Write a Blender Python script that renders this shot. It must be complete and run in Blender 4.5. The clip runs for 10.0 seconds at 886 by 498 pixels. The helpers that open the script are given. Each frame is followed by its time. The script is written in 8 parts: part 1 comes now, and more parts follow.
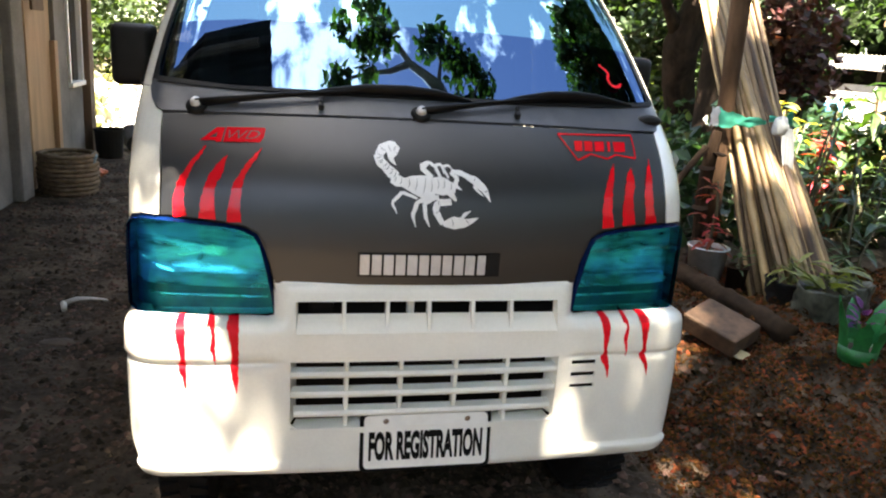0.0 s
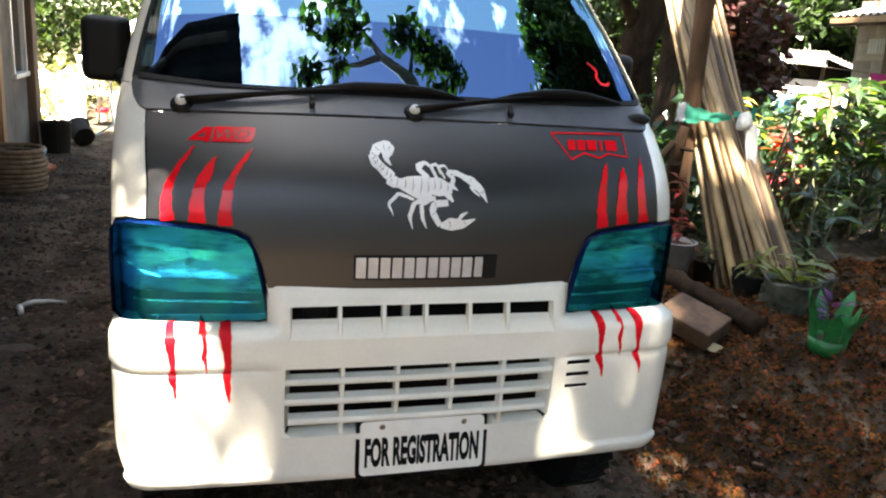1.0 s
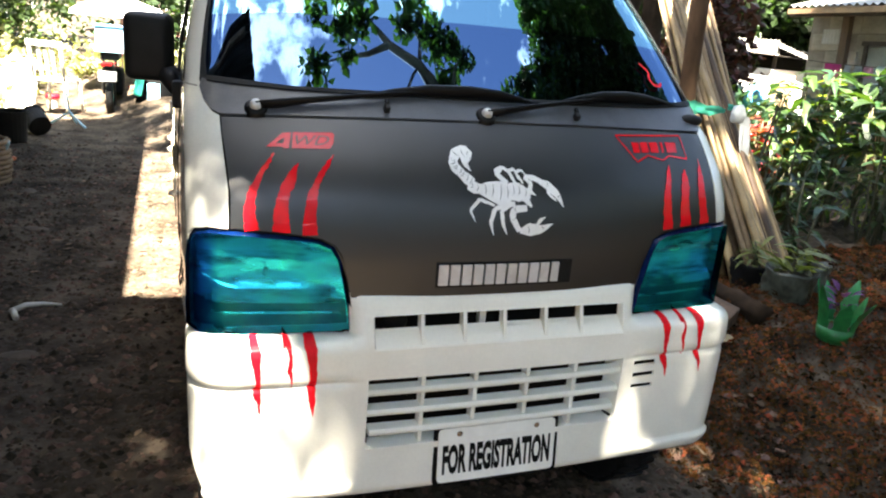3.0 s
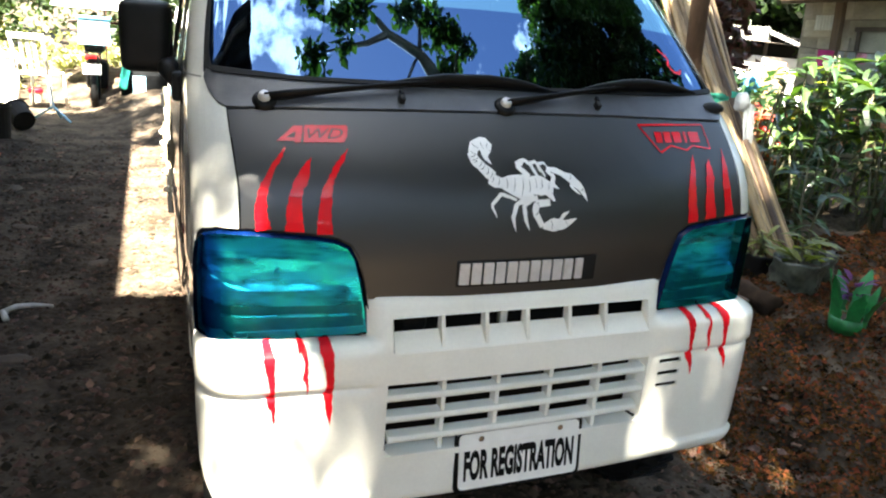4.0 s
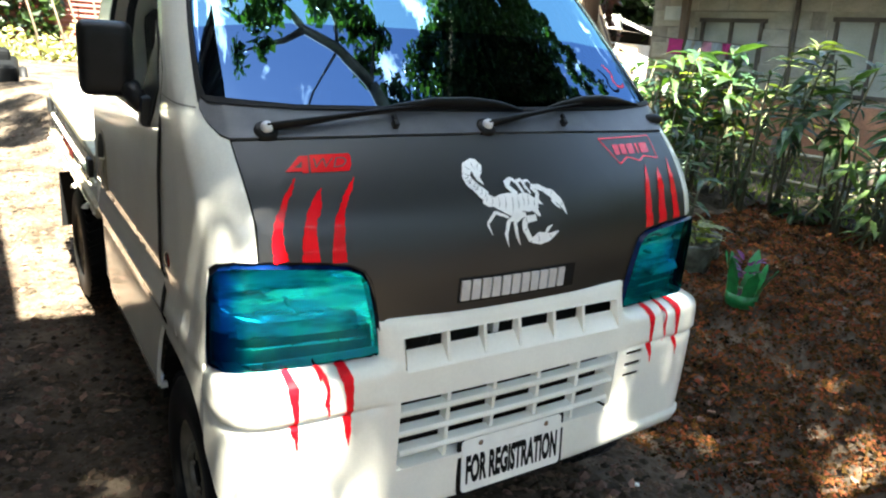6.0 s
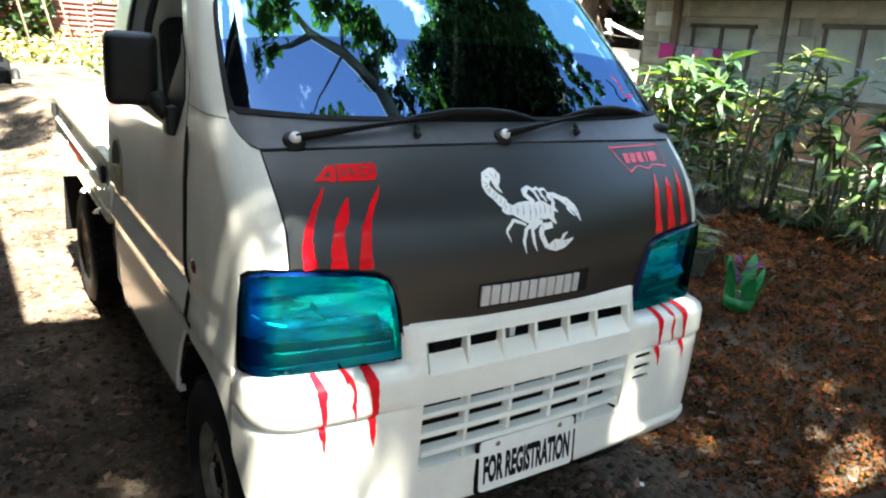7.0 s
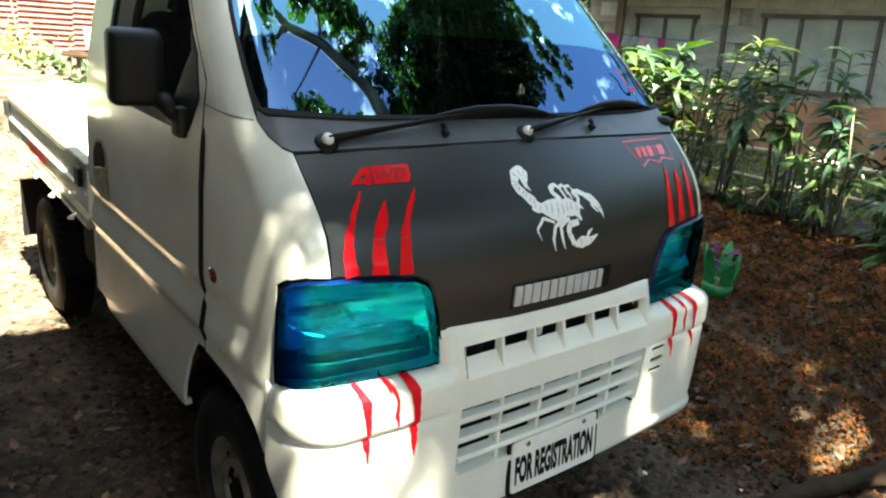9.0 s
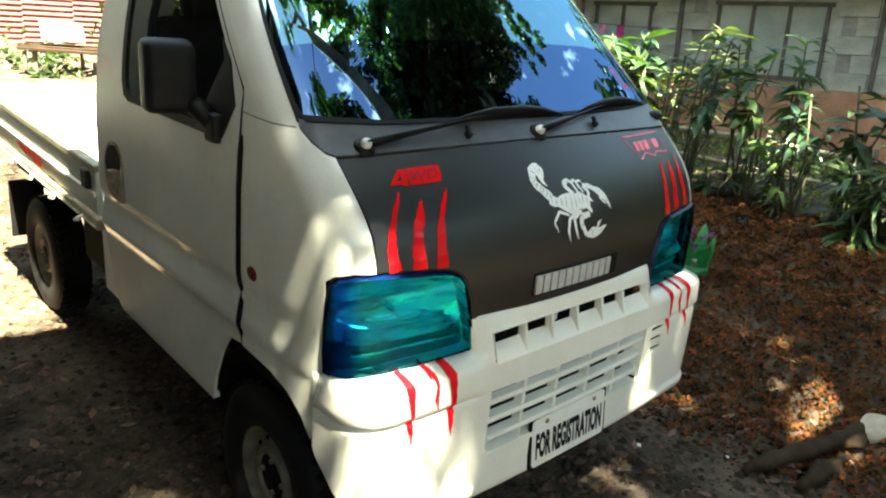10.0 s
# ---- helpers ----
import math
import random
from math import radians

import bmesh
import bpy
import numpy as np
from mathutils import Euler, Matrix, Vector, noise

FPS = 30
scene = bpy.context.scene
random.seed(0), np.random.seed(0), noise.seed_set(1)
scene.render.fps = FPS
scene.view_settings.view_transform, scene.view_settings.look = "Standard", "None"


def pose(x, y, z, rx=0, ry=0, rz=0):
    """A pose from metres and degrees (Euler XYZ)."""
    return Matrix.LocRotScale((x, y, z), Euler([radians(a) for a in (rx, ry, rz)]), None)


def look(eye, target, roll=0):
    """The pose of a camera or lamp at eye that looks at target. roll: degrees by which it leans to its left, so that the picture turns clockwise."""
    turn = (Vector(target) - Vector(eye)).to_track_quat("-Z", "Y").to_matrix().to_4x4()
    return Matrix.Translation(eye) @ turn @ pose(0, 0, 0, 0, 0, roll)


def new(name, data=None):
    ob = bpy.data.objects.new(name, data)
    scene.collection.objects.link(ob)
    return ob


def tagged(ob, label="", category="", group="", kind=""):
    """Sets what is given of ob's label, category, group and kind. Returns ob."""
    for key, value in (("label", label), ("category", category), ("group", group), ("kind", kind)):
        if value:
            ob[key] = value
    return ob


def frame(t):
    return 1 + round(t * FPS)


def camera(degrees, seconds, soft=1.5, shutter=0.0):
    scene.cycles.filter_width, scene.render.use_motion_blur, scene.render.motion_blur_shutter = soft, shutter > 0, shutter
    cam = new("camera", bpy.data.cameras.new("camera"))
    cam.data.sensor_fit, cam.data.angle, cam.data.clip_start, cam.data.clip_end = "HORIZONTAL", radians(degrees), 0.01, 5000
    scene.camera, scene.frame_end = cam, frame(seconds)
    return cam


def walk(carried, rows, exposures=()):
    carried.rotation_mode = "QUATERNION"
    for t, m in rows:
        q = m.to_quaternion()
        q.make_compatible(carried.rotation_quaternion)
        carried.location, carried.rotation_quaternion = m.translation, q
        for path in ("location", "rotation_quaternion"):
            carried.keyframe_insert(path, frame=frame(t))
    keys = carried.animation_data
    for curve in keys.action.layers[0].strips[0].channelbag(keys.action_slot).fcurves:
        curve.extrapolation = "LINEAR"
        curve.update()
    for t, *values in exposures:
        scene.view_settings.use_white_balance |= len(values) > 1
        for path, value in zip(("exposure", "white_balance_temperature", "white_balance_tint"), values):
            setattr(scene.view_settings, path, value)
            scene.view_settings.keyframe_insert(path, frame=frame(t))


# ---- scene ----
cam = camera(61.9, 10.0, soft=2.1)
PATH = [
    (0, (-0.366, -1.671, 1.44), (0.057, 0.21, 0.907), 4.6),
    (0.5, (-0.396, -1.64, 1.44), (0.06, 0.227, 0.886), 5.2),
    (1, (-0.469, -1.607, 1.445), (0.084, 0.237, 0.902), 5.1),
    (1.5, (-0.564, -1.591, 1.452), (0.028, 0.244, 0.923), 4.7),
    (2, (-0.642, -1.57, 1.454), (0.015, 0.243, 0.925), 5.0),
    (2.5, (-0.707, -1.546, 1.457), (-0.027, 0.256, 0.919), 4.8),
    (2.7, (-0.744, -1.519, 1.464), (-0.045, 0.272, 0.911), 5.6),
    (3.8, (-0.801, -1.393, 1.448), (-0.094, 0.383, 0.861), 5.0),
    (4, (-0.815, -1.374, 1.446), (-0.086, 0.392, 0.855), 5.2),
    (4.5, (-0.867, -1.346, 1.458), (-0.045, 0.38, 0.87), 6.2),
    (5, (-0.955, -1.31, 1.469), (-0.008, 0.358, 0.902), 6.1),
    (5.5, (-1.043, -1.289, 1.491), (-0.031, 0.333, 0.903), 5.6),
    (6.8, (-1.221, -1.245, 1.552), (-0.108, 0.301, 0.944), 5.9),
    (7, (-1.225, -1.261, 1.541), (-0.131, 0.304, 0.944), 5.9),
    (7.5, (-1.269, -1.212, 1.541), (-0.148, 0.332, 0.941), 5.8),
    (8, (-1.314, -1.165, 1.542), (-0.177, 0.357, 0.916), 5.2),
    (8.5, (-1.338, -1.13, 1.538), (-0.151, 0.357, 0.921), 5.3),
    (9, (-1.381, -1.093, 1.532), (-0.153, 0.365, 0.927), 5.8),
    (9.5, (-1.494, -1.068, 1.555), (-0.218, 0.343, 0.941), 5.2),
    (10, (-1.587, -1.061, 1.573), (-0.273, 0.309, 0.942), 5.4),
]
walk(cam, [(t, look(eye, target, roll)) for t, eye, target, roll in PATH],
     exposures=[(0.0, 4.22, 7900, 12), (4.0, 4.26, 7350, 7), (5.0, 4.34, 7250, 5), (7.0, 4.30, 6950, 3), (8.5, 4.26, 6900, 3), (9.0, 4.23, 7550, -2), (10.0, 4.22, 8100, -5)])

# ---- world, sun ----
SUN_TO = Vector((-0.10, -0.45, 1.0)).normalized()
world = bpy.data.worlds.new("sky")
scene.world = world
world.use_nodes = True
wn, wl = world.node_tree.nodes, world.node_tree.links
sky = wn.new("ShaderNodeTexSky")
sky.sky_type = "NISHITA"
sky.sun_disc = False
sky.sun_elevation = math.asin(SUN_TO.z)
sky.sun_rotation = math.atan2(SUN_TO.x, SUN_TO.y)
sky.air_density, sky.dust_density, sky.ozone_density = 1.0, 0.6, 2.0
# drifting white clouds over the blue
coord = wn.new("ShaderNodeTexCoord")
cloud = wn.new("ShaderNodeTexNoise")
cloud.inputs["Scale"].default_value = 14.0
cloud.inputs["Detail"].default_value = 7.0
cloud.inputs["Roughness"].default_value = 0.58
ramp = wn.new("ShaderNodeValToRGB")
ramp.color_ramp.elements[0].position, ramp.color_ramp.elements[1].position = 0.60, 0.70
mixc = wn.new("ShaderNodeMix")
mixc.data_type = "RGBA"
mixc.inputs["B"].default_value = (17.0, 17.0, 17.0, 1)
mapc = wn.new("ShaderNodeMapping")
mapc.inputs["Location"].default_value = (0.35, 0.1, 0.0)
wl.new(coord.outputs["Generated"], mapc.inputs["Vector"])
wl.new(mapc.outputs["Vector"], cloud.inputs["Vector"])
total = cloud.outputs["Fac"]
for way, wide, gain in (((-0.035, 0.078, 0.996), 0.15, 0.22), ((0.285, 0.085, 0.955), 0.07, 0.13), ((-0.35, 0.3, 0.88), 0.2, 0.22)):
    # a cumulus standing in this direction
    dot, rise, add = wn.new("ShaderNodeVectorMath"), wn.new("ShaderNodeMapRange"), wn.new("ShaderNodeMath")
    dot.operation, add.operation = "DOT_PRODUCT", "ADD"
    dot.inputs[1].default_value = Vector(way).normalized()
    rise.inputs["From Min"].default_value, rise.inputs["From Max"].default_value = math.cos(wide), 1.0
    rise.inputs["To Max"].default_value = gain
    wl.new(coord.outputs["Generated"], dot.inputs[0])
    wl.new(dot.outputs["Value"], rise.inputs["Value"])
    wl.new(rise.outputs["Result"], add.inputs[0])
    wl.new(total, add.inputs[1])
    total = add.outputs[0]
wl.new(total, ramp.inputs["Fac"])
wl.new(ramp.outputs["Color"], mixc.inputs["Factor"])
wl.new(sky.outputs["Color"], mixc.inputs["A"])
wl.new(mixc.outputs["Result"], wn["Background"].inputs["Color"])
wn["Background"].inputs["Strength"].default_value = 0.05
sun = new("sun", bpy.data.lights.new("sun", "SUN"))
sun.data.energy, sun.data.angle, sun.data.color = 5.0, radians(0.9), (1.0, 0.98, 0.94)
sun.matrix_world = look(SUN_TO * 30, (0, 0, 0))

# ---- materials ----
def mat(name, color, rough=0.6, metal=0.0, var=0.25, scale=8.0, bump=0.0, bscale=60.0, dark=None, coat=0.0, stretch=None, island=0.0, sheen=0.0):
    """A surface with colour that varies at two scales, and fine relief."""
    m = bpy.data.materials.new(name)
    m.use_nodes = True
    n, l = m.node_tree.nodes, m.node_tree.links
    p = n["Principled BSDF"]
    p.inputs["Roughness"].default_value, p.inputs["Metallic"].default_value = rough, metal
    p.inputs["Coat Weight"].default_value = coat
    p.inputs["Coat Roughness"].default_value = 0.06
    tc = n.new("ShaderNodeTexCoord")
    mp = n.new("ShaderNodeMapping")
    mp.inputs["Scale"].default_value = stretch or (1, 1, 1)
    l.new(tc.outputs["Object"], mp.inputs["Vector"])
    big, fine = n.new("ShaderNodeTexNoise"), n.new("ShaderNodeTexNoise")
    big.inputs["Scale"].default_value, big.inputs["Detail"].default_value = scale, 5
    fine.inputs["Scale"].default_value, fine.inputs["Detail"].default_value = bscale, 4
    for t in (big, fine):
        l.new(mp.outputs["Vector"], t.inputs["Vector"])
    ramp = n.new("ShaderNodeValToRGB")
    c = Vector(color)
    lo = Vector(dark) if dark else c * (1 - var)
    hi = c * (1 + var * 0.6)
    ramp.color_ramp.elements[0].color, ramp.color_ramp.elements[1].color = (*lo, 1), (*[min(v, 0.95) for v in hi], 1)
    ramp.color_ramp.elements[0].position, ramp.color_ramp.elements[1].position = 0.3, 0.7
    add = n.new("ShaderNodeMath")
    add.operation = "MULTIPLY_ADD"
    add.inputs[1].default_value = 0.35
    l.new(fine.outputs["Fac"], add.inputs[0])
    sub = n.new("ShaderNodeMath")
    sub.operation = "SUBTRACT"
    sub.inputs[1].default_value = 0.175
    l.new(big.outputs["Fac"], sub.inputs[0])
    l.new(sub.outputs[0], add.inputs[2])
    l.new(add.outputs[0], ramp.inputs["Fac"])
    out = ramp.outputs["Color"]
    if island:
        geo = n.new("ShaderNodeNewGeometry")
        hsv = n.new("ShaderNodeHueSaturation")
        mr = n.new("ShaderNodeMapRange")
        mr.inputs["To Min"].default_value, mr.inputs["To Max"].default_value = 1 - island, 1 + island
        l.new(geo.outputs["Random Per Island"], mr.inputs["Value"])
        l.new(mr.outputs["Result"], hsv.inputs["Value"])
        mh = n.new("ShaderNodeMapRange")
        mh.inputs["To Min"].default_value, mh.inputs["To Max"].default_value = 0.5 + 0.03 * island, 0.5 - 0.05 * island
        l.new(geo.outputs["Random Per Island"], mh.inputs["Value"])
        l.new(mh.outputs["Result"], hsv.inputs["Hue"])
        l.new(out, hsv.inputs["Color"])
        out = hsv.outputs["Color"]
    l.new(out, p.inputs["Base Color"])
    if bump:
        b = n.new("ShaderNodeBump")
        b.inputs["Strength"].default_value, b.inputs["Distance"].default_value = min(bump * 40, 1.0), bump
        l.new(fine.outputs["Fac"], b.inputs["Height"])
        l.new(b.outputs["Normal"], p.inputs["Normal"])
    return m


def leaf_mat(name, color, island=0.45, trans=0.35, rough=0.45):
    """Foliage: each leaf a little different, some light coming through."""
    m = mat(name, color, rough, var=0.3, scale=14, bscale=90, island=island)
    n, l = m.node_tree.nodes, m.node_tree.links
    p, o = n["Principled BSDF"], n["Material Output"]
    tr, mx = n.new("ShaderNodeBsdfTranslucent"), n.new("ShaderNodeMixShader")
    mx.inputs["Fac"].default_value = trans
    src = p.inputs["Base Color"].links[0].from_socket
    tint = n.new("ShaderNodeMix")
    tint.data_type, tint.blend_type = "RGBA", "MULTIPLY"
    tint.inputs["Factor"].default_value = 1.0
    tint.inputs["B"].default_value = (2.2, 2.4, 0.9, 1)
    l.new(src, tint.inputs["A"])
    l.new(tint.outputs["Result"], tr.inputs["Color"])
    l.new(p.outputs[0], mx.inputs[1])
    l.new(tr.outputs[0], mx.inputs[2])
    l.new(mx.outputs[0], o.inputs["Surface"])
    return m


def glass_mat(name, tint, gloss, rough=0.0, gcol=(1, 1, 1)):
    """A thin pane: tinted see-through with a mirror share that grows at grazing angles."""
    m = bpy.data.materials.new(name)
    m.use_nodes = True
    n, l = m.node_tree.nodes, m.node_tree.links
    n.remove(n["Principled BSDF"])
    tr, gl, mx = n.new("ShaderNodeBsdfTransparent"), n.new("ShaderNodeBsdfGlossy"), n.new("ShaderNodeMixShader")
    tr.inputs["Color"].default_value = (*tint, 1)
    gl.inputs["Color"].default_value, gl.inputs["Roughness"].default_value = (*gcol, 1), rough
    fr, mr = n.new("ShaderNodeFresnel"), n.new("ShaderNodeMapRange")
    fr.inputs["IOR"].default_value = 1.5
    mr.inputs["To Min"].default_value, mr.inputs["To Max"].default_value = gloss, 1.0
    l.new(fr.outputs[0], mr.inputs["Value"])
    l.new(mr.outputs["Result"], mx.inputs["Fac"])
    l.new(tr.outputs[0], mx.inputs[1])
    l.new(gl.outputs[0], mx.inputs[2])
    l.new(mx.outputs[0], n["Material Output"].inputs["Surface"])
    return m


WHITE = mat("white_car_paint", (0.80, 0.785, 0.70), 0.24, var=0.10, scale=3.5, bscale=140, coat=1.0)
BUMPER_WHITE = mat("white_bumper_paint", (0.91, 0.875, 0.765), 0.30, var=0.08, scale=4, bscale=120, coat=0.35)
HOOD_BLACK = mat("satin_black_wrap", (0.0035, 0.0035, 0.004), 0.40, var=0.3, scale=6, bscale=220, bump=0.0002)
HOOD_BLACK.node_tree.nodes["Principled BSDF"].inputs["Specular IOR Level"].default_value = 0.95
SEAM_GREY = mat("shadowed_panel_seam", (0.22, 0.215, 0.19), 0.6, var=0.3)
RUBBER = mat("black_rubber", (0.008, 0.008, 0.008), 0.6, var=0.4, scale=12, bump=0.0006, bscale=160)
WIPER_BLACK = mat("matt_black_wiper", (0.004, 0.004, 0.0045), 0.45, var=0.3, scale=12)
PLASTIC = mat("grained_black_plastic", (0.013, 0.0135, 0.0145), 0.48, var=0.35, scale=10, bump=0.0005, bscale=420)
COWL_GREY = mat("weathered_grey_plastic", (0.075, 0.080, 0.092), 0.33, var=0.4, scale=9, bump=0.0004, bscale=320)
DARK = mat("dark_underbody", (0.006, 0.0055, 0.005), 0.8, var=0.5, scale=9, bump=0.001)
for m in (RUBBER, PLASTIC, DARK, WIPER_BLACK):
    m.node_tree.nodes["Principled BSDF"].inputs["Specular IOR Level"].default_value = 0.2
SEAT = mat("dark_seat_cloth", (0.02, 0.02, 0.022), 0.9, var=0.4, scale=20, bump=0.001)
RED = mat("red_vinyl", (0.93, 0.006, 0.018), 0.45, var=0.12, scale=9)
RED.node_tree.nodes["Principled BSDF"].inputs["Specular IOR Level"].default_value = 0.2
STICKER_RED = mat("glossy_red_vinyl", (0.80, 0.006, 0.016), 0.16, var=0.12, scale=9, bump=0.0012, bscale=26)
EMBLEM_WHITE = mat("white_vinyl", (0.88, 0.88, 0.86), 0.4, var=0.05, scale=30)
SILVER = mat("satin_silver", (0.66, 0.65, 0.64), 0.40, 0.3, var=0.1, scale=30)
CHROME = mat("chrome", (0.8, 0.8, 0.8), 0.12, 1.0, var=0.05)
REFLECTOR = mat("lamp_reflector", (0.94, 0.95, 0.95), 0.20, 0.45, var=0.15, scale=10, bump=0.004, bscale=11, stretch=(0.35, 0.35, 1.8))
# metallic varies in cloudy patches, painted in for blotchy reflections
ref_n, ref_l = REFLECTOR.node_tree.nodes, REFLECTOR.node_tree.links
ref_c, ref_m, ref_t, ref_r = ref_n.new("ShaderNodeTexCoord"), ref_n.new("ShaderNodeMapping"), ref_n.new("ShaderNodeTexNoise"), ref_n.new("ShaderNodeMapRange")
ref_m.inputs["Scale"].default_value = (0.55, 0.55, 2.8)
ref_t.inputs["Scale"].default_value, ref_t.inputs["Detail"].default_value = 11.0, 3.0
ref_r.inputs["From Min"].default_value, ref_r.inputs["From Max"].default_value = 0.43, 0.60
ref_r.inputs["To Min"].default_value, ref_r.inputs["To Max"].default_value = 0.12, 0.80
ref_l.new(ref_c.outputs["Object"], ref_m.inputs["Vector"])
ref_l.new(ref_m.outputs["Vector"], ref_t.inputs["Vector"])
ref_l.new(ref_t.outputs["Fac"], ref_r.inputs["Value"])
ref_l.new(ref_r.outputs["Result"], ref_n["Principled BSDF"].inputs["Metallic"])
SCREW = mat("rusty_screw", (0.30, 0.20, 0.13), 0.5, 0.6, var=0.4, scale=80)
PLATE_WHITE = mat("white_plate_enamel", (0.90, 0.88, 0.80), 0.35, var=0.06, scale=20)
PLATE_BLACK = mat("black_plate_paint", (0.006, 0.006, 0.006), 0.6, var=0.2)
PLATE_BLACK.node_tree.nodes["Principled BSDF"].inputs["Specular IOR Level"].default_value = 0.1
STEEL = mat("painted_wheel_steel", (0.20, 0.17, 0.125), 0.55, 0.3, var=0.4, scale=20, bump=0.0005)
GOLD = mat("worn_tan_rail_paint", (0.36, 0.30, 0.20), 0.45, 0.1, var=0.45, scale=14, bump=0.0005)
BED = mat("scuffed_white_bed_paint", (0.70, 0.70, 0.67), 0.5, var=0.18, scale=5)
WINDSHIELD = glass_mat("tinted_windshield_film", (0.008, 0.009, 0.010), 0.23, gcol=(0.18, 0.34, 0.62))
BAND = glass_mat("pale_sun_strip_film", (0.02, 0.025, 0.025), 0.30, gcol=(0.34, 0.68, 0.84))
SIDE_GLASS = glass_mat("dark_side_glass", (0.10, 0.11, 0.11), 0.04)
LENS = glass_mat("teal_headlight_lens", (0.001, 0.74, 0.82), 0.02, gcol=(0.07, 0.40, 0.46))
# the tint was sprayed on unevenly: greener and bluer patches
tint_n, tint_l = LENS.node_tree.nodes, LENS.node_tree.links
tint_c, tint_t, tint_r = tint_n.new("ShaderNodeTexCoord"), tint_n.new("ShaderNodeTexNoise"), tint_n.new("ShaderNodeValToRGB")
tint_t.inputs["Scale"].default_value, tint_t.inputs["Detail"].default_value = 17.0, 3.0
tint_r.color_ramp.elements[0].position, tint_r.color_ramp.elements[1].position = 0.36, 0.64
tint_r.color_ramp.elements[0].color, tint_r.color_ramp.elements[1].color = (0.001, 1.0, 0.90, 1), (0.001, 0.80, 1.0, 1)
tint_l.new(tint_c.outputs["Object"], tint_t.inputs["Vector"])
tint_l.new(tint_t.outputs["Fac"], tint_r.inputs["Fac"])
# the outer end is a deep blue
tint_s, tint_a, tint_m, tint_x = tint_n.new("ShaderNodeSeparateXYZ"), tint_n.new("ShaderNodeMath"), tint_n.new("ShaderNodeMapRange"), tint_n.new("ShaderNodeMix")
tint_a.operation, tint_x.data_type = "ABSOLUTE", "RGBA"
tint_m.inputs["From Min"].default_value, tint_m.inputs["From Max"].default_value = 0.672, 0.715
tint_x.inputs["B"].default_value = (0.001, 0.30, 0.80, 1)
tint_l.new(tint_c.outputs["Object"], tint_s.inputs[0])
tint_l.new(tint_s.outputs["X"], tint_a.inputs[0])
tint_l.new(tint_a.outputs[0], tint_m.inputs["Value"])
tint_l.new(tint_m.outputs["Result"], tint_x.inputs["Factor"])
tint_l.new(tint_r.outputs["Color"], tint_x.inputs["A"])
tint_l.new(tint_x.outputs["Result"], tint_n["Transparent BSDF"].inputs["Color"])
LENS_BLUE = glass_mat("blue_lens_rim", (0.003, 0.30, 0.55), 0.02, gcol=(0.3, 0.42, 0.6))
LENS_EDGE = mat("deep_blue_lens_edge", (0.0006, 0.010, 0.055), 0.25, var=0.3, scale=20)
LENS_EDGE.node_tree.nodes["Principled BSDF"].inputs["Specular IOR Level"].default_value = 0.15
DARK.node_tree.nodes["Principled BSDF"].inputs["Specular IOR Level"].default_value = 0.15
HOUSING = mat("grey_lamp_housing", (0.16, 0.18, 0.20), 0.5, 0.2, var=0.3, scale=14)
BULB = mat("frosted_bulb", (0.7, 0.75, 0.7), 0.1, var=0.05)


# ---- mesh helpers ----
def thing(name, at=(0, 0, 0), label="", category="", group="", kind="", m=None):
    ob = new(name)
    ob.empty_display_size = 0.05
    ob.matrix_basis = m if m is not None else Matrix.Translation(at)
    return tagged(ob, label, category, group, kind)


def mesh(name, verts, faces, material, parent=None, label="", smooth=False):
    me = bpy.data.meshes.new(name)
    me.from_pydata([tuple(v) for v in verts], [], faces)
    me.materials.append(material)
    if smooth:
        me.polygons.foreach_set("use_smooth", [True] * len(me.polygons))
    me.update()
    ob = new(name, me)
    ob.parent = parent
    if label:
        ob["label"] = label
    return ob


def part(name, bm, material, parent=None, label="", smooth=False):
    me = bpy.data.meshes.new(name)
    bmesh.ops.recalc_face_normals(bm, faces=bm.faces)
    bm.to_mesh(me)
    bm.free()
    me.materials.append(material)
    if smooth:
        me.polygons.foreach_set("use_smooth", [True] * len(me.polygons))
    ob = new(name, me)
    ob.parent = parent
    if label:
        ob["label"] = label
    return ob


def box(size, at=(0, 0, 0), turn=(0, 0, 0), bevel=0.0, seg=2, bm=None):
    """A box with rounded edges, added to bm."""
    bm = bm or bmesh.new()
    vs = bmesh.ops.create_cube(bm, size=1.0, matrix=pose(*at, *turn) @ Matrix.Diagonal((*size, 1)))["verts"]
    if bevel:
        es = list({e for v in vs for e in v.link_edges})
        bmesh.ops.bevel(bm, geom=es, offset=bevel, segments=seg, affect="EDGES", profile=0.6)
    return bm


def moved(bm, m):
    bmesh.ops.transform(bm, matrix=m, verts=bm.verts)
    return bm


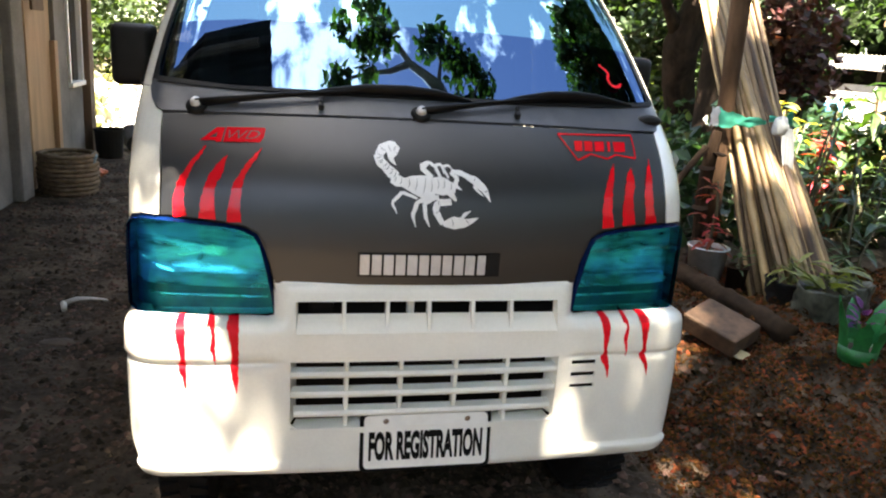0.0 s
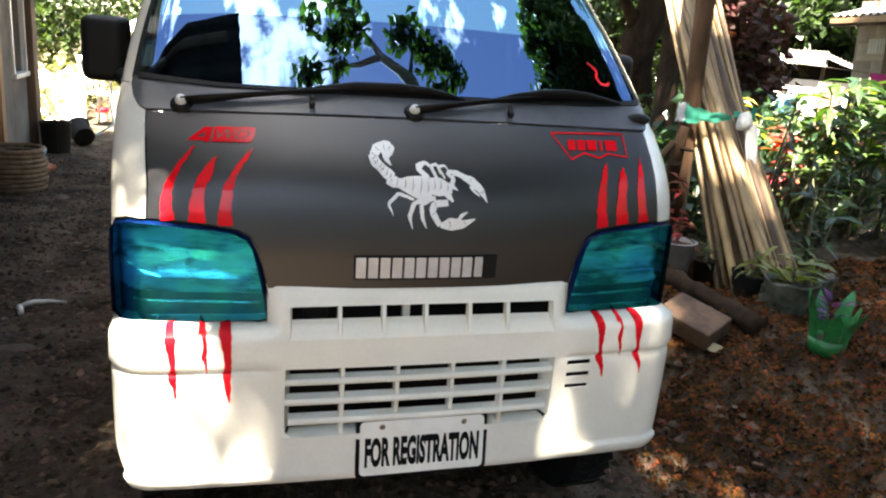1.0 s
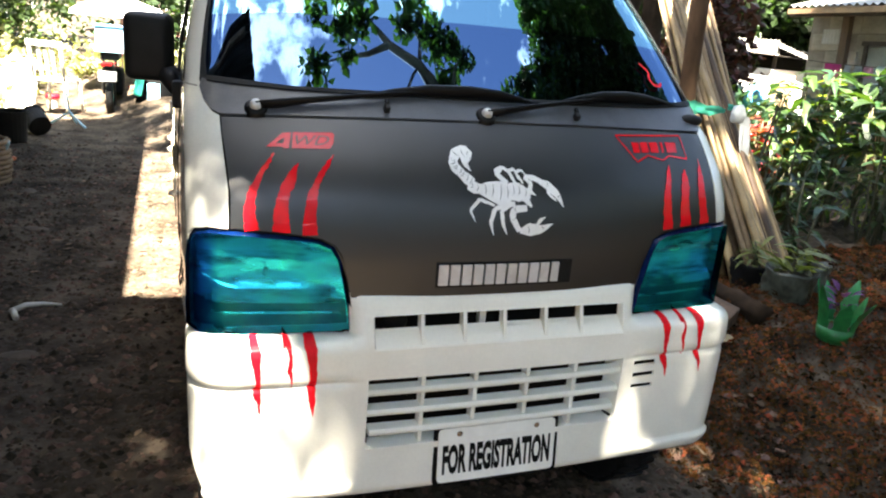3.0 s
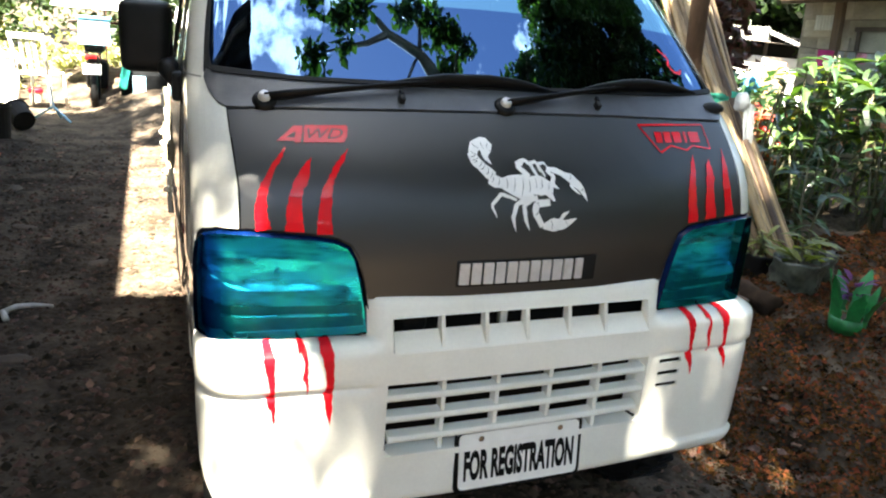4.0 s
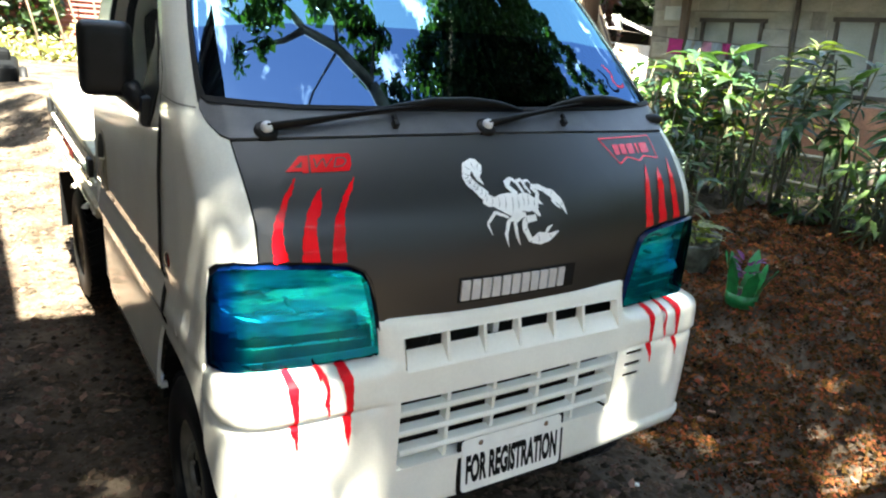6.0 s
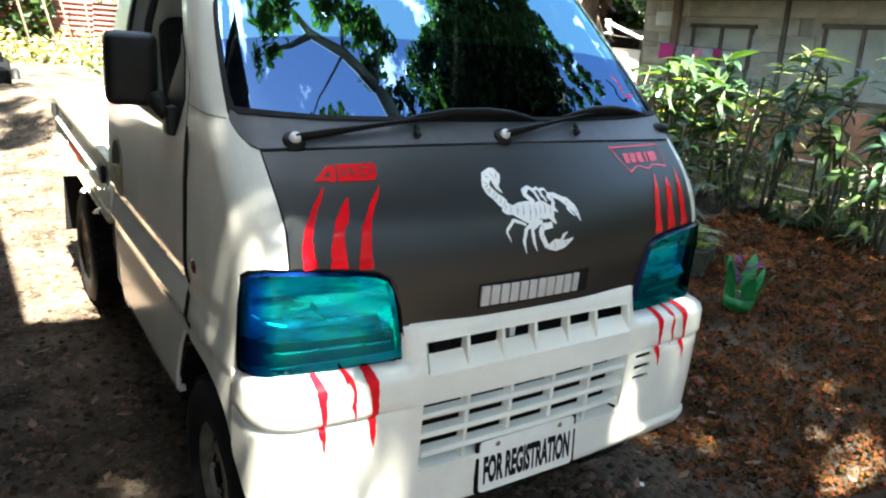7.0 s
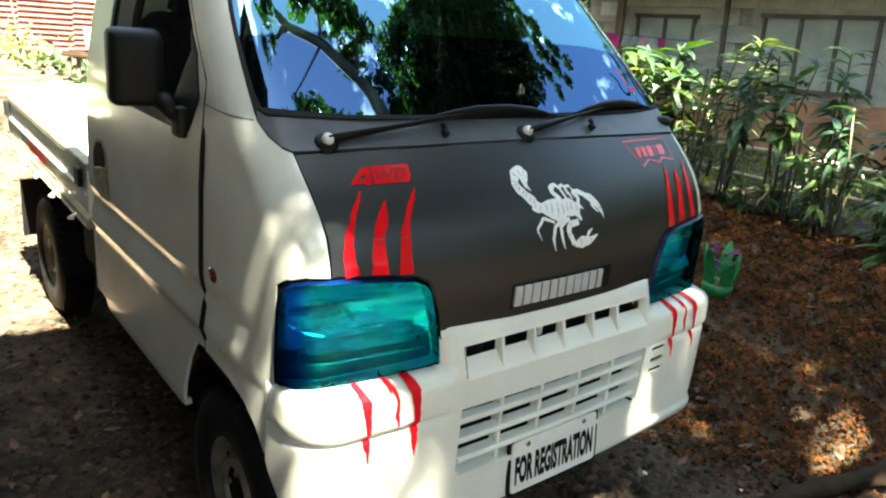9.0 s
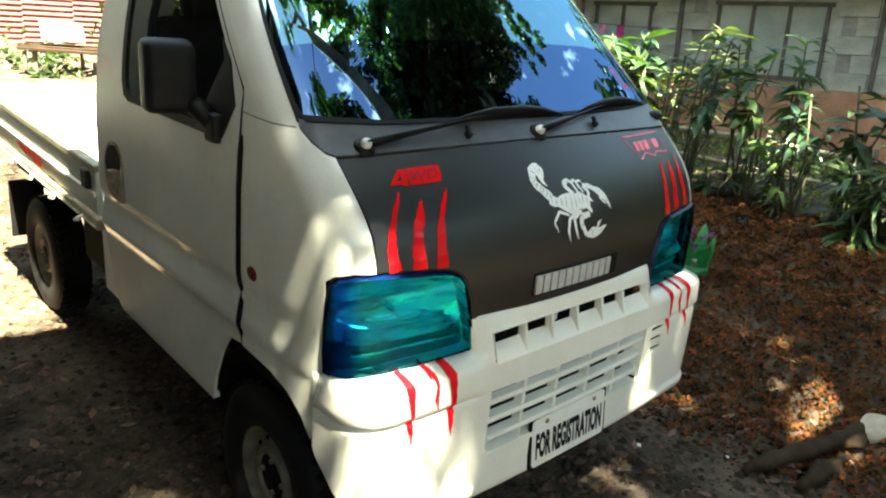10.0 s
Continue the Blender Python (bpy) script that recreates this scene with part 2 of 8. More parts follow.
def tube(path, radius, sides=10, bm=None, ends=True, flat=1.0):
    """A round rod along path; radius is one number or one for each point."""
    bm = bm or bmesh.new()
    pts = [Vector(p) for p in path]
    rads = radius if isinstance(radius, (list, tuple)) else [radius] * len(pts)
    rings, ref = [], None
    for i, p in enumerate(pts):
        d = (pts[min(i + 1, len(pts) - 1)] - pts[max(i - 1, 0)]).normalized()
        if ref is None:
            ref = d.orthogonal().normalized()
        ref = (ref - d * ref.dot(d))
        ref = ref.normalized() if ref.length > 1e-6 else d.orthogonal().normalized()
        side = d.cross(ref)
        rings.append([bm.verts.new(p + (ref * math.cos(a) * flat + side * math.sin(a)) * rads[i]) for a in (2 * math.pi * k / sides for k in range(sides))])
    for a, b in zip(rings, rings[1:]):
        for k in range(sides):
            bm.faces.new((a[k], a[(k + 1) % sides], b[(k + 1) % sides], b[k]))
    if ends:
        bm.faces.new(rings[0][::-1])
        bm.faces.new(rings[-1])
    return bm


def lathe(profile, sides=24, bm=None, m=None):
    """Turns (radius, height) rows about z."""
    bm = bm or bmesh.new()
    m = m or Matrix()
    rings = [[bm.verts.new(m @ Vector((r * math.cos(2 * math.pi * k / sides), r * math.sin(2 * math.pi * k / sides), z))) for k in range(sides)] for r, z in profile]
    for a, b in zip(rings, rings[1:]):
        for k in range(sides):
            bm.faces.new((a[k], a[(k + 1) % sides], b[(k + 1) % sides], b[k]))
    return bm


def round_poly(pts, r, n=4):
    """The outline with each corner rounded."""
    out = []
    for i, p in enumerate(pts):
        p = Vector(p)
        a, b = Vector(pts[i - 1]), Vector(pts[(i + 1) % len(pts)])
        da, db = a - p, b - p
        k = min(r, da.length * 0.45, db.length * 0.45)
        s, e = p + da.normalized() * k, p + db.normalized() * k
        for j in range(n + 1):
            t = j / n
            out.append(tuple(s * (1 - t) ** 2 + p * 2 * t * (1 - t) + e * t * t))
    return out


def normal_of(fn, u, v):
    e = 0.002
    a = Vector(fn(u + e, v)) - Vector(fn(u - e, v))
    b = Vector(fn(u, v + e)) - Vector(fn(u, v - e))
    return a.cross(b).normalized()


def sheet(name, quads, fn, material, parent, label="", off=0.0, thick=0.0, smooth=True):
    """quads: (points, faces) in the plane, laid on the surface fn, off metres proud of it, with walls round the rim when thick."""
    pts, faces = quads
    top = [Vector(fn(u, v)) + normal_of(fn, u, v) * off for u, v in pts]
    verts, fs = list(top), [tuple(f) for f in faces]
    nsm = len(fs)
    if thick:
        nor = [normal_of(fn, u, v) for u, v in pts]
        n = len(verts)
        verts += [p - d * thick for p, d in zip(top, nor)]
        fs += [tuple(i + n for i in reversed(f)) for f in faces]
        nsm = len(fs)
        count = {}
        for f in faces:
            for a, b in zip(f, (*f[1:], f[0])):
                count[(a, b)] = count.get((a, b), 0) + 1
        for (a, b) in [e for e in count if (e[1], e[0]) not in count]:
            k = len(verts)
            verts += [top[a], top[b], verts[n + b], verts[n + a]]
            fs.append((k + 1, k, k + 3, k + 2))
    ob = mesh(name, verts, fs, material, parent, label)
    if smooth:
        ob.data.polygons.foreach_set("use_smooth", [i < nsm for i in range(len(fs))])
    return ob


def fill(outline, step):
    """An outline of the plane cut up along a grid, so that it can be bent."""
    bm = bmesh.new()
    f = bm.faces.new([bm.verts.new((u, v, 0)) for u, v in outline])
    f.normal_update()
    if f.normal.z < 0:
        f.normal_flip()
    bmesh.ops.triangulate(bm, faces=bm.faces[:])
    us, vs = [p[0] for p in outline], [p[1] for p in outline]
    for lo, hi, ax in ((min(us), max(us), 0), (min(vs), max(vs), 1)):
        k = math.ceil(lo / step + 1e-6)
        while k * step < hi - 1e-6:
            co, no = [0, 0, 0], [0, 0, 0]
            co[ax], no[ax] = k * step, 1
            bmesh.ops.bisect_plane(bm, geom=bm.verts[:] + bm.edges[:] + bm.faces[:], plane_co=co, plane_no=no, dist=1e-7)
            k += 1
    bm.verts.index_update()
    out = [(v.co.x, v.co.y) for v in bm.verts], [[v.index for v in f.verts] for f in bm.faces]
    bm.free()
    return out


def cells(us, vs, keep):
    """A grid of quads between the lines us and vs, where keep says so."""
    pts, faces, index = [], [], {}
    def vid(i, j):
        if (i, j) not in index:
            index[(i, j)] = len(pts)
            pts.append((us[i], vs[j]))
        return index[(i, j)]
    for i in range(len(us) - 1):
        for j in range(len(vs) - 1):
            if keep((us[i] + us[i + 1]) / 2, (vs[j] + vs[j + 1]) / 2):
                faces.append([vid(i, j), vid(i + 1, j), vid(i + 1, j + 1), vid(i, j + 1)])
    return pts, faces


def text_shape(body_text, height, width, bold=0.0, shear=0.0):
    """Letters of the built-in font as flat (points, faces), their lower left corner at 0, 0."""
    cu = bpy.data.curves.new("letters", "FONT")
    cu.body, cu.size, cu.offset, cu.shear, cu.resolution_u = body_text, 1.0, bold, shear, 3
    ob = bpy.data.objects.new("letters", cu)
    scene.collection.objects.link(ob)
    me = bpy.data.meshes.new_from_object(ob.evaluated_get(bpy.context.evaluated_depsgraph_get()))
    co = [v.co.copy() for v in me.vertices]
    fs = [list(p.vertices) for p in me.polygons]
    x0, x1 = min(c.x for c in co), max(c.x for c in co)
    y0, y1 = min(c.y for c in co), max(c.y for c in co)
    bpy.data.objects.remove(ob)
    bpy.data.curves.remove(cu)
    bpy.data.meshes.remove(me)
    return [((c.x - x0) / (x1 - x0) * width, (c.y - y0) / (y1 - y0) * height) for c in co], fs


def stroke(path, widths, jag=0.0, seed=0, n=18):
    """A closed outline that follows path with the widths given, its edges jagged."""
    rnd = random.Random(seed)
    pts = [Vector(p) for p in path]
    left, right = [], []
    total = len(pts) - 1
    for i in range(n + 1):
        t = i / n * total
        k = min(int(t), total - 1)
        f = t - k
        p = pts[k].lerp(pts[k + 1], f)
        d = (pts[min(k + 1, total)] - pts[k]).normalized()
        w = widths[k] + (widths[k + 1] - widths[k]) * f
        side = Vector((-d.y, d.x))
        left.append(tuple(p + side * (w / 2 + (rnd.uniform(-jag, jag) if 0 < i < n else 0))))
        right.append(tuple(p - side * (w / 2 + (rnd.uniform(-jag, jag) if 0 < i < n else 0))))
    return left + right[::-1]


# ---- the curved shell of the small truck: x across, y towards its tail, z up ----
def lerp_table(z, table):
    if z <= table[0][0]:
        return table[0][1]
    for (a, p), (b, q) in zip(table, table[1:]):
        if z <= b:
            return p + (q - p) * (z - a) / (b - a)
    return table[-1][1]


FRONT = [(0.30, 0.050), (0.86, 0.050), (0.95, 0.050), (1.03, 0.062), (1.08, 0.080), (1.12, 0.103), (1.16, 0.135), (1.20, 0.175),
         (1.235, 0.212), (1.26, 0.243), (1.30, 0.287), (1.52, 0.520), (1.64, 0.645), (1.76, 0.790), (1.80, 0.900)]
RC = 0.135


def plan_y(x, bow):
    a = min(abs(x), 0.7349)
    y = bow * (a / 0.6) ** 2
    if a > 0.6:
        y += RC - math.sqrt(RC * RC - (a - 0.6) ** 2)
    return y


def plan_depth(x, bow):
    """How far the nose falls back at x: nearly flat, with a tight corner."""
    a, r = min(abs(x), 0.7349), 0.092
    y = bow * (a / 0.6) ** 2
    if a > 0.735 - r:
        y += r - math.sqrt(r * r - (a - 0.735 + r) ** 2)
    return y


def plan_table(bow):
    xs = [0.6 * i / 60 for i in range(61)] + [0.6 + RC * math.sin(math.pi / 2 * i / 24) for i in range(1, 25)]
    rows, u, px, py = [], 0.0, 0.0, 0.0
    for x in xs:
        y = plan_y(x, bow)
        u += math.hypot(x - px, y - py)
        rows.append((u, x, plan_depth(x, bow * 0.9)))
        px, py = x, y
    return rows


PLAN_BODY, PLAN_BUMPER = plan_table(0.05), plan_table(0.022)


def plan_at(u, rows):
    a = abs(u)
    if a >= rows[-1][0]:
        return rows[-1][1], rows[-1][2] + a - rows[-1][0]
    for (u0, x0, y0), (u1, x1, y1) in zip(rows, rows[1:]):
        if a <= u1:
            k = (a - u0) / (u1 - u0) if u1 > u0 else 0
            return x0 + (x1 - x0) * k, y0 + (y1 - y0) * k


def ux(x, rows=PLAN_BODY):
    a = abs(x)
    for (u0, x0, _), (u1, x1, _) in zip(rows, rows[1:]):
        if a <= x1:
            return math.copysign(u0 + (u1 - u0) * (a - x0) / max(x1 - x0, 1e-9), x)
    return math.copysign(rows[-1][0], x)


def tumble(z):
    d = max(z - 1.2, 0)
    return 0.04 * d + 0.35 * d * d


UE, SIDE = PLAN_BODY[-1][0], 0.345


def seam_y(z):
    return max(0.555, 0.22 + lerp_table(z, FRONT))


def body(u, z):
    a, c = abs(u), lerp_table(z, FRONT)
    x, y = plan_at(min(a, UE), PLAN_BODY)
    y += c
    if a > UE:
        ya, ys = PLAN_BODY[-1][2] + c, seam_y(z)
        y = ya + (ys - ya) * (a - UE) / SIDE
    x *= 1 - tumble(z) / 0.735
    return math.copysign(x, u), y, z


BUMP = [(0.345, 0.055), (0.352, 0.030), (0.362, 0.014), (0.375, 0.006), (0.39, 0.003), (0.397, 0.004), (0.402, 0.012), (0.41, 0.012), (0.44, 0.010),
        (0.55, 0.008), (0.655, 0.008), (0.662, 0.012), (0.668, 0.016), (0.674, 0.008), (0.682, 0.003), (0.742, 0.006), (0.756, 0.012),
        (0.764, 0.024), (0.770, 0.044), (0.774, 0.075)]
BUMP_MID = [(0.345, 0.055), (0.352, 0.030), (0.362, 0.014), (0.375, 0.008), (0.44, 0.010), (0.55, 0.008), (0.66, 0.006), (0.70, 0.008), (0.75, 0.014), (0.80, 0.030), (0.85, 0.045), (0.862, 0.056), (0.868, 0.08)]
UB = PLAN_BUMPER[-1][0]


U_END = UB + 0.085
LIP = [(0.345, 0.045), (0.40, 0.066), (0.47, 0.105), (0.522, 0.174), (0.581, 0.251), (0.60, 0.30)]


def end_of(z):
    """How far round the corner the bumper reaches at this height, along the arch of the wheel."""
    want = lerp_table(z, LIP)
    lo, hi = 0.55, U_END
    for _ in range(24):
        mid = (lo + hi) / 2
        if plan_at(mid, PLAN_BUMPER)[1] + 0.008 < want:
            lo = mid
        else:
            hi = mid
    return hi


ENDS = [(0.345 + 0.005 * k, end_of(0.345 + 0.005 * k)) for k in range(56)]


def bumper(u, z):
    a = abs(u)
    if a > 0.55:
        a = 0.55 + (a - 0.55) * (lerp_table(z, ENDS) - 0.55) / (U_END - 0.55)
    x, y = plan_at(a, PLAN_BUMPER)
    k = min(max((a - 0.36) / 0.04, 0), 1)
    dip = lerp_table(z, BUMP_MID) * (1 - k) + lerp_table(z, BUMP) * k
    wrap = min(max((x - 0.66) / 0.075, 0), 1)
    y += dip
    x -= (lerp_table(z, BUMP) - 0.008) * 0.8 * wrap
    x += 0.004 * wrap
    return math.copysign(x, u), y, z

# ---- the small white pickup truck ----
CREASE = [(0.40, -0.016), (0.45, -0.006), (0.70, -0.004), (0.722, 0.002), (0.735, 0.010), (0.75, 0.010), (0.80, 0.002), (0.832, -0.006), (0.848, 0.001), (0.862, 0.008), (0.90, 0.009), (1.10, 0.006), (1.19, 0.001), (1.24, -0.003)]


def shell(u, z):
    x, y, z = body(u, z)
    if abs(u) > UE:
        x += math.copysign(lerp_table(z, CREASE), u) * min(1.0, (abs(u) - UE) / 0.16)
    return x, y, z


def both(half):
    """A right half outline, from the middle's foot to the middle's head, completed to the left."""
    return list(half) + [(-u, z) for u, z in reversed(half) if abs(u) > 1e-6]


def mirrored(pts, side):
    return [(side * u, z) for u, z in pts]


van = thing("pickup_truck", label="white small pickup truck with black hood and red claw stickers", category="truck")
van.matrix_basis = pose(0, 0, 0.8, 0, -0.7, 0) @ pose(0, 0, -0.8)

hood_half = [(0, 0.858), (0.384, 0.858), (0.394, 0.90), (0.408, 0.942), (0.424, 0.978), (0.454, 0.994), (0.51, 1.003), (0.57, 1.008), (0.652, 1.013),
             (0.650, 1.09), (0.664, 1.233), (0.5, 1.238), (0.25, 1.243), (0, 1.245)]
hood = sheet("hood", fill(both(hood_half), 0.03), shell, HOOD_BLACK, van, "matt black wrapped hood panel", off=0.0, thick=0.006)

for side in (1, -1):
    half = [(0.657, 1.013), (0.70, 1.013), (0.760, 1.004), (0.797, 0.985), (0.804, 0.93), (0.804, 0.76), (UE - 0.004, 0.62), (UE + 0.02, 0.57), (UE + 0.06, 0.615), (UE + 0.12, 0.652), (UE + 0.2, 0.672), (UE + SIDE - 0.004, 0.682),
            (UE + SIDE - 0.004, 1.0), (UE + SIDE - 0.004, 1.4), (UE + SIDE - 0.004, 1.76), (0.70, 1.76), (0.716, 1.7), (0.726, 1.5), (0.722, 1.34), (0.728, 1.288), (0.712, 1.262), (0.688, 1.242), (0.668, 1.236), (0.655, 1.09)]
    seam = [(0.735, 1.2875), (UE + 0.15, 1.290), (UE + SIDE - 0.006, 1.2935), (UE + SIDE - 0.006, 1.297), (UE + 0.15, 1.2935), (0.735, 1.291)]
    sheet("panel_seam", fill(mirrored(seam, side), 0.03), shell, SEAM_GREY, van, off=0.0012)
    sheet("fender_panel", fill(mirrored(half, side), 0.025), shell, WHITE, van, thick=0.004)

# cowl below the glass
cowl_half = [(0, 1.249), (0.25, 1.247), (0.5, 1.242), (0.668, 1.238), (0.688, 1.245), (0.711, 1.264), (0.726, 1.288), (0.720, 1.306), (0.690, 1.302), (0.5, 1.294), (0.25, 1.294), (0, 1.294)]
cowl = sheet("cowl", fill(both(cowl_half), 0.03), shell, COWL_GREY, van, "weathered grey plastic cowl", off=0.003, thick=0.008)
sheet("cowl_lip", fill(both([(0, 1.292), (0.5, 1.292), (0.70, 1.300), (0.715, 1.31), (0.70, 1.312), (0.5, 1.300), (0, 1.300)]), 0.04), shell, RUBBER, cowl, "black rubber glass seal", off=0.007, thick=0.006)
for s in (1,):
    bm = bmesh.new()
    p = Vector(shell(s * 0.668, 1.266))
    bmesh.ops.create_uvsphere(bm, u_segments=14, v_segments=8, radius=1, matrix=Matrix.Translation(p) @ Matrix.Diagonal((0.040, 0.020, 0.018, 1)))
    part("cowl_end_cap", bm, PLASTIC, cowl, smooth=True)
for u in (-0.275, 0.247):
    bm = bmesh.new()
    p = Vector(shell(u, 1.262)) + Vector((0, -0.004, 0.006))
    box((0.014, 0.020, 0.026), p, (40, 0, 0), 0.005, bm=bm)
    box((0.009, 0.016, 0.012), p + Vector((0, 0.004, 0.016)), (40, 0, 0), 0.003, bm=bm)
    part("washer_nozzle", bm, PLASTIC, van, smooth=False)

# windshield in two tints
low = [(0, 1.296), (0.5, 1.296), (0.700, 1.306), (0.719, 1.33), (0.722, 1.40), (0.724, 1.452), (0.5, 1.474), (0.25, 1.481), (0, 1.483)]
top = [(0, 1.483), (0.25, 1.481), (0.5, 1.474), (0.724, 1.452), (0.722, 1.52), (0.712, 1.70), (0.69, 1.752), (0.3, 1.757), (0, 1.757)]
glass = sheet("windshield", fill(both(low), 0.05), shell, WINDSHIELD, van, "dark tinted windshield that mirrors sky and branches", off=-0.006)
sheet("sun_strip", fill(both(top), 0.05), shell, BAND, glass, "paler tinted strip along the top", off=-0.006)
for s in (-1, 1):
    edge = [(0.700, 1.300), (0.728, 1.30), (0.729, 1.5), (0.719, 1.7), (0.70, 1.758), (0.690, 1.758), (0.706, 1.7), (0.717, 1.5), (0.712, 1.34)]
    sheet("windshield_seal", fill(mirrored(edge, s), 0.05), shell, RUBBER, glass, off=0.002, thick=0.004)

# wipers
def wiper(pivot, arm_to, blade):
    p = Vector(shell(*pivot))
    n = normal_of(shell, *pivot)
    if n.y > 0:
        n = -n
    w = thing("wiper", label="black wiper resting at the foot of the windshield")
    w.parent = van
    seat = Matrix.Translation(p) @ n.to_track_quat("Z", "Y").to_matrix().to_4x4()
    part("pivot_boss", lathe([(0.0, 0.012), (0.020, 0.012), (0.026, 0.006), (0.029, -0.004)], 18, m=seat), WIPER_BLACK, w, smooth=True)
    bm = lathe([(0.0, 0.024), (0.010, 0.024), (0.013, 0.018), (0.014, 0.011)], 14, m=seat)
    part("pivot_cap", bm, SILVER, w, "bare metal pivot nut", smooth=True)
    path = [p + n * 0.012] + [Vector(shell(pivot[0] + (arm_to[0] - pivot[0]) * k, pivot[1] + (arm_to[1] - pivot[1]) * k)) + n * (0.012 + 0.008 * math.sin(k * 3)) for k in (0.15, 0.35, 0.6, 0.85, 1)]
    part("arm", tube(path, [0.014, 0.013, 0.009, 0.007, 0.006, 0.006], 8, flat=0.6), WIPER_BLACK, w, smooth=True)
    pts = [Vector(shell(*q)) + n * h for q, h in zip(blade, (0.006, 0.010, 0.013, 0.014, 0.012, 0.008, 0.005))]
    part("blade", tube(pts, [0.005, 0.013, 0.020, 0.021, 0.018, 0.013, 0.006], 8, flat=0.6), WIPER_BLACK, w, smooth=True)
    return w


wiper((-0.582, 1.252), (-0.10, 1.304), [(-0.33, 1.288), (-0.25, 1.296), (-0.16, 1.302), (-0.05, 1.303), (0.03, 1.300), (0.08, 1.296), (0.125, 1.292)])
wiper((-0.018, 1.259), (0.40, 1.308), [(0.20, 1.294), (0.27, 1.302), (0.35, 1.308), (0.43, 1.310), (0.50, 1.308), (0.56, 1.304), (0.615, 1.300)])

# headlights
LAMP = [(0.379, 0.778), (0.385, 0.83), (0.398, 0.90), (0.411, 0.953), (0.427, 0.977), (0.455, 0.990), (0.50, 0.998), (0.56, 1.003), (0.64, 1.008), (0.71, 1.007), (0.755, 0.996), (0.782, 0.976),
        (0.796, 0.93), (0.799, 0.82), (0.795, 0.770), (0.74, 0.764), (0.6, 0.768), (0.42, 0.775)]


def inset(pts, d):
    c = Vector((sum(p[0] for p in pts) / len(pts), sum(p[1] for p in pts) / len(pts)))
    return [tuple(Vector(p) + (c - Vector(p)).normalized() * d) for p in pts]


def cut(pts, axis, at, above):
    """The part of an outline above or below a line."""
    out = []
    for p, q in zip(pts, pts[1:] + pts[:1]):
        a, b = (p[axis] >= at) == above, (q[axis] >= at) == above
        if a:
            out.append(tuple(p))
        if a != b:
            k = (at - p[axis]) / (q[axis] - p[axis])
            out.append((p[0] + (q[0] - p[0]) * k, p[1] + (q[1] - p[1]) * k))
    return out


def shelf_back(u, z):
    x, y, z = shell(u, z)
    return x * 0.99, y + 0.034 - 0.06 * max(0.0, abs(u) - 0.69), z


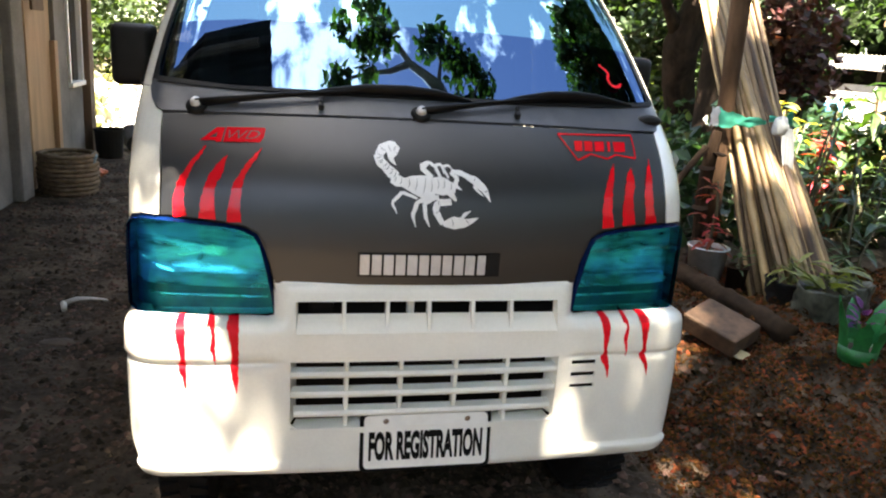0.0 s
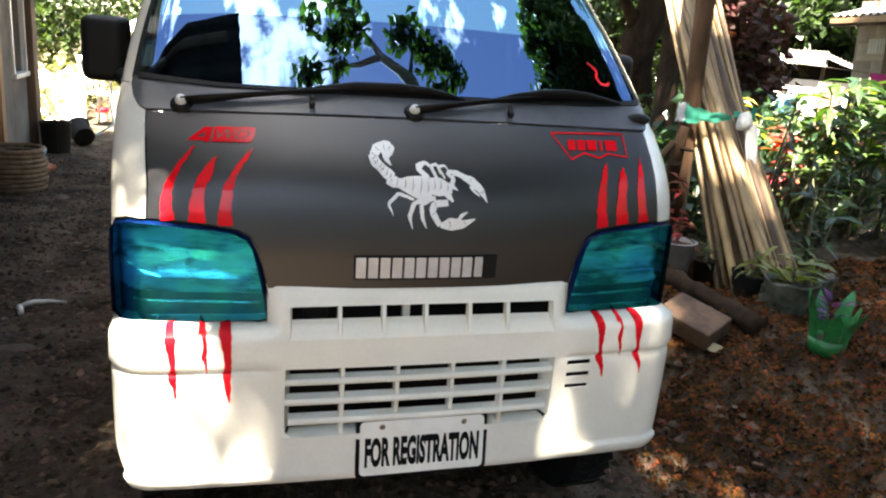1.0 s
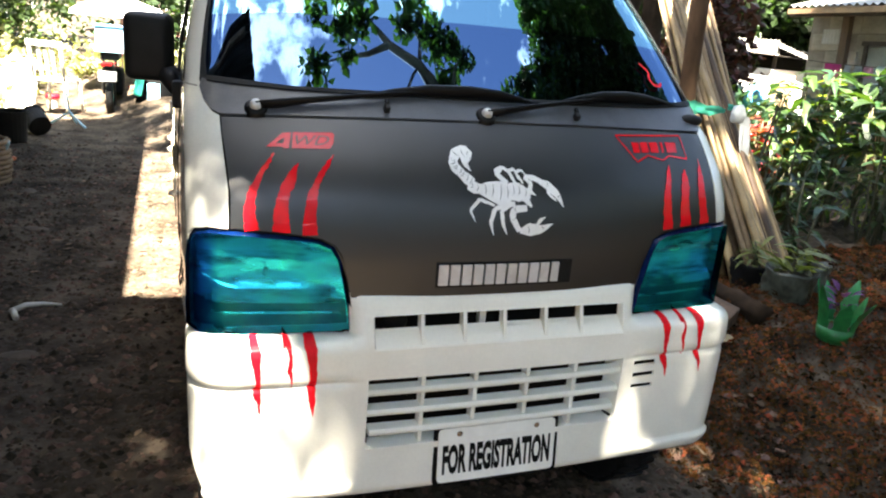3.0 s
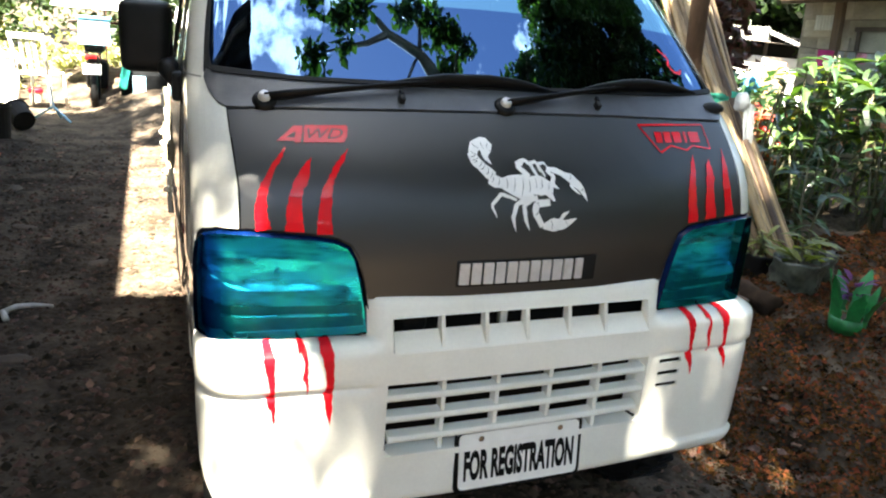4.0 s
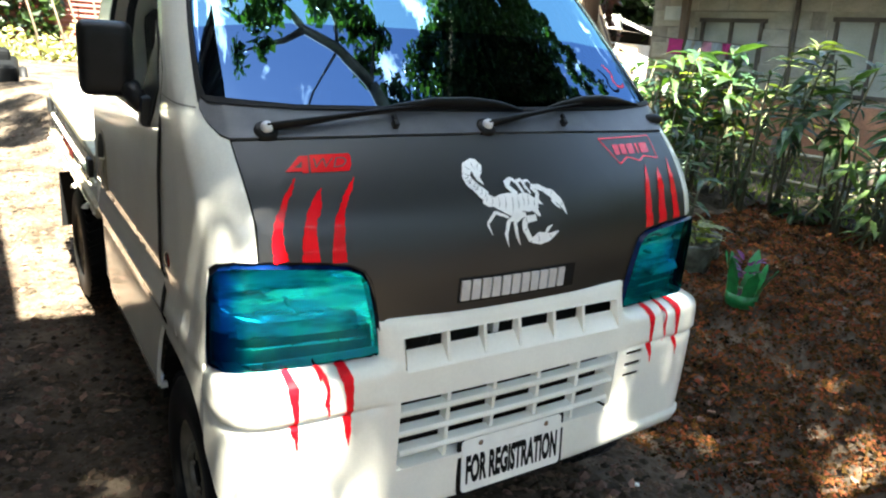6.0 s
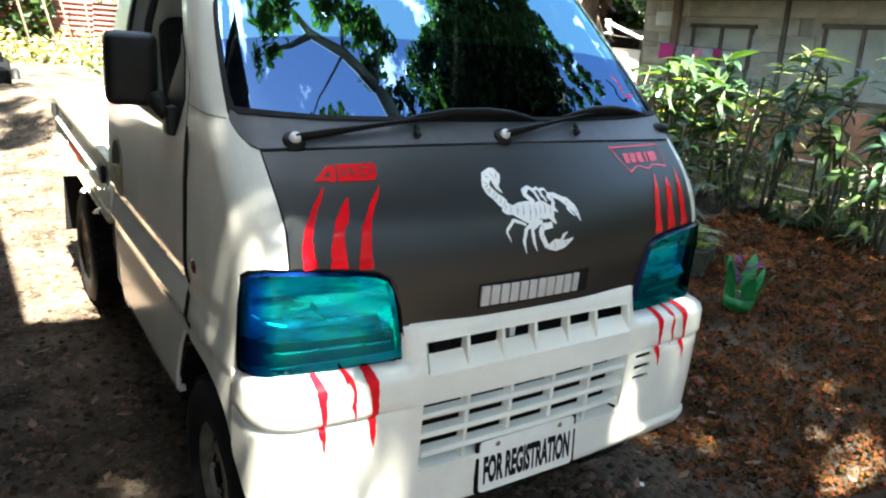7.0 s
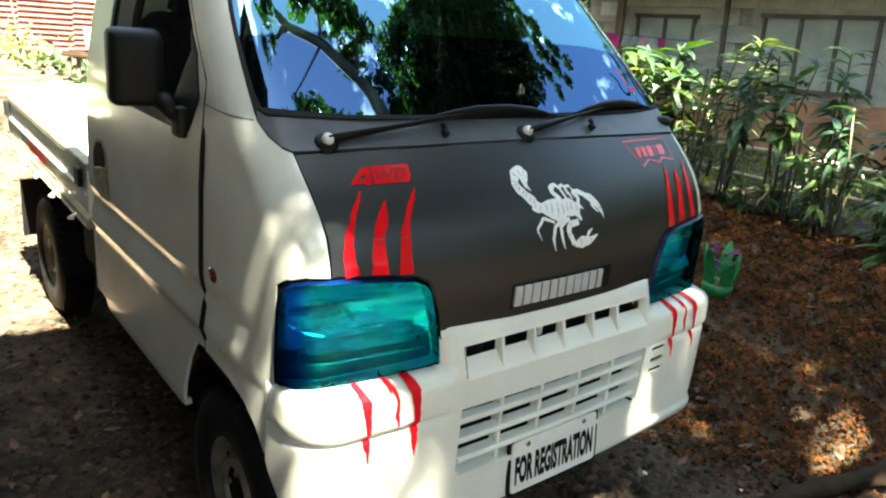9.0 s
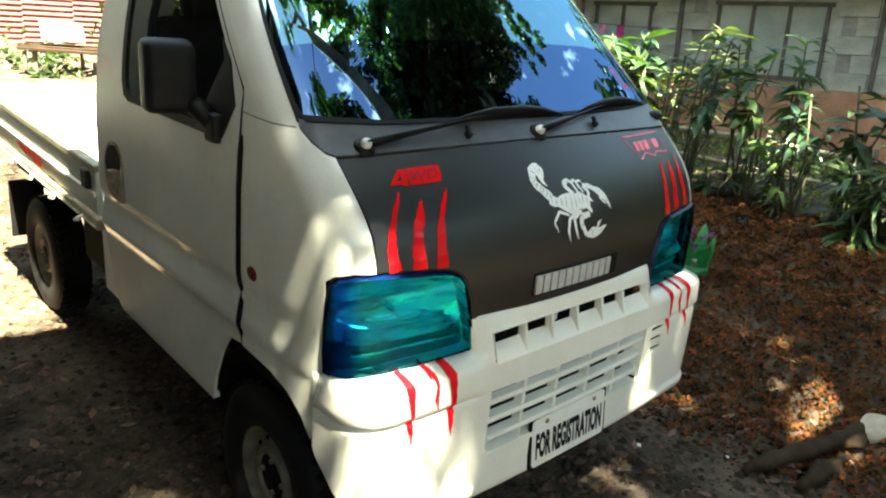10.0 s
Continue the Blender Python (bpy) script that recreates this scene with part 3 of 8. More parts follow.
for side in (1, -1):
    lamp = thing("headlight", label="blue-green tinted headlight under the black hood")
    lamp.parent = van
    face = inset(LAMP, 0.0072)
    sheet("lens", fill(mirrored(cut(face, 0, 0.762, False), side), 0.025), shell, LENS, lamp, "glossy blue-green tinted lens", off=0.010)
    sheet("lens_corner", fill(mirrored(cut(face, 0, 0.762, True), side), 0.025), shell, LENS_BLUE, lamp, "deep blue wrapped lens corner", off=0.010)
    # rim and the step of the lens towards the body
    rim_out, rim_in = mirrored(LAMP, side), mirrored(inset(LAMP, 0.0085), side)
    n = len(LAMP)
    pts = rim_out + rim_in
    faces = [[i, (i + 1) % n, n + (i + 1) % n, n + i] if side > 0 else [(i + 1) % n, i, n + i, n + (i + 1) % n] for i in range(n)]
    vs = [Vector(shell(u, z)) + normal_of(shell, u, z) * (-0.004 if i < n else 0.0102) for i, (u, z) in enumerate(pts)]
    mesh("lens_rim", vs, faces, LENS_EDGE, lamp, "deep blue lens edge", smooth=True)
    seal_out = mirrored([(u + (u - 0.6) * 0.02, z + (z - 0.88) * 0.05) for u, z in LAMP], side)
    ring = seal_out + rim_out
    vs = [Vector(shell(u, z)) + normal_of(shell, u, z) * (0.0015 if i < n else -0.004) for i, (u, z) in enumerate(ring)]
    mesh("seal", vs, faces, RUBBER, lamp, smooth=True)
    # bright box behind the lens: back wall, dish, bulb, ribs
    def deep(u, z, side=side):
        x, y, z = shell(u, z)
        bowl = max(0.0, 1 - ((abs(u) - 0.575) / 0.19) ** 2) * max(0.0, 1 - ((z - 0.905) / 0.095) ** 2)
        dent = min(1.0, bowl * 2.5) * (0.0060 * noise.noise(Vector((u * 14, z * 46, 1.7))) + 0.0012 * noise.noise(Vector((u * 40, z * 110, 5.0))))
        return x * 0.985, y + 0.034 + 0.045 * bowl + dent - 0.06 * max(0.0, abs(u) - 0.69), z
    sheet("reflector", fill(mirrored(inset(LAMP, 0.006), side), 0.009), deep, REFLECTOR, lamp, "bright metal reflector")
    wall = mirrored(inset(LAMP, 0.006), side)
    vs = [Vector(shell(u, z)) for u, z in wall] + [Vector(deep(u, z)) for u, z in wall]
    mesh("lamp_wall", vs, faces, REFLECTOR, lamp, smooth=True)
    rows = [[Vector(shell(side * (0.425 + 0.0275 * q), zz)) + Vector((0, dy, 0)) for q in range(11)] for zz, dy in ((0.841, 0.014), (0.866, 0.036))]
    mesh("lamp_shelf", rows[0] + rows[1], [(q, q + 1, 12 + q, 11 + q) for q in range(10)], REFLECTOR, lamp, "bright sloping shelf of the reflector", smooth=True)
    c = Vector(deep(side * 0.575, 0.895))
    axis = Vector((side * 0.12, -1, 0.02)).to_track_quat("Z", "Y").to_matrix().to_4x4()
    part("bulb", lathe([(0.0, 0.026), (0.004, 0.025), (0.006, 0.018), (0.006, 0.0), (0.009, -0.004)], 14, m=Matrix.Translation(c) @ axis), BULB, lamp, smooth=True)
    # dull housing below the reflector, with two bright ribs across it
    low = cut(inset(LAMP, 0.008), 1, 0.838, False)
    sheet("lamp_housing", fill(mirrored(low, side), 0.03), shelf_back, HOUSING, lamp, "dull grey lower housing")
    for zz, r, u0, u1, dy in ((0.841, 0.0075, 0.40, 0.715, 0.030), (0.812, 0.0040, 0.40, 0.70, 0.028)):
        pts = [Vector(shell(side * (u0 + (u1 - u0) * k / 10), zz)) + Vector((0, dy, 0)) for k in range(11)]
        part("lamp_rib", tube(pts, r, 8), REFLECTOR, lamp, smooth=True)


# bumper with grille
us = sorted({round(s * v, 4) for s in (1, -1) for v in [0.02 * k for k in range(0, 33)] + [0.345, 0.333, 0.386, 0.385, 0.455, 0.30, 0.32, 0.66, 0.68, 0.70, 0.715, 0.73, 0.745, 0.76, 0.775, 0.79, UB, UB + 0.03, UB + 0.06, UB + 0.085]})
zs = sorted({0.345, 0.348, 0.352, 0.357, 0.362, 0.37, 0.38, 0.39, 0.397, 0.402, 0.41, 0.43, 0.45, 0.468, 0.48, 0.49, 0.50, 0.52, 0.54, 0.56, 0.578, 0.590, 0.60, 0.611, 0.624, 0.635, 0.646, 0.658, 0.664, 0.668, 0.672, 0.677, 0.682, 0.70, 0.72,
             0.735, 0.745, 0.755, 0.768, 0.775, 0.780, 0.784, 0.788, 0.7915, 0.80, 0.81, 0.820, 0.835, 0.85, 0.856, 0.862, 0.866})


def in_bumper(u, z):
    a = abs(u)
    if z > 0.777 and a > 0.386:
        return False
    if a < 0.345 and 0.490 < z < 0.672:
        return False
    if a < 0.333 and 0.745 < z < 0.820:
        return False
    if 0.385 < u < 0.455 and (0.646 < z < 0.658 or 0.611 < z < 0.624 or 0.578 < z < 0.590):
        return False
    return True


front_bumper = sheet("front_bumper", cells(us, zs, in_bumper), bumper, BUMPER_WHITE, van, "white painted bumper with sun flecks", off=0.0, thick=0.006)
grille = thing("grille", label="white slatted grille in the bumper")
grille.parent = van
for k, z in enumerate((0.640, 0.587, 0.534)):
    w = 0.352 - 0.008 * k
    deep_by, high_by = ((0.031, 0.008), (0.036, 0.0075), (0.036, 0.007))[k]
    pr = [(0.012, -0.014), (0.008, -0.006), (0.012, 0.002), (deep_by, high_by), (deep_by + 0.005, high_by - 0.006), (0.022, -0.014)]
    bm = bmesh.new()
    cols = [[bm.verts.new((x, dy + 0.002 + bumper(x, z)[1] - bumper(0, z)[1], z + dz)) for dy, dz in pr] for x in (-w, -w * 0.6, -w * 0.2, w * 0.2, w * 0.6, w)]
    for a, b in zip(cols, cols[1:]):
        for i in range(len(pr)):
            bm.faces.new((a[i], a[(i + 1) % len(pr)], b[(i + 1) % len(pr)], b[i]))
    bm.faces.new(cols[0])
    bm.faces.new(cols[-1])
    part("slat", bm, BUMPER_WHITE, grille)
for x in (-0.207, -0.07, 0.072, 0.209):
    part("upright", box((0.011, 0.03, 0.215), (x, 0.034, 0.57), bevel=0.003), BUMPER_WHITE, grille)
# sloping floor under the slats, and sides
bm = bmesh.new()
bm.faces.new([bm.verts.new(v) for v in [(-0.345, 0.012, 0.490), (0.345, 0.012, 0.490), (0.33, 0.055, 0.497), (-0.33, 0.055, 0.497)]])
for s in (-1, 1):
    bm.faces.new([bm.verts.new(v) for v in [(s * 0.347, 0.016, 0.672), (s * 0.347, 0.016, 0.50), (s * 0.33, 0.07, 0.50), (s * 0.33, 0.07, 0.672)]])
part("grille_sill", bm, BUMPER_WHITE, grille)
# upper air slot: shelf, fins
bm = bmesh.new()
bm.faces.new([bm.verts.new(v) for v in [(-0.333, 0.012, 0.745), (0.333, 0.012, 0.745), (0.328, 0.050, 0.784), (-0.328, 0.050, 0.784)]])
bm.faces.new([bm.verts.new(v) for v in [(-0.333, 0.036, 0.820), (0.333, 0.036, 0.820), (0.328, 0.050, 0.818), (-0.328, 0.050, 0.818)]])
for s in (-1, 1):
    bm.faces.new([bm.verts.new(v) for v in [(s * 0.333, 0.014, 0.745), (s * 0.333, 0.036, 0.820), (s * 0.328, 0.054, 0.818), (s * 0.328, 0.050, 0.784)]])
part("slot_shelf", bm, BUMPER_WHITE, grille)
# rounded corners of both openings
for s in (-1, 1):
    for cx, cz, r, way in ((0.347, 0.488, 0.030, 1), (0.335, 0.822, 0.016, -1), (0.335, 0.743, 0.010, 1)):
        arc = [(s * (cx - r + r * math.sin(q * math.pi / 16)), cz + way * (r - r * math.cos(q * math.pi / 16))) for q in range(9)]
        outline = [(s * cx, cz)] + arc[::-1]
        if s * way > 0:
            outline.reverse()
        sheet("rounded_corner", fill(outline, 0.05), bumper, BUMPER_WHITE, grille, off=-0.0015, thick=0.006)
for x in (-0.217, -0.11, -0.005, 0.108, 0.209):
    bm = bmesh.new()
    pr = [(0.016, 0.746), (0.036, 0.822), (0.056, 0.822), (0.054, 0.774)]
    l, r = [bm.verts.new((x - 0.0045, y, z)) for y, z in pr], [bm.verts.new((x + 0.0045, y, z)) for y, z in pr]
    bm.faces.new(l)
    bm.faces.new(r)
    for i in range(4):
        bm.faces.new((l[i], l[(i + 1) % 4], r[(i + 1) % 4], r[i]))
    part("fin", bm, BUMPER_WHITE, grille)
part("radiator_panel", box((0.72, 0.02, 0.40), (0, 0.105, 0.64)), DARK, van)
part("latch_bracket", box((0.018, 0.02, 0.06), (-0.045, 0.085, 0.80), bevel=0.003), BUMPER_WHITE, grille)
part("horn", lathe([(0.0, 0.02), (0.02, 0.022), (0.03, 0.014), (0.032, 0.0)], 16, m=pose(-0.27, 0.09, 0.79, 90, 0, 0)), DARK, grille, smooth=True)

# seam where the bumper's end meets the fender
for side in (-1, 1):
    sheet("bumper_seam", fill(mirrored(stroke([(0.868, 0.764), (0.880, 0.730), (0.896, 0.690)], [0.0022, 0.0022, 0.0022]), side), 0.03), bumper, SEAM_GREY, van, "thin seam between bumper and fender", off=0.0022, smooth=False)

# registration plate
plate = thing("registration_plate", label="white plate with black lettering screwed to the bumper")
plate.parent = van
PM = pose(0.003, 0.008, 0.447, -6.0, 0, 0)


def on_plate(u, v):
    return tuple(PM @ Vector((u, 0, v)))


sheet("plate_backing", fill(round_poly([(-0.1725, -0.081), (0.1725, -0.081), (0.1725, 0.082), (-0.1725, 0.082)], 0.016), 0.08), on_plate, PLATE_BLACK, plate, "black backing frame", off=0.0, thick=0.006)
sheet("plate_face", fill(round_poly([(-0.1625, -0.0715), (0.1625, -0.0715), (0.1625, 0.0720), (-0.1625, 0.0720)], 0.014), 0.08), on_plate, PLATE_WHITE, plate, off=0.003, thick=0.003)
pts, fs = text_shape("FOR REGISTRATION", 0.080, 0.300, bold=0.050)
sheet("lettering", ([(u - 0.150, v - 0.050) for u, v in pts], fs), on_plate, PLATE_BLACK, plate, "black condensed capital letters", off=0.0038, smooth=False)
for u in (-0.107, 0.107):
    p = Vector(on_plate(u, 0.058)) + Vector((0, -0.005, 0))
    part("screw", lathe([(0.0, 0.004), (0.005, 0.0035), (0.0075, 0.0)], 10, m=Matrix.Translation(p) @ pose(0, 0, 0, 90, 0, 0)), SCREW, plate, smooth=True)

# stickers on hood and bumper
CLAWS = [([(-0.549, 1.168), (-0.565, 1.147), (-0.587, 1.119), (-0.601, 1.092), (-0.607, 1.069), (-0.609, 1.045), (-0.606, 1.026), (-0.604, 1.011)], [0.003, 0.009, 0.012, 0.017, 0.021, 0.026, 0.028, 0.032]),
         ([(-0.498, 1.150), (-0.510, 1.132), (-0.521, 1.111), (-0.533, 1.092), (-0.538, 1.070), (-0.542, 1.045), (-0.541, 1.025), (-0.542, 1.008)], [0.002, 0.014, 0.026, 0.023, 0.027, 0.034, 0.036, 0.040]),
         ([(-0.418, 1.169), (-0.433, 1.150), (-0.446, 1.134), (-0.460, 1.115), (-0.468, 1.097), (-0.474, 1.080), (-0.477, 1.058), (-0.480, 1.034), (-0.479, 1.003)], [0.002, 0.010, 0.013, 0.012, 0.018, 0.022, 0.027, 0.029, 0.034]),
         ([(0.502, 1.160), (0.494, 1.142), (0.481, 1.112), (0.472, 1.081), (0.468, 1.044), (0.472, 1.003)], [0.002, 0.012, 0.019, 0.025, 0.029, 0.036]),
         ([(0.553, 1.149), (0.548, 1.135), (0.543, 1.110), (0.534, 1.080), (0.531, 1.048), (0.535, 1.009)], [0.003, 0.018, 0.029, 0.027, 0.034, 0.041]),
         ([(0.616, 1.172), (0.610, 1.146), (0.602, 1.113), (0.597, 1.083), (0.599, 1.050), (0.603, 1.013)], [0.002, 0.013, 0.022, 0.026, 0.027, 0.036])]
for k, (path, w) in enumerate(CLAWS):
    s = sheet("claw_sticker", fill(stroke(path, w, 0.0016, 40 + k, 30), 0.03), shell, STICKER_RED, van, "torn red claw mark sticker", off=0.0014)
DRIPS = [([(-0.602, 0.773), (-0.600, 0.750), (-0.597, 0.717), (-0.594, 0.681), (-0.598, 0.658), (-0.593, 0.638), (-0.591, 0.606)], [0.018, 0.024, 0.016, 0.011, 0.020, 0.010, 0.002]),
         ([(-0.538, 0.773), (-0.530, 0.772), (-0.523, 0.735), (-0.527, 0.712), (-0.523, 0.695), (-0.521, 0.664)], [0.034, 0.013, 0.007, 0.013, 0.007, 0.001]),
         ([(-0.481, 0.773), (-0.480, 0.763), (-0.475, 0.723), (-0.474, 0.690), (-0.477, 0.660), (-0.474, 0.620), (-0.472, 0.590)], [0.022, 0.028, 0.019, 0.015, 0.020, 0.011, 0.001]),
         ([(0.471, 0.773), (0.472, 0.755), (0.474, 0.720), (0.474, 0.687), (0.478, 0.660), (0.488, 0.634), (0.493, 0.604)], [0.020, 0.025, 0.014, 0.009, 0.022, 0.010, 0.001]),
         ([(0.526, 0.773), (0.531, 0.772), (0.535, 0.748), (0.530, 0.717), (0.533, 0.700), (0.541, 0.662)], [0.034, 0.013, 0.007, 0.013, 0.007, 0.001]),
         ([(0.588, 0.773), (0.586, 0.755), (0.588, 0.718), (0.590, 0.690), (0.589, 0.667), (0.603, 0.640), (0.611, 0.605)], [0.026, 0.026, 0.014, 0.008, 0.020, 0.010, 0.001])]
for k, (path, w) in enumerate(DRIPS):
    sheet("claw_sticker", fill(stroke(path, w, 0.0013, 60 + k, 28), 0.012), bumper, RED, van, "red claw mark sticker running down the bumper", off=0.0026)


def ex(cx, cy):
    return (cx - 135) / 600 * 0.292 - 0.146, 1.194 - (cy - 90) / 445 * 0.193


EMBLEM = [([(243, 205), (215, 168), (228, 135)], [4, 30, 60]), ([(262, 130), (228, 112), (180, 122), (152, 160), (168, 208)], [30, 62, 50, 40, 34]), ([(150, 150), (165, 190), (196, 220)], [44, 52, 44]), ([(180, 205), (212, 240), (246, 262)], [44, 56, 46]),
          ([(215, 270), (245, 282), (285, 292)], [46, 58, 44]), ([(275, 292), (330, 300), (390, 312), (440, 318)], [44, 92, 118, 96]), ([(430, 300), (480, 305), (545, 318)], [80, 92, 40]), ([(510, 330), (545, 380)], [44, 12]), ([(540, 300), (555, 262), (520, 232)], [26, 24, 14]), ([(545, 300), (575, 322)], [26, 3]),
          ([(425, 262), (365, 205), (415, 183), (455, 215)], [26, 24, 20, 10]), ([(470, 262), (440, 200), (475, 190), (490, 240)], [16, 18, 16, 10]), ([(510, 262), (480, 205), (515, 196), (530, 215)], [12, 16, 12, 6]),
          ([(525, 225), (575, 235), (615, 252)], [16, 30, 24]), ([(600, 250), (650, 272), (697, 318), (728, 384)], [20, 46, 38, 3]), ([(640, 300), (665, 330), (690, 352)], [16, 14, 3]),
          ([(345, 372), (270, 340), (216, 394), (240, 455)], [12, 18, 18, 4]), ([(455, 362), (345, 388), (320, 462), (338, 527)], [26, 24, 22, 4]), ([(430, 372), (382, 398), (386, 470), (408, 524)], [14, 24, 20, 4]),
          ([(520, 385), (450, 392), (436, 432), (476, 508)], [34, 36, 36, 26]), ([(478, 508), (530, 500), (595, 500), (662, 470)], [22, 70, 46, 3]), ([(565, 485), (590, 452), (622, 434)], [14, 22, 3])]
pts, fs = [], []
for k, (path, w) in enumerate(EMBLEM):
    a, b = fill(stroke([ex(*p) for p in path], [v * 0.00046 for v in w], 0.0007, 90 + k, 14), 0.04)
    fs += [[i + len(pts) for i in f] for f in b]
    pts += a
emblem = sheet("hood_emblem", (pts, fs), shell, EMBLEM_WHITE, van, "white cut-out creature emblem sticker", off=0.0016, smooth=False)

def cuts(path, widths, n, seed):
    """Short dark lines across a limb of the emblem, where its plates meet."""
    g = random.Random(seed)
    out = []
    for k in range(n):
        t = (k + 0.7) / (n + 0.4) * (len(path) - 1)
        i = min(int(t), len(path) - 2)
        f = t - i
        p, d = Vector(path[i]).lerp(Vector(path[i + 1]), f), (Vector(path[i + 1]) - Vector(path[i])).normalized()
        w = (widths[i] + (widths[i + 1] - widths[i]) * f) * 0.40
        s = Vector((-d.y, d.x))
        m = p + d * g.uniform(3, 7)
        out.append(fill(stroke([ex(*(p - s * w)), ex(*m), ex(*(p + s * w * g.uniform(0.4, 1)))], [0.0005, 0.0015, 0.0004], 0.0002, seed + k, 6), 0.05))
    return out


for k, n in ((1, 5), (2, 3), (3, 3), (4, 2), (5, 4), (6, 3), (14, 2), (19, 2), (20, 2)):
    for shape in cuts(*EMBLEM[k], n, 300 + 10 * k):
        sheet("plate_line", shape, shell, HOOD_BLACK, emblem, off=0.0022, smooth=False)

# maker's mark as plain silver blocks on a dark bar
mark = thing("front_badge", label="silver barred badge on a dark plate")
mark.parent = van
sheet("badge_plate", fill([(-0.186, 0.880), (0.172, 0.880), (0.172, 0.941), (-0.186, 0.941)], 0.05), shell, PLASTIC, mark, off=0.003, thick=0.003)
for k in range(11):
    # pairs of upright bars, the last one single
    u = -0.1695 + 0.0585 * (k // 2) + 0.0290 * (k % 2)
    w = 0.0118 if k < 10 else 0.010
    sheet("badge_bar", fill(round_poly([(u - w, 0.886), (u + w, 0.886), (u + w, 0.936), (u - w, 0.936)], 0.002), 0.05), shell, SILVER, mark, off=0.008, thick=0.005)

def on_drive(u, v):
    return -0.566 + u + 0.22 * v, 1.176 + v + 0.03 * u


drive = thing("drive_sticker", label="red four-wheel-drive lettering sticker")
drive.parent = van
lists = []
for shape in ([(0.0, 0.003), (0.033, 0.031), (0.040, 0.031), (0.040, 0.022), (0.020, 0.010), (0.006, 0.003)], [(0.040, 0.031), (0.053, 0.031), (0.051, 0.0), (0.037, 0.0), (0.037, 0.010), (0.038, 0.022)],
              [(0.006, 0.003), (0.037, 0.003), (0.037, 0.010), (0.018, 0.010)]):
    lists.append(fill([on_drive(*p) for p in shape], 0.03))
pts, fs = [], []
for a, b in lists:
    fs += [[i + len(pts) for i in f] for f in b]
    pts += a
sheet("numeral", (pts, fs), shell, STICKER_RED, drive, off=0.0015, smooth=False)
sheet("slab", fill([on_drive(*p) for p in ((0.056, 0.0), (0.143, 0.0), (0.150, 0.011), (0.150, 0.028), (0.146, 0.032), (0.056, 0.032))], 0.03), shell, STICKER_RED, drive, off=0.0015, smooth=False)
pts, fs = text_shape("WD", 0.018, 0.076, bold=-0.012, shear=0.25)
sheet("lettering", ([on_drive(u + 0.063, v + 0.007) for u, v in pts], fs), shell, HOOD_BLACK, drive, "black letters on the red slab", off=0.0022, smooth=False)
# bat-wing outline with plain bars
lab = [(0.354, 1.227), (0.581, 1.228), (0.575, 1.173), (0.545, 1.177), (0.514, 1.181), (0.487, 1.171), (0.439, 1.182), (0.397, 1.167), (0.383, 1.186)]
pts, fs = [], []
for a, b in zip(lab, lab[1:] + lab[:1]):
    q, f = fill(stroke([a, b], [0.004, 0.004], 0, 0, 4), 0.05)
    fs += [[i + len(pts) for i in g] for g in f]
    pts += q
for u, w in ((0.398, 0.024), (0.427, 0.026), (0.458, 0.030), (0.497, 0.010), (0.516, 0.038)):
    q, f = fill([(u - 0.004, 1.188), (u + w - 0.006, 1.188), (u + w, 1.212), (u, 1.212)], 0.05)
    fs += [[i + len(pts) for i in g] for g in f]
    pts += q
sheet("label_sticker", (pts, fs), shell, STICKER_RED, van, "red outline sticker with small bars", off=0.0015, smooth=False)

# red loop stuck to the glass
ring = [(0.592 + 0.021 * math.cos(k * 0.42), 1.366 + 0.017 * math.sin(k * 0.42)) for k in range(15)]
sheet("glass_sticker", fill(stroke([(0.560, 1.408), (0.578, 1.390)] + ring[5:], [0.006, 0.009] + [0.008] * 9 + [0.003], 0.001, 7, 24), 0.03), shell, RED, van, "red loop sticker on the windshield", off=0.004, smooth=False)


# ---- doors, cabin, load bed, wheels ----
RECESS = mat("recess_tan", (0.22, 0.18, 0.12), 0.5, var=0.6, scale=30)
OLIVE = mat("worn_olive_rail_paint", (0.24, 0.215, 0.14), 0.4, 0.1, var=0.5, scale=12, bump=0.0005)
def flank_out(side):
    def fn(u, z):
        y = u * side
        return side * (0.735 - tumble(z) + lerp_table(z, CREASE)), y, z
    return fn


def joined(lists):
    pts, fs = [], []
    for a, b in lists:
        fs += [[i + len(pts) for i in f] for f in b]
        pts += a
    return pts, fs


def A(z):
    return seam_y(z) + 0.006


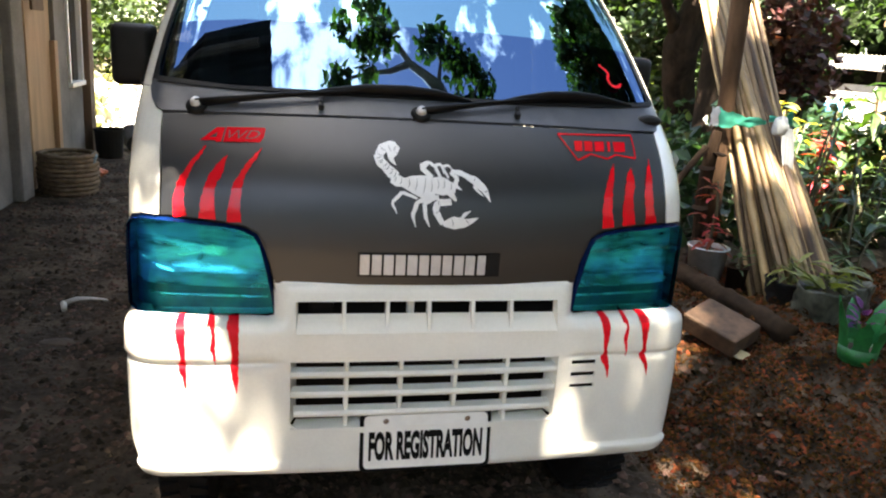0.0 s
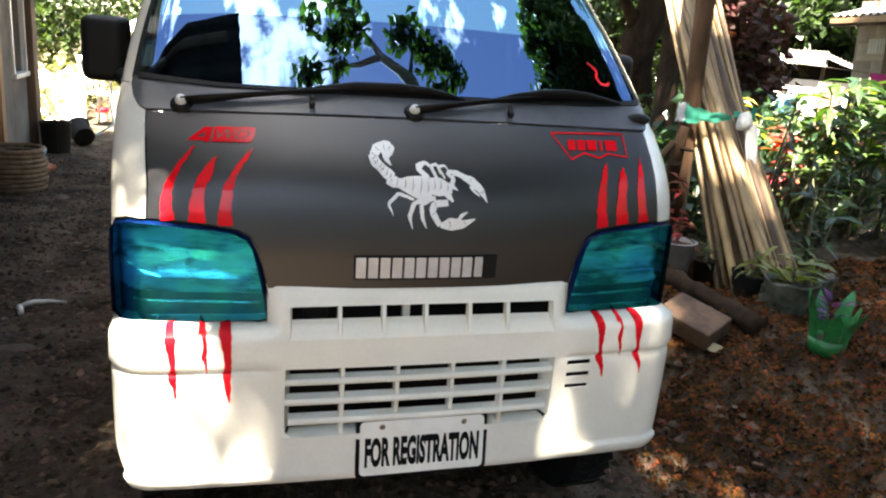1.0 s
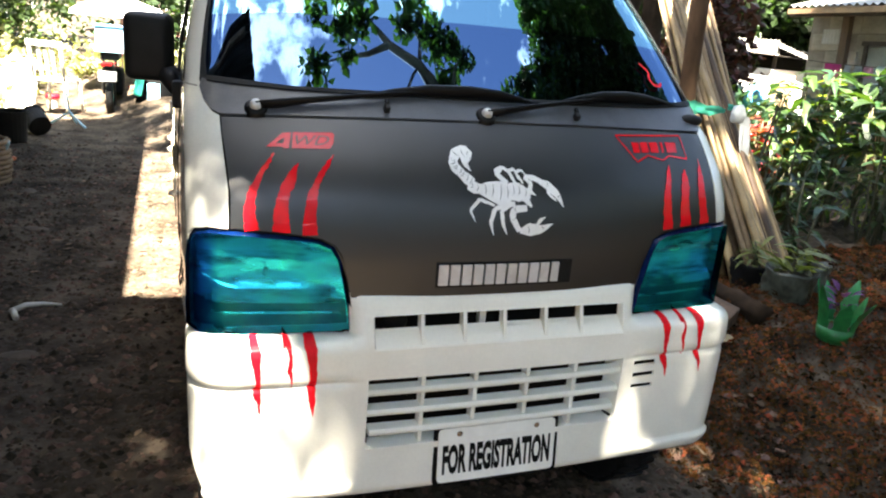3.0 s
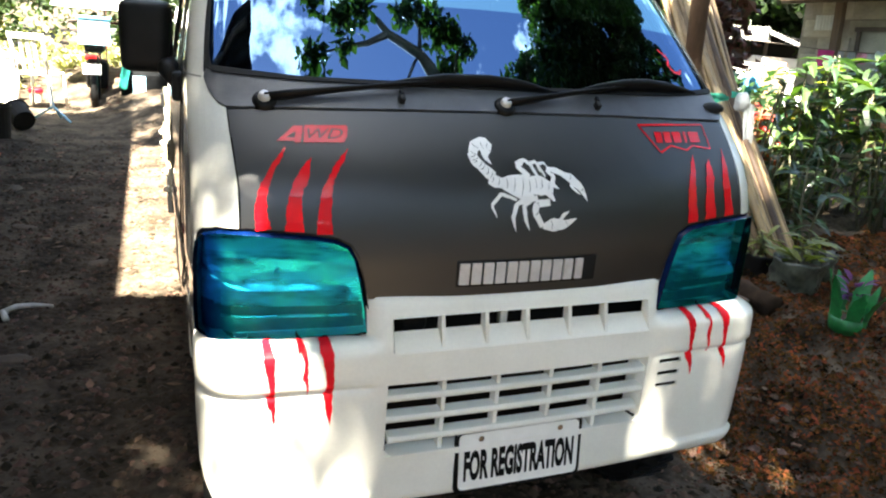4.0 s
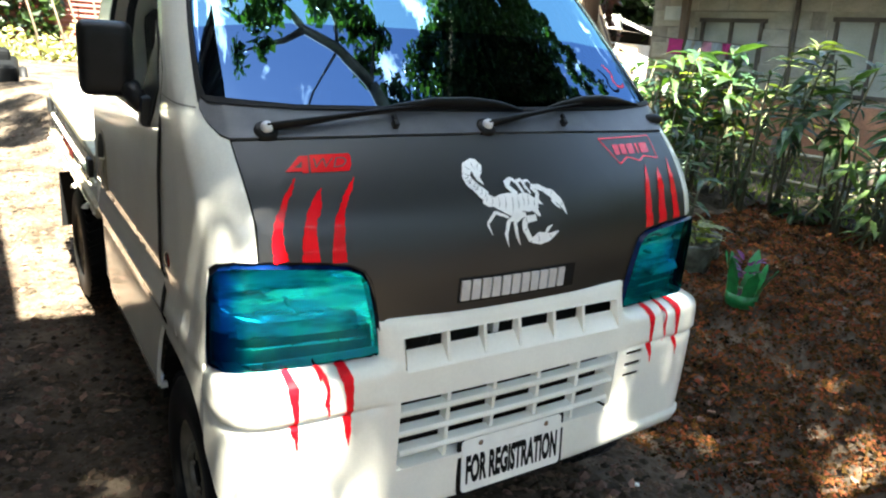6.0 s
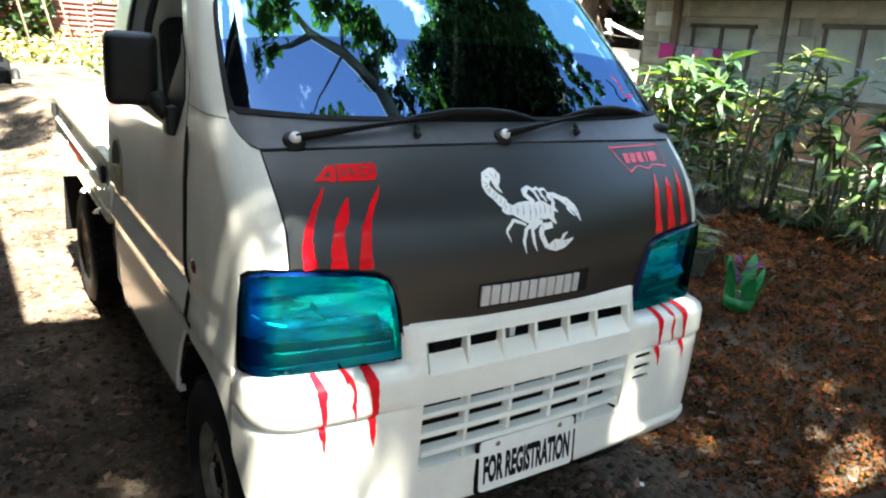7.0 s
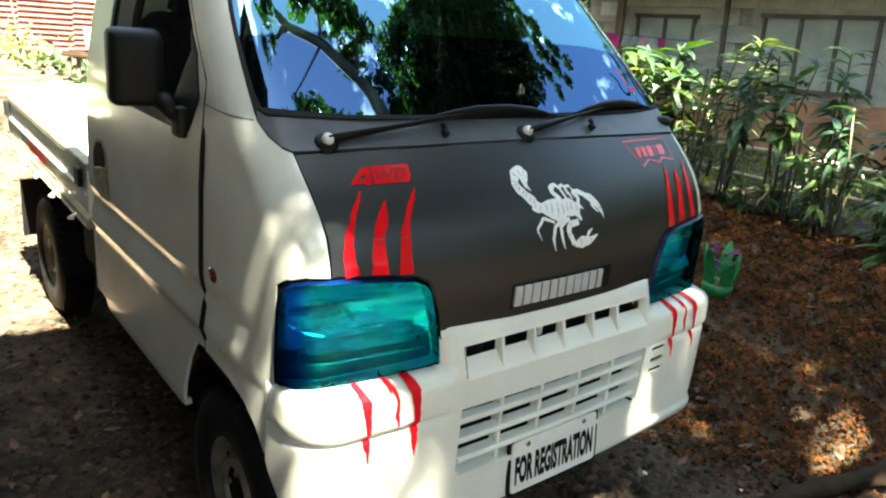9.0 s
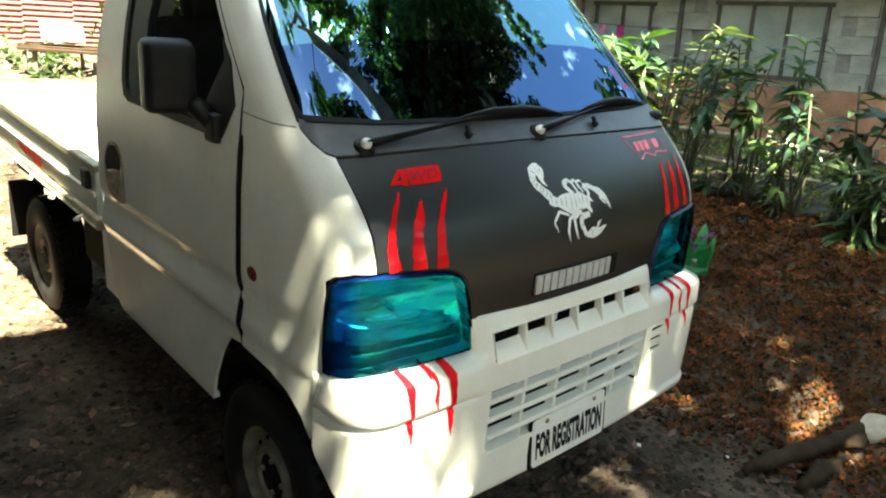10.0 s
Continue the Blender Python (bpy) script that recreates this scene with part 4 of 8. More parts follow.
for side in (-1, 1):
    fo = flank_out(side)
    door = thing("cab_door", label="white cab door with open window")
    door.parent = van
    low = [(A(0.68), 0.678), (0.64, 0.668), (0.69, 0.60), (0.735, 0.50), (0.752, 0.425), (0.775, 0.412), (1.47, 0.432), (1.53, 0.50), (1.572, 0.66), (1.574, 1.203), (1.28, 1.203), (1.23, 1.206), (0.70, 1.206)] + [(A(z), z) for z in (1.206, 1.17, 1.14, 1.11, 1.08, 1.05, 1.02, 0.98, 0.94, 0.88)]
    back = [(1.315, 1.203), (1.574, 1.203), (1.560, 1.45), (1.52, 1.72), (1.36, 1.72), (1.345, 1.45), (1.340, 1.29), (1.335, 1.245)]
    front = [(A(1.2), 1.206), (0.70, 1.206), (0.70, 1.23), (A(1.3) + 0.075, 1.30), (A(1.45) + 0.03, 1.45), (A(1.62) + 0.03, 1.62), (A(1.72) + 0.03, 1.72), (A(1.72), 1.72), (A(1.6), 1.6), (A(1.45), 1.45), (A(1.36), 1.36), (A(1.3), 1.30)]
    head = [(A(1.66) + 0.03, 1.66), (1.50, 1.66), (1.53, 1.72), (A(1.72) + 0.02, 1.72)]
    corner = [(1.28, 1.203), (1.335, 1.203), (1.335, 1.262), (1.322, 1.228)]
    sheet("door_skin", joined([fill(mirrored(p, side), 0.02) for p in (low, back, front, head, corner)]), fo, WHITE, door, "white door panel, scuffed and dusty", thick=0.01)
    rise = [0.684 + 0.0285 * k for k in range(37)]
    strip = [(A(z) - 0.016, z) for z in rise] + [(A(z) + 0.003, z) for z in rise[::-1]]
    sheet("door_gap", fill(mirrored(strip, side), 0.05), fo, DARK, door, "dark door gap", off=0.005, thick=0.004)
    # black window channel
    ring = [(0.69, 1.207), (1.28, 1.207), (1.318, 1.222), (1.338, 1.262), (1.349, 1.45), (1.362, 1.665), (1.335, 1.665), (1.322, 1.45), (1.310, 1.275), (1.298, 1.245), (1.27, 1.232), (0.72, 1.226)]
    sheet("window_seal", fill(mirrored(ring, side), 0.06), fo, RUBBER, door, off=0.003, thick=0.012)
    sail = [(0.655, 1.212), (0.80, 1.212), (0.77, 1.26), (A(1.40) + 0.06, 1.40), (A(1.45) + 0.035, 1.45), (A(1.40) + 0.028, 1.40), (A(1.3) + 0.04, 1.30)]
    sheet("window_corner", fill(mirrored(sail, side), 0.05), fo, PLASTIC, door, "black plastic corner that carries the mirror", off=0.004, thick=0.012)
    part("window_channel", tube([(side * 0.700, 1.24, 1.21), (side * 0.66, 1.25, 1.45), (side * 0.60, 1.26, 1.66)], 0.012, 6), RUBBER, door)
    # pull handle in its recess
    hp = mirrored(round_poly([(1.325, 0.862), (1.45, 0.858), (1.50, 0.90), (1.505, 1.0), (1.455, 1.052), (1.385, 1.060), (1.340, 1.02)], 0.03), side)
    hd = sheet("handle_recess", fill(hp, 0.05), fo, RECESS, door, "tan recessed door handle", off=0.0025, thick=0.002)
    # flat near-black patch paints the shade behind the handle
    cav = mirrored(round_poly([(1.348, 0.972), (1.490, 0.948), (1.492, 1.0), (1.448, 1.040), (1.388, 1.047), (1.352, 1.015)], 0.02), side)
    sheet("handle_shade", fill(cav, 0.05), fo, DARK, hd, "flat dark patch painted as shade behind the handle", off=0.0035)
    part("handle", tube([(side * 0.738, 1.332, 0.868), (side * 0.748, 1.334, 0.90), (side * 0.750, 1.340, 0.95), (side * 0.742, 1.350, 0.985)], [0.005, 0.006, 0.006, 0.005], 8), OLIVE, door, smooth=True)
    part("handle_lip", tube([(side * 0.742, 1.350, 0.968), (side * 0.750, 1.41, 0.960), (side * 0.742, 1.488, 0.944)], [0.004, 0.006, 0.004], 8), OLIVE, door, smooth=True)
    # sill step behind the door
    sheet("sill", fill(mirrored([(0.79, 0.395), (1.47, 0.415), (1.47, 0.428), (0.79, 0.408)], side), 0.1), fo, WHITE, van, off=-0.01, thick=0.02)
    # side flasher
    bm = bmesh.new()
    bmesh.ops.create_uvsphere(bm, u_segments=16, v_segments=8, radius=1, matrix=Matrix.Translation((side * 0.738, 0.490, 0.905)) @ Matrix.Diagonal((0.011, 0.032, 0.022, 1)))
    part("side_flasher", bm, mat("red_amber_lens", (0.16, 0.012, 0.006), 0.2, var=0.2, coat=0.6), van, "small red side lamp", smooth=True)
    # mirror
    mir = thing("side_mirror", label="black plastic side mirror")
    mir.parent = van
    M = pose(side * 0.812, 0.782, 1.347, 0, 0, side * 10)
    bm = bmesh.new()
    box((0.134, 0.080, 0.190), bevel=0.030, seg=4, bm=bm)
    for v in bm.verts:
        k = (v.co.y + 0.040) / 0.080
        v.co.x *= 0.90 + 0.10 * k
        v.co.z *= 0.92 + 0.08 * k
    bmesh.ops.transform(bm, matrix=M, verts=bm.verts)
    part("housing", bm, PLASTIC, mir, smooth=True)
    part("mirror_glass", moved(box((0.114, 0.004, 0.164), (0, 0.0405, 0)), M), CHROME, mir, "mirror glass")
    part("bracket", tube([M @ Vector((side * -0.055, 0.0, -0.070)), (side * 0.765, 0.725, 1.275), (side * 0.742, 0.700, 1.245)], [0.026, 0.024, 0.022], 10), PLASTIC, mir, smooth=True)
    bm = box((0.035, 0.060, 0.075), (side * 0.738, 0.690, 1.232), (0, 0, 0), 0.012)
    part("foot", bm, PLASTIC, mir)

# roof and back of the cab
def roof(u, v):
    return u, v, 1.76 + 0.07 * (1 - (u / 0.62) ** 2) * min(1.0, (v - 0.78) / 0.2 + 0.1)


sheet("roof", fill([(-0.605, 0.79), (0.605, 0.79), (0.61, 1.56), (-0.61, 1.56)], 0.12), roof, WHITE, van, thick=0.01)
for s in (-1, 1):
    sheet("roof_rail", fill(mirrored([(0.72 + 0.06, 1.715), (1.555, 1.715), (1.55, 1.775), (0.80, 1.775)], s), 0.2), flank_out(s), WHITE, van, thick=0.01)


def rear(u, z):
    return -u, 1.565 - 0.12 * max(0.0, z - 1.2), z


rear_pts = [[(-0.71, 0.55), (0.71, 0.55), (0.72, 1.18), (-0.72, 1.18)], [(-0.72, 1.18), (-0.52, 1.18), (-0.46, 1.62), (-0.63, 1.74)], [(0.52, 1.18), (0.72, 1.18), (0.63, 1.74), (0.46, 1.62)], [(-0.46, 1.62), (0.46, 1.62), (0.63, 1.78), (-0.63, 1.78)]]
sheet("cab_back", joined([fill(p, 0.15) for p in rear_pts]), rear, WHITE, van, thick=0.012)
rw = sheet("rear_window", fill([(-0.52, 1.18), (0.52, 1.18), (0.46, 1.62), (-0.46, 1.62)], 0.3), rear, SIDE_GLASS, van, off=-0.004)
rw.visible_shadow = False

# cabin
part("cab_floor", box((1.36, 1.35, 0.06), (0, 0.88, 0.60), bevel=0.01), DARK, van)
part("firewall", box((1.34, 0.03, 0.60), (0, 0.36, 0.86)), DARK, van)
bm = box((1.30, 0.26, 0.18), (0, 0.52, 1.10), (8, 0, 0), 0.05, 3)
part("dashboard", bm, PLASTIC, van)
for x in (-0.34, 0.34):
    seat = thing("seat", label="dark cloth cab seat")
    seat.parent = van
    part("cushion", box((0.50, 0.46, 0.16), (x, 1.10, 0.86), (6, 0, 0), 0.05, 3), SEAT, seat)
    part("backrest", box((0.48, 0.14, 0.60), (x, 1.40, 1.16), (-12, 0, 0), 0.05, 3), SEAT, seat)
    part("headrest", box((0.26, 0.09, 0.16), (x, 1.47, 1.52), (-10, 0, 0), 0.035, 3), SEAT, seat)
wheel_ring = bmesh.new()
tube([(0.18 * math.cos(a), 0.18 * math.sin(a), 0) for a in [2 * math.pi * k / 28 for k in range(29)]], 0.014, 8, bm=wheel_ring, ends=False)
tube([(-0.17, 0, 0), (0, 0, -0.02), (0.17, 0, 0)], 0.016, 8, bm=wheel_ring)
tube([(0, 0, -0.02), (0, -0.12, -0.35)], 0.024, 8, bm=wheel_ring)
bmesh.ops.transform(wheel_ring, matrix=pose(0.34, 0.80, 1.17, -38, 0, 0), verts=wheel_ring.verts)
part("steering_wheel", wheel_ring, PLASTIC, van, smooth=True)


# load bed, rising a little to the tail
def up(y):
    return 0.024 * (y - 1.62)


def bed_board(name, p, q, z0, z1, t, material, parent):
    """A board from p to q (x, y), between the heights given."""
    bm = bmesh.new()
    d = (Vector(q) - Vector(p)).normalized()
    n = Vector((-d.y, d.x)) * t / 2
    vs = []
    for zz in (z0, z1):
        for c, s in ((p, 1), (q, 1), (q, -1), (p, -1)):
            vs.append(bm.verts.new((c[0] + n.x * s, c[1] + n.y * s, zz + up(c[1]))))
    for f in ((0, 1, 2, 3), (4, 5, 6, 7), (0, 1, 5, 4), (1, 2, 6, 5), (2, 3, 7, 6), (3, 0, 4, 7)):
        bm.faces.new([vs[i] for i in f])
    bmesh.ops.bevel(bm, geom=bm.edges[:], offset=0.004, segments=1, affect="EDGES")
    return part(name, bm, material, parent)


bed = thing("load_bed", label="white steel load bed with tan lower rails")
bed.parent = van
TAIL = 3.15
bed_board("bed_floor", (0, 1.63), (0, TAIL), 0.70, 0.735, 1.40, BED, bed)
bed_board("headboard", (-0.70, 1.64), (0.70, 1.64), 0.72, 0.98, 0.03, WHITE, bed)
bed_board("tailgate", (-0.71, TAIL), (0.71, TAIL), 0.69, 0.965, 0.035, BED, bed)
for s in (-1, 1):
    b = bed_board("side_board", (s * 0.722, 1.645), (s * 0.722, TAIL), 0.735, 0.905, 0.022, WHITE, bed)
    bed_board("top_rail", (s * 0.716, 1.645), (s * 0.716, TAIL), 0.893, 0.922, 0.045, OLIVE, bed)
    bed_board("inner_rail", (s * 0.690, 1.66), (s * 0.690, TAIL - 0.02), 0.845, 0.862, 0.03, GOLD, bed)
    bed_board("pressed_rib", (s * 0.735, 1.66), (s * 0.735, TAIL - 0.02), 0.80, 0.818, 0.012, WHITE, bed)
    bed_board("lower_rail", (s * 0.728, 1.63), (s * 0.728, TAIL + 0.01), 0.685, 0.728, 0.036, GOLD, bed)
    bed_board("rail_flange", (s * 0.742, 1.63), (s * 0.742, TAIL + 0.01), 0.694, 0.702, 0.02, GOLD, bed)
    for k in range(5):
        y = 1.78 + 0.31 * k
        part("rope_hook", tube([(s * 0.742, y, 0.705 + up(y)), (s * 0.765, y, 0.695 + up(y)), (s * 0.768, y + 0.03, 0.680 + up(y)), (s * 0.750, y + 0.035, 0.676 + up(y))], 0.006, 6), BUMPER_WHITE, bed)
    for y in (1.72, 3.08):
        part("latch", box((0.018, 0.06, 0.07), (s * 0.745, y, 0.86 + up(y)), bevel=0.005), PLASTIC, bed)

# red sticker bars on the load bed's flank
bm = bmesh.new()
for k in range(5):
    y = 2.36 + 0.075 * k
    box((0.002, 0.055, 0.05 + 0.012 * (k % 2)), (-0.7345, y, 0.775 + up(y) + 0.004 * k), (12, 0, 0), bm=bm)
part("bed_sticker", bm, RED, bed, "faded red sticker bars")

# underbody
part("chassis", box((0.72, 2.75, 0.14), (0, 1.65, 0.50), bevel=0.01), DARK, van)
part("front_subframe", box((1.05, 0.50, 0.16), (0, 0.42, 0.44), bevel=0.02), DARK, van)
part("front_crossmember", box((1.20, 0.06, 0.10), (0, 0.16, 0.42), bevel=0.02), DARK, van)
for y, r in ((0.50, 0.03), (2.60, 0.045)):
    part("axle", tube([(-0.62, y, 0.275), (-0.15, y, 0.275), (0, y, 0.275), (0.15, y, 0.275), (0.62, y, 0.275)], [r, r, r * 2.2, r, r], 10), DARK, van, smooth=True)
for s in (-1, 1):
    arch = bmesh.new()
    prof = [(0.50 + 0.31 * math.cos(a), 0.35 + 0.31 * math.sin(a)) for a in [math.pi * k / 12 for k in range(13)]]
    rows = [[arch.verts.new((s * x, y, z)) for y, z in prof] for x in (0.45, 0.70)]
    for i in range(12):
        arch.faces.new((rows[0][i], rows[0][i + 1], rows[1][i + 1], rows[1][i]))
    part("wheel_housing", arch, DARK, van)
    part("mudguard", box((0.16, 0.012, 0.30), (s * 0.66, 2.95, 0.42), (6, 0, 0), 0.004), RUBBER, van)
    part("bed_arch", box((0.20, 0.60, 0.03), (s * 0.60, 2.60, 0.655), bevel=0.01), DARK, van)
part("battery_box", box((0.20, 0.42, 0.22), (-0.56, 1.88, 0.54), bevel=0.02), DARK, van)
sheet("rear_cab_step", fill([(-1.66, 0.45), (-1.50, 0.44), (-1.50, 0.56), (-1.575, 0.68), (-1.66, 0.69)], 0.1), flank_out(-1), BED, van, "white corner plate behind the door", off=-0.012, thick=0.01)


def wheel(x, y, side):
    w = thing("wheel", at=(x, y, 0.278), label="dusty black tyre on a pale steel wheel")
    w.parent = van
    rot = pose(0, 0, 0, 0, 90 * side, 0)
    prof = [(0.150, -0.062), (0.160, -0.074), (0.215, -0.078), (0.252, -0.072), (0.270, -0.058), (0.276, -0.030), (0.278, 0.0), (0.276, 0.030), (0.270, 0.058), (0.252, 0.072), (0.215, 0.078), (0.160, 0.074), (0.150, 0.062)]
    tyre = part("tyre", lathe(prof, 48, m=rot), RUBBER, w, smooth=True)
    bm = bmesh.new()
    for k in range(40):
        for q in (-1, 1):
            bmesh.ops.create_cube(bm, size=1.0, matrix=rot @ pose(0, 0, 0, 0, 0, 9 * k + 4.5 * (q > 0)) @ pose(0.277, 0, q * 0.036, 0, 90, 0) @ pose(0, 0, 0, 0, 0, 18 * q) @ Matrix.Diagonal((0.052, 0.020, 0.014, 1)))
    part("tread", bm, RUBBER, w)
    rim = part("rim", lathe([(0.152, 0.064), (0.160, 0.068), (0.156, 0.060), (0.140, 0.052), (0.128, 0.020), (0.118, 0.026), (0.095, 0.040), (0.072, 0.044), (0.060, 0.030), (0.045, 0.028), (0.040, 0.046), (0.030, 0.052), (0.0, 0.052)], 32, m=rot), STEEL, w, smooth=True)
    part("hub_ring", lathe([(0.068, 0.040), (0.070, 0.056), (0.076, 0.062), (0.084, 0.056), (0.086, 0.040)], 32, m=rot), STEEL, w, "pale raised hub ring", smooth=True)
    # near-black disc paints the shade in the middle of the hub
    part("hub_shadow", lathe([(0.0, 0.0535), (0.030, 0.0535), (0.041, 0.047), (0.068, 0.046)], 24, m=rot), DARK, w, "dark disc painted for the shaded hub centre", smooth=True)
    for k in range(12):
        a = math.pi / 6 * k
        part("vent_hole", lathe([(0.0, 0.003), (0.0075, 0.003), (0.009, 0.0)], 10, m=rot @ pose(0.108 * math.cos(a), 0.108 * math.sin(a), 0.033)), DARK, rim)
    for k in range(4):
        a = math.pi / 2 * k
        part("wheel_nut", lathe([(0.0, 0.018), (0.008, 0.017), (0.010, 0.0)], 6, m=rot @ pose(0.052 * math.cos(a), 0.052 * math.sin(a), 0.040)), STEEL, w)
    return w


for x, side in ((-0.630, -1), (0.630, 1)):
    wheel(x, 0.495, side)
    wheel(x, 2.60, side)

# ---- foliage helpers ----
def blade(vs, fs, base, way, length, width, droop=0.3, rnd=random, segs=3, fold=0.25):
    """One long leaf, bent down towards its tip."""
    way = Vector(way).normalized()
    side = way.cross(Vector((0, 0, 1)))
    side = side.normalized() if side.length > 1e-4 else Vector((1, 0, 0))
    side = (side + Vector((rnd.uniform(-0.3, 0.3), rnd.uniform(-0.3, 0.3), rnd.uniform(-0.4, 0.4)))).normalized()
    p, d, k0 = Vector(base), way.copy(), len(vs)
    prof = [0.25, 1.0, 0.75, 0.0] if segs == 3 else [0.3, 0.9, 1.0, 0.65, 0.0]
    for i, w in enumerate(prof):
        n = side.cross(d)
        vs.append(p - side * width * w / 2 + n * fold * width * w / 2)
        vs.append(p)
        vs.append(p + side * width * w / 2 + n * fold * width * w / 2)
        d = (d + Vector((0, 0, -droop / segs))).normalized()
        p = p + d * length / segs
    for i in range(len(prof) - 1):
        a, b = k0 + 3 * i, k0 + 3 * i + 3
        fs.append((a, a + 1, b + 1, b))
        fs.append((a + 1, a + 2, b + 2, b + 1))


def leaflet(vs, fs, c, size, rnd, ratio=0.7):
    """One small leaf folded on its midrib."""
    d = Vector((rnd.gauss(0, 1), rnd.gauss(0, 1), rnd.gauss(-0.3, 0.7))).normalized()
    s = d.cross(Vector((rnd.gauss(0, 1), rnd.gauss(0, 1), rnd.gauss(0, 1)))).normalized()
    n = d.cross(s) * 0.22 * size * ratio
    k = len(vs)
    h = size / 2
    vs.extend((c - d * h, c + s * h * ratio + n - d * h * 0.1, c + d * h, c - s * h * ratio + n - d * h * 0.1))
    fs.append((k, k + 1, k + 2))
    fs.append((k, k + 2, k + 3))


def clump(vs, fs, c, r, n, size, rnd, squash=0.75):
    c = Vector(c)
    for _ in range(n):
        v = Vector((rnd.gauss(0, 1), rnd.gauss(0, 1), rnd.gauss(0, 1))).normalized() * r * rnd.random() ** 0.45
        v.z *= squash
        leaflet(vs, fs, c + v, size * rnd.uniform(0.6, 1.3), rnd)


GREEN_DARK = leaf_mat("dark_tree_leaf", (0.018, 0.040, 0.010), trans=0.25)
GREEN_TREE = leaf_mat("tree_leaf", (0.026, 0.058, 0.014), trans=0.35)
GREEN_MID = leaf_mat("garden_leaf", (0.036, 0.074, 0.018), trans=0.28)
# lighter copy of the garden leaf, with sunshine in its colour
GREEN_LIGHT = leaf_mat("sun_lightened_leaf", (0.085, 0.125, 0.03), trans=0.45)
# leaf colour paled to hold the glare of full sun
SUN_LEAF = leaf_mat("glare_pale_leaf", (0.24, 0.24, 0.13), trans=0.35)
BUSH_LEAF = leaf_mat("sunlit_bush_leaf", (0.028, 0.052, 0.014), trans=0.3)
PALE_LEAF = leaf_mat("yellowish_pot_leaf", (0.115, 0.135, 0.035), trans=0.3)
GREEN_BLUE = leaf_mat("deep_glossy_leaf", (0.020, 0.050, 0.022), trans=0.2, rough=0.3)
BARK = mat("mottled_bark", (0.080, 0.046, 0.027), 0.9, var=0.55, scale=7, bump=0.01, bscale=30, stretch=(1, 1, 0.35))
BARK_OLD = mat("dark_lichen_bark", (0.032, 0.022, 0.016), 0.9, var=0.6, scale=9, bump=0.01, bscale=34, stretch=(1, 1, 0.5))
BARK_PALE = mat("pale_lichen_bark", (0.24, 0.21, 0.17), 0.9, var=0.5, scale=9, bump=0.01, bscale=34, stretch=(1, 1, 0.5))


def tree(name, label, trunk, radii, limbs, clumps, leaf_size, per, material, bark, seed, category="tree"):
    """trunk and limbs are paths; clumps are (centre, radius)."""
    rnd = random.Random(seed)
    t = thing(name, at=trunk[0], label=label, category=category)
    inv = Matrix.Translation(-Vector(trunk[0]))
    bm = bmesh.new()
    tube(trunk, radii, 12, bm=bm)
    for v in bm.verts:
        v.co += Vector((noise.noise(v.co * 5), noise.noise(v.co * 5 + Vector((9, 0, 0))), 0)) * 0.02
    part("trunk", moved(bm, inv), bark, t, smooth=True)
    for path, r in limbs:
        part("limb", moved(tube(path, [r * (1 - 0.75 * i / (len(path) - 1)) for i in range(len(path))], 8), inv), bark, t, smooth=True)
    vs, fs = [], []
    for c, r in clumps:
        clump(vs, fs, Vector(c) - Vector(trunk[0]), r, max(3, int(per * (r / 0.35) ** 2)), leaf_size if r > 0.07 else leaf_size * 0.6, rnd)
    mesh("crown", vs, fs, material, t)
    return t


# ---- ground ----
def smooth01(t):
    t = min(max(t, 0.0), 1.0)
    return t * t * (3 - 2 * t)


def ground_z(x, y):
    z = 0.32 * smooth01((x + 0.35 * (y - 0.3) - 1.15) / 1.15)
    near = max(0.0, 1 - max(0.0, abs(x) - 6) / 6)
    z += near * 0.012 * (noise.noise((x * 1.3, y * 1.3, 0.3)) + 0.5 * noise.noise((x * 4.1, y * 4.1, 1.7)))
    z += near * 0.015 * (noise.noise((x * 9, y * 9, 6.1)) + 0.6 * noise.noise((x * 19, y * 19, 2.2)))
    z += 0.085 * math.exp(-((x - 1.9) ** 2 + (y - 0.68) ** 2) / 0.035)
    if x > 0.9:
        k = smooth01((x - 0.9) / 0.5) * near
        z += k * (0.060 * noise.noise((x * 5.3, y * 5.3, 4.0)) + 0.048 * noise.noise((x * 15, y * 15, 2.0)))
    return z


EARTH = mat("trodden_earth", (0.088, 0.068, 0.050), 0.95, var=0.4, scale=3.4, bump=0.025, bscale=24, dark=(0.014, 0.0098, 0.0064))


def dull(*surfaces):
    """Dry, dusty surfaces with hardly any sheen."""
    for m in surfaces:
        m.node_tree.nodes["Principled BSDF"].inputs["Specular IOR Level"].default_value = 0.1


dull(EARTH, BARK, BARK_OLD, BARK_PALE)


def ground_lines(lo, hi, fine0, fine1, step, far):
    out = [fine0 + step * k for k in range(int((fine1 - fine0) / step) + 1)]
    a, d = out[0], step
    while a > lo:
        d *= far
        a -= d
        out.insert(0, max(a, lo))
    a, d = out[-1], step
    while a < hi:
        d *= far
        a += d
        out.append(min(a, hi))
    return out


gx, gy = ground_lines(-400, 400, -3, 4.6, 0.04, 1.35), ground_lines(-400, 600, -1.2, 5, 0.04, 1.3)
verts = [(x, y, ground_z(x, y)) for y in gy for x in gx]
nx = len(gx)
faces = [(j * nx + i, j * nx + i + 1, (j + 1) * nx + i + 1, (j + 1) * nx + i) for j in range(len(gy) - 1) for i in range(nx - 1)]
ground = mesh("ground", verts, faces, EARTH, smooth=True)
tagged(ground, "trodden brown earth yard rising to a mulched bed", "ground", kind="structure")

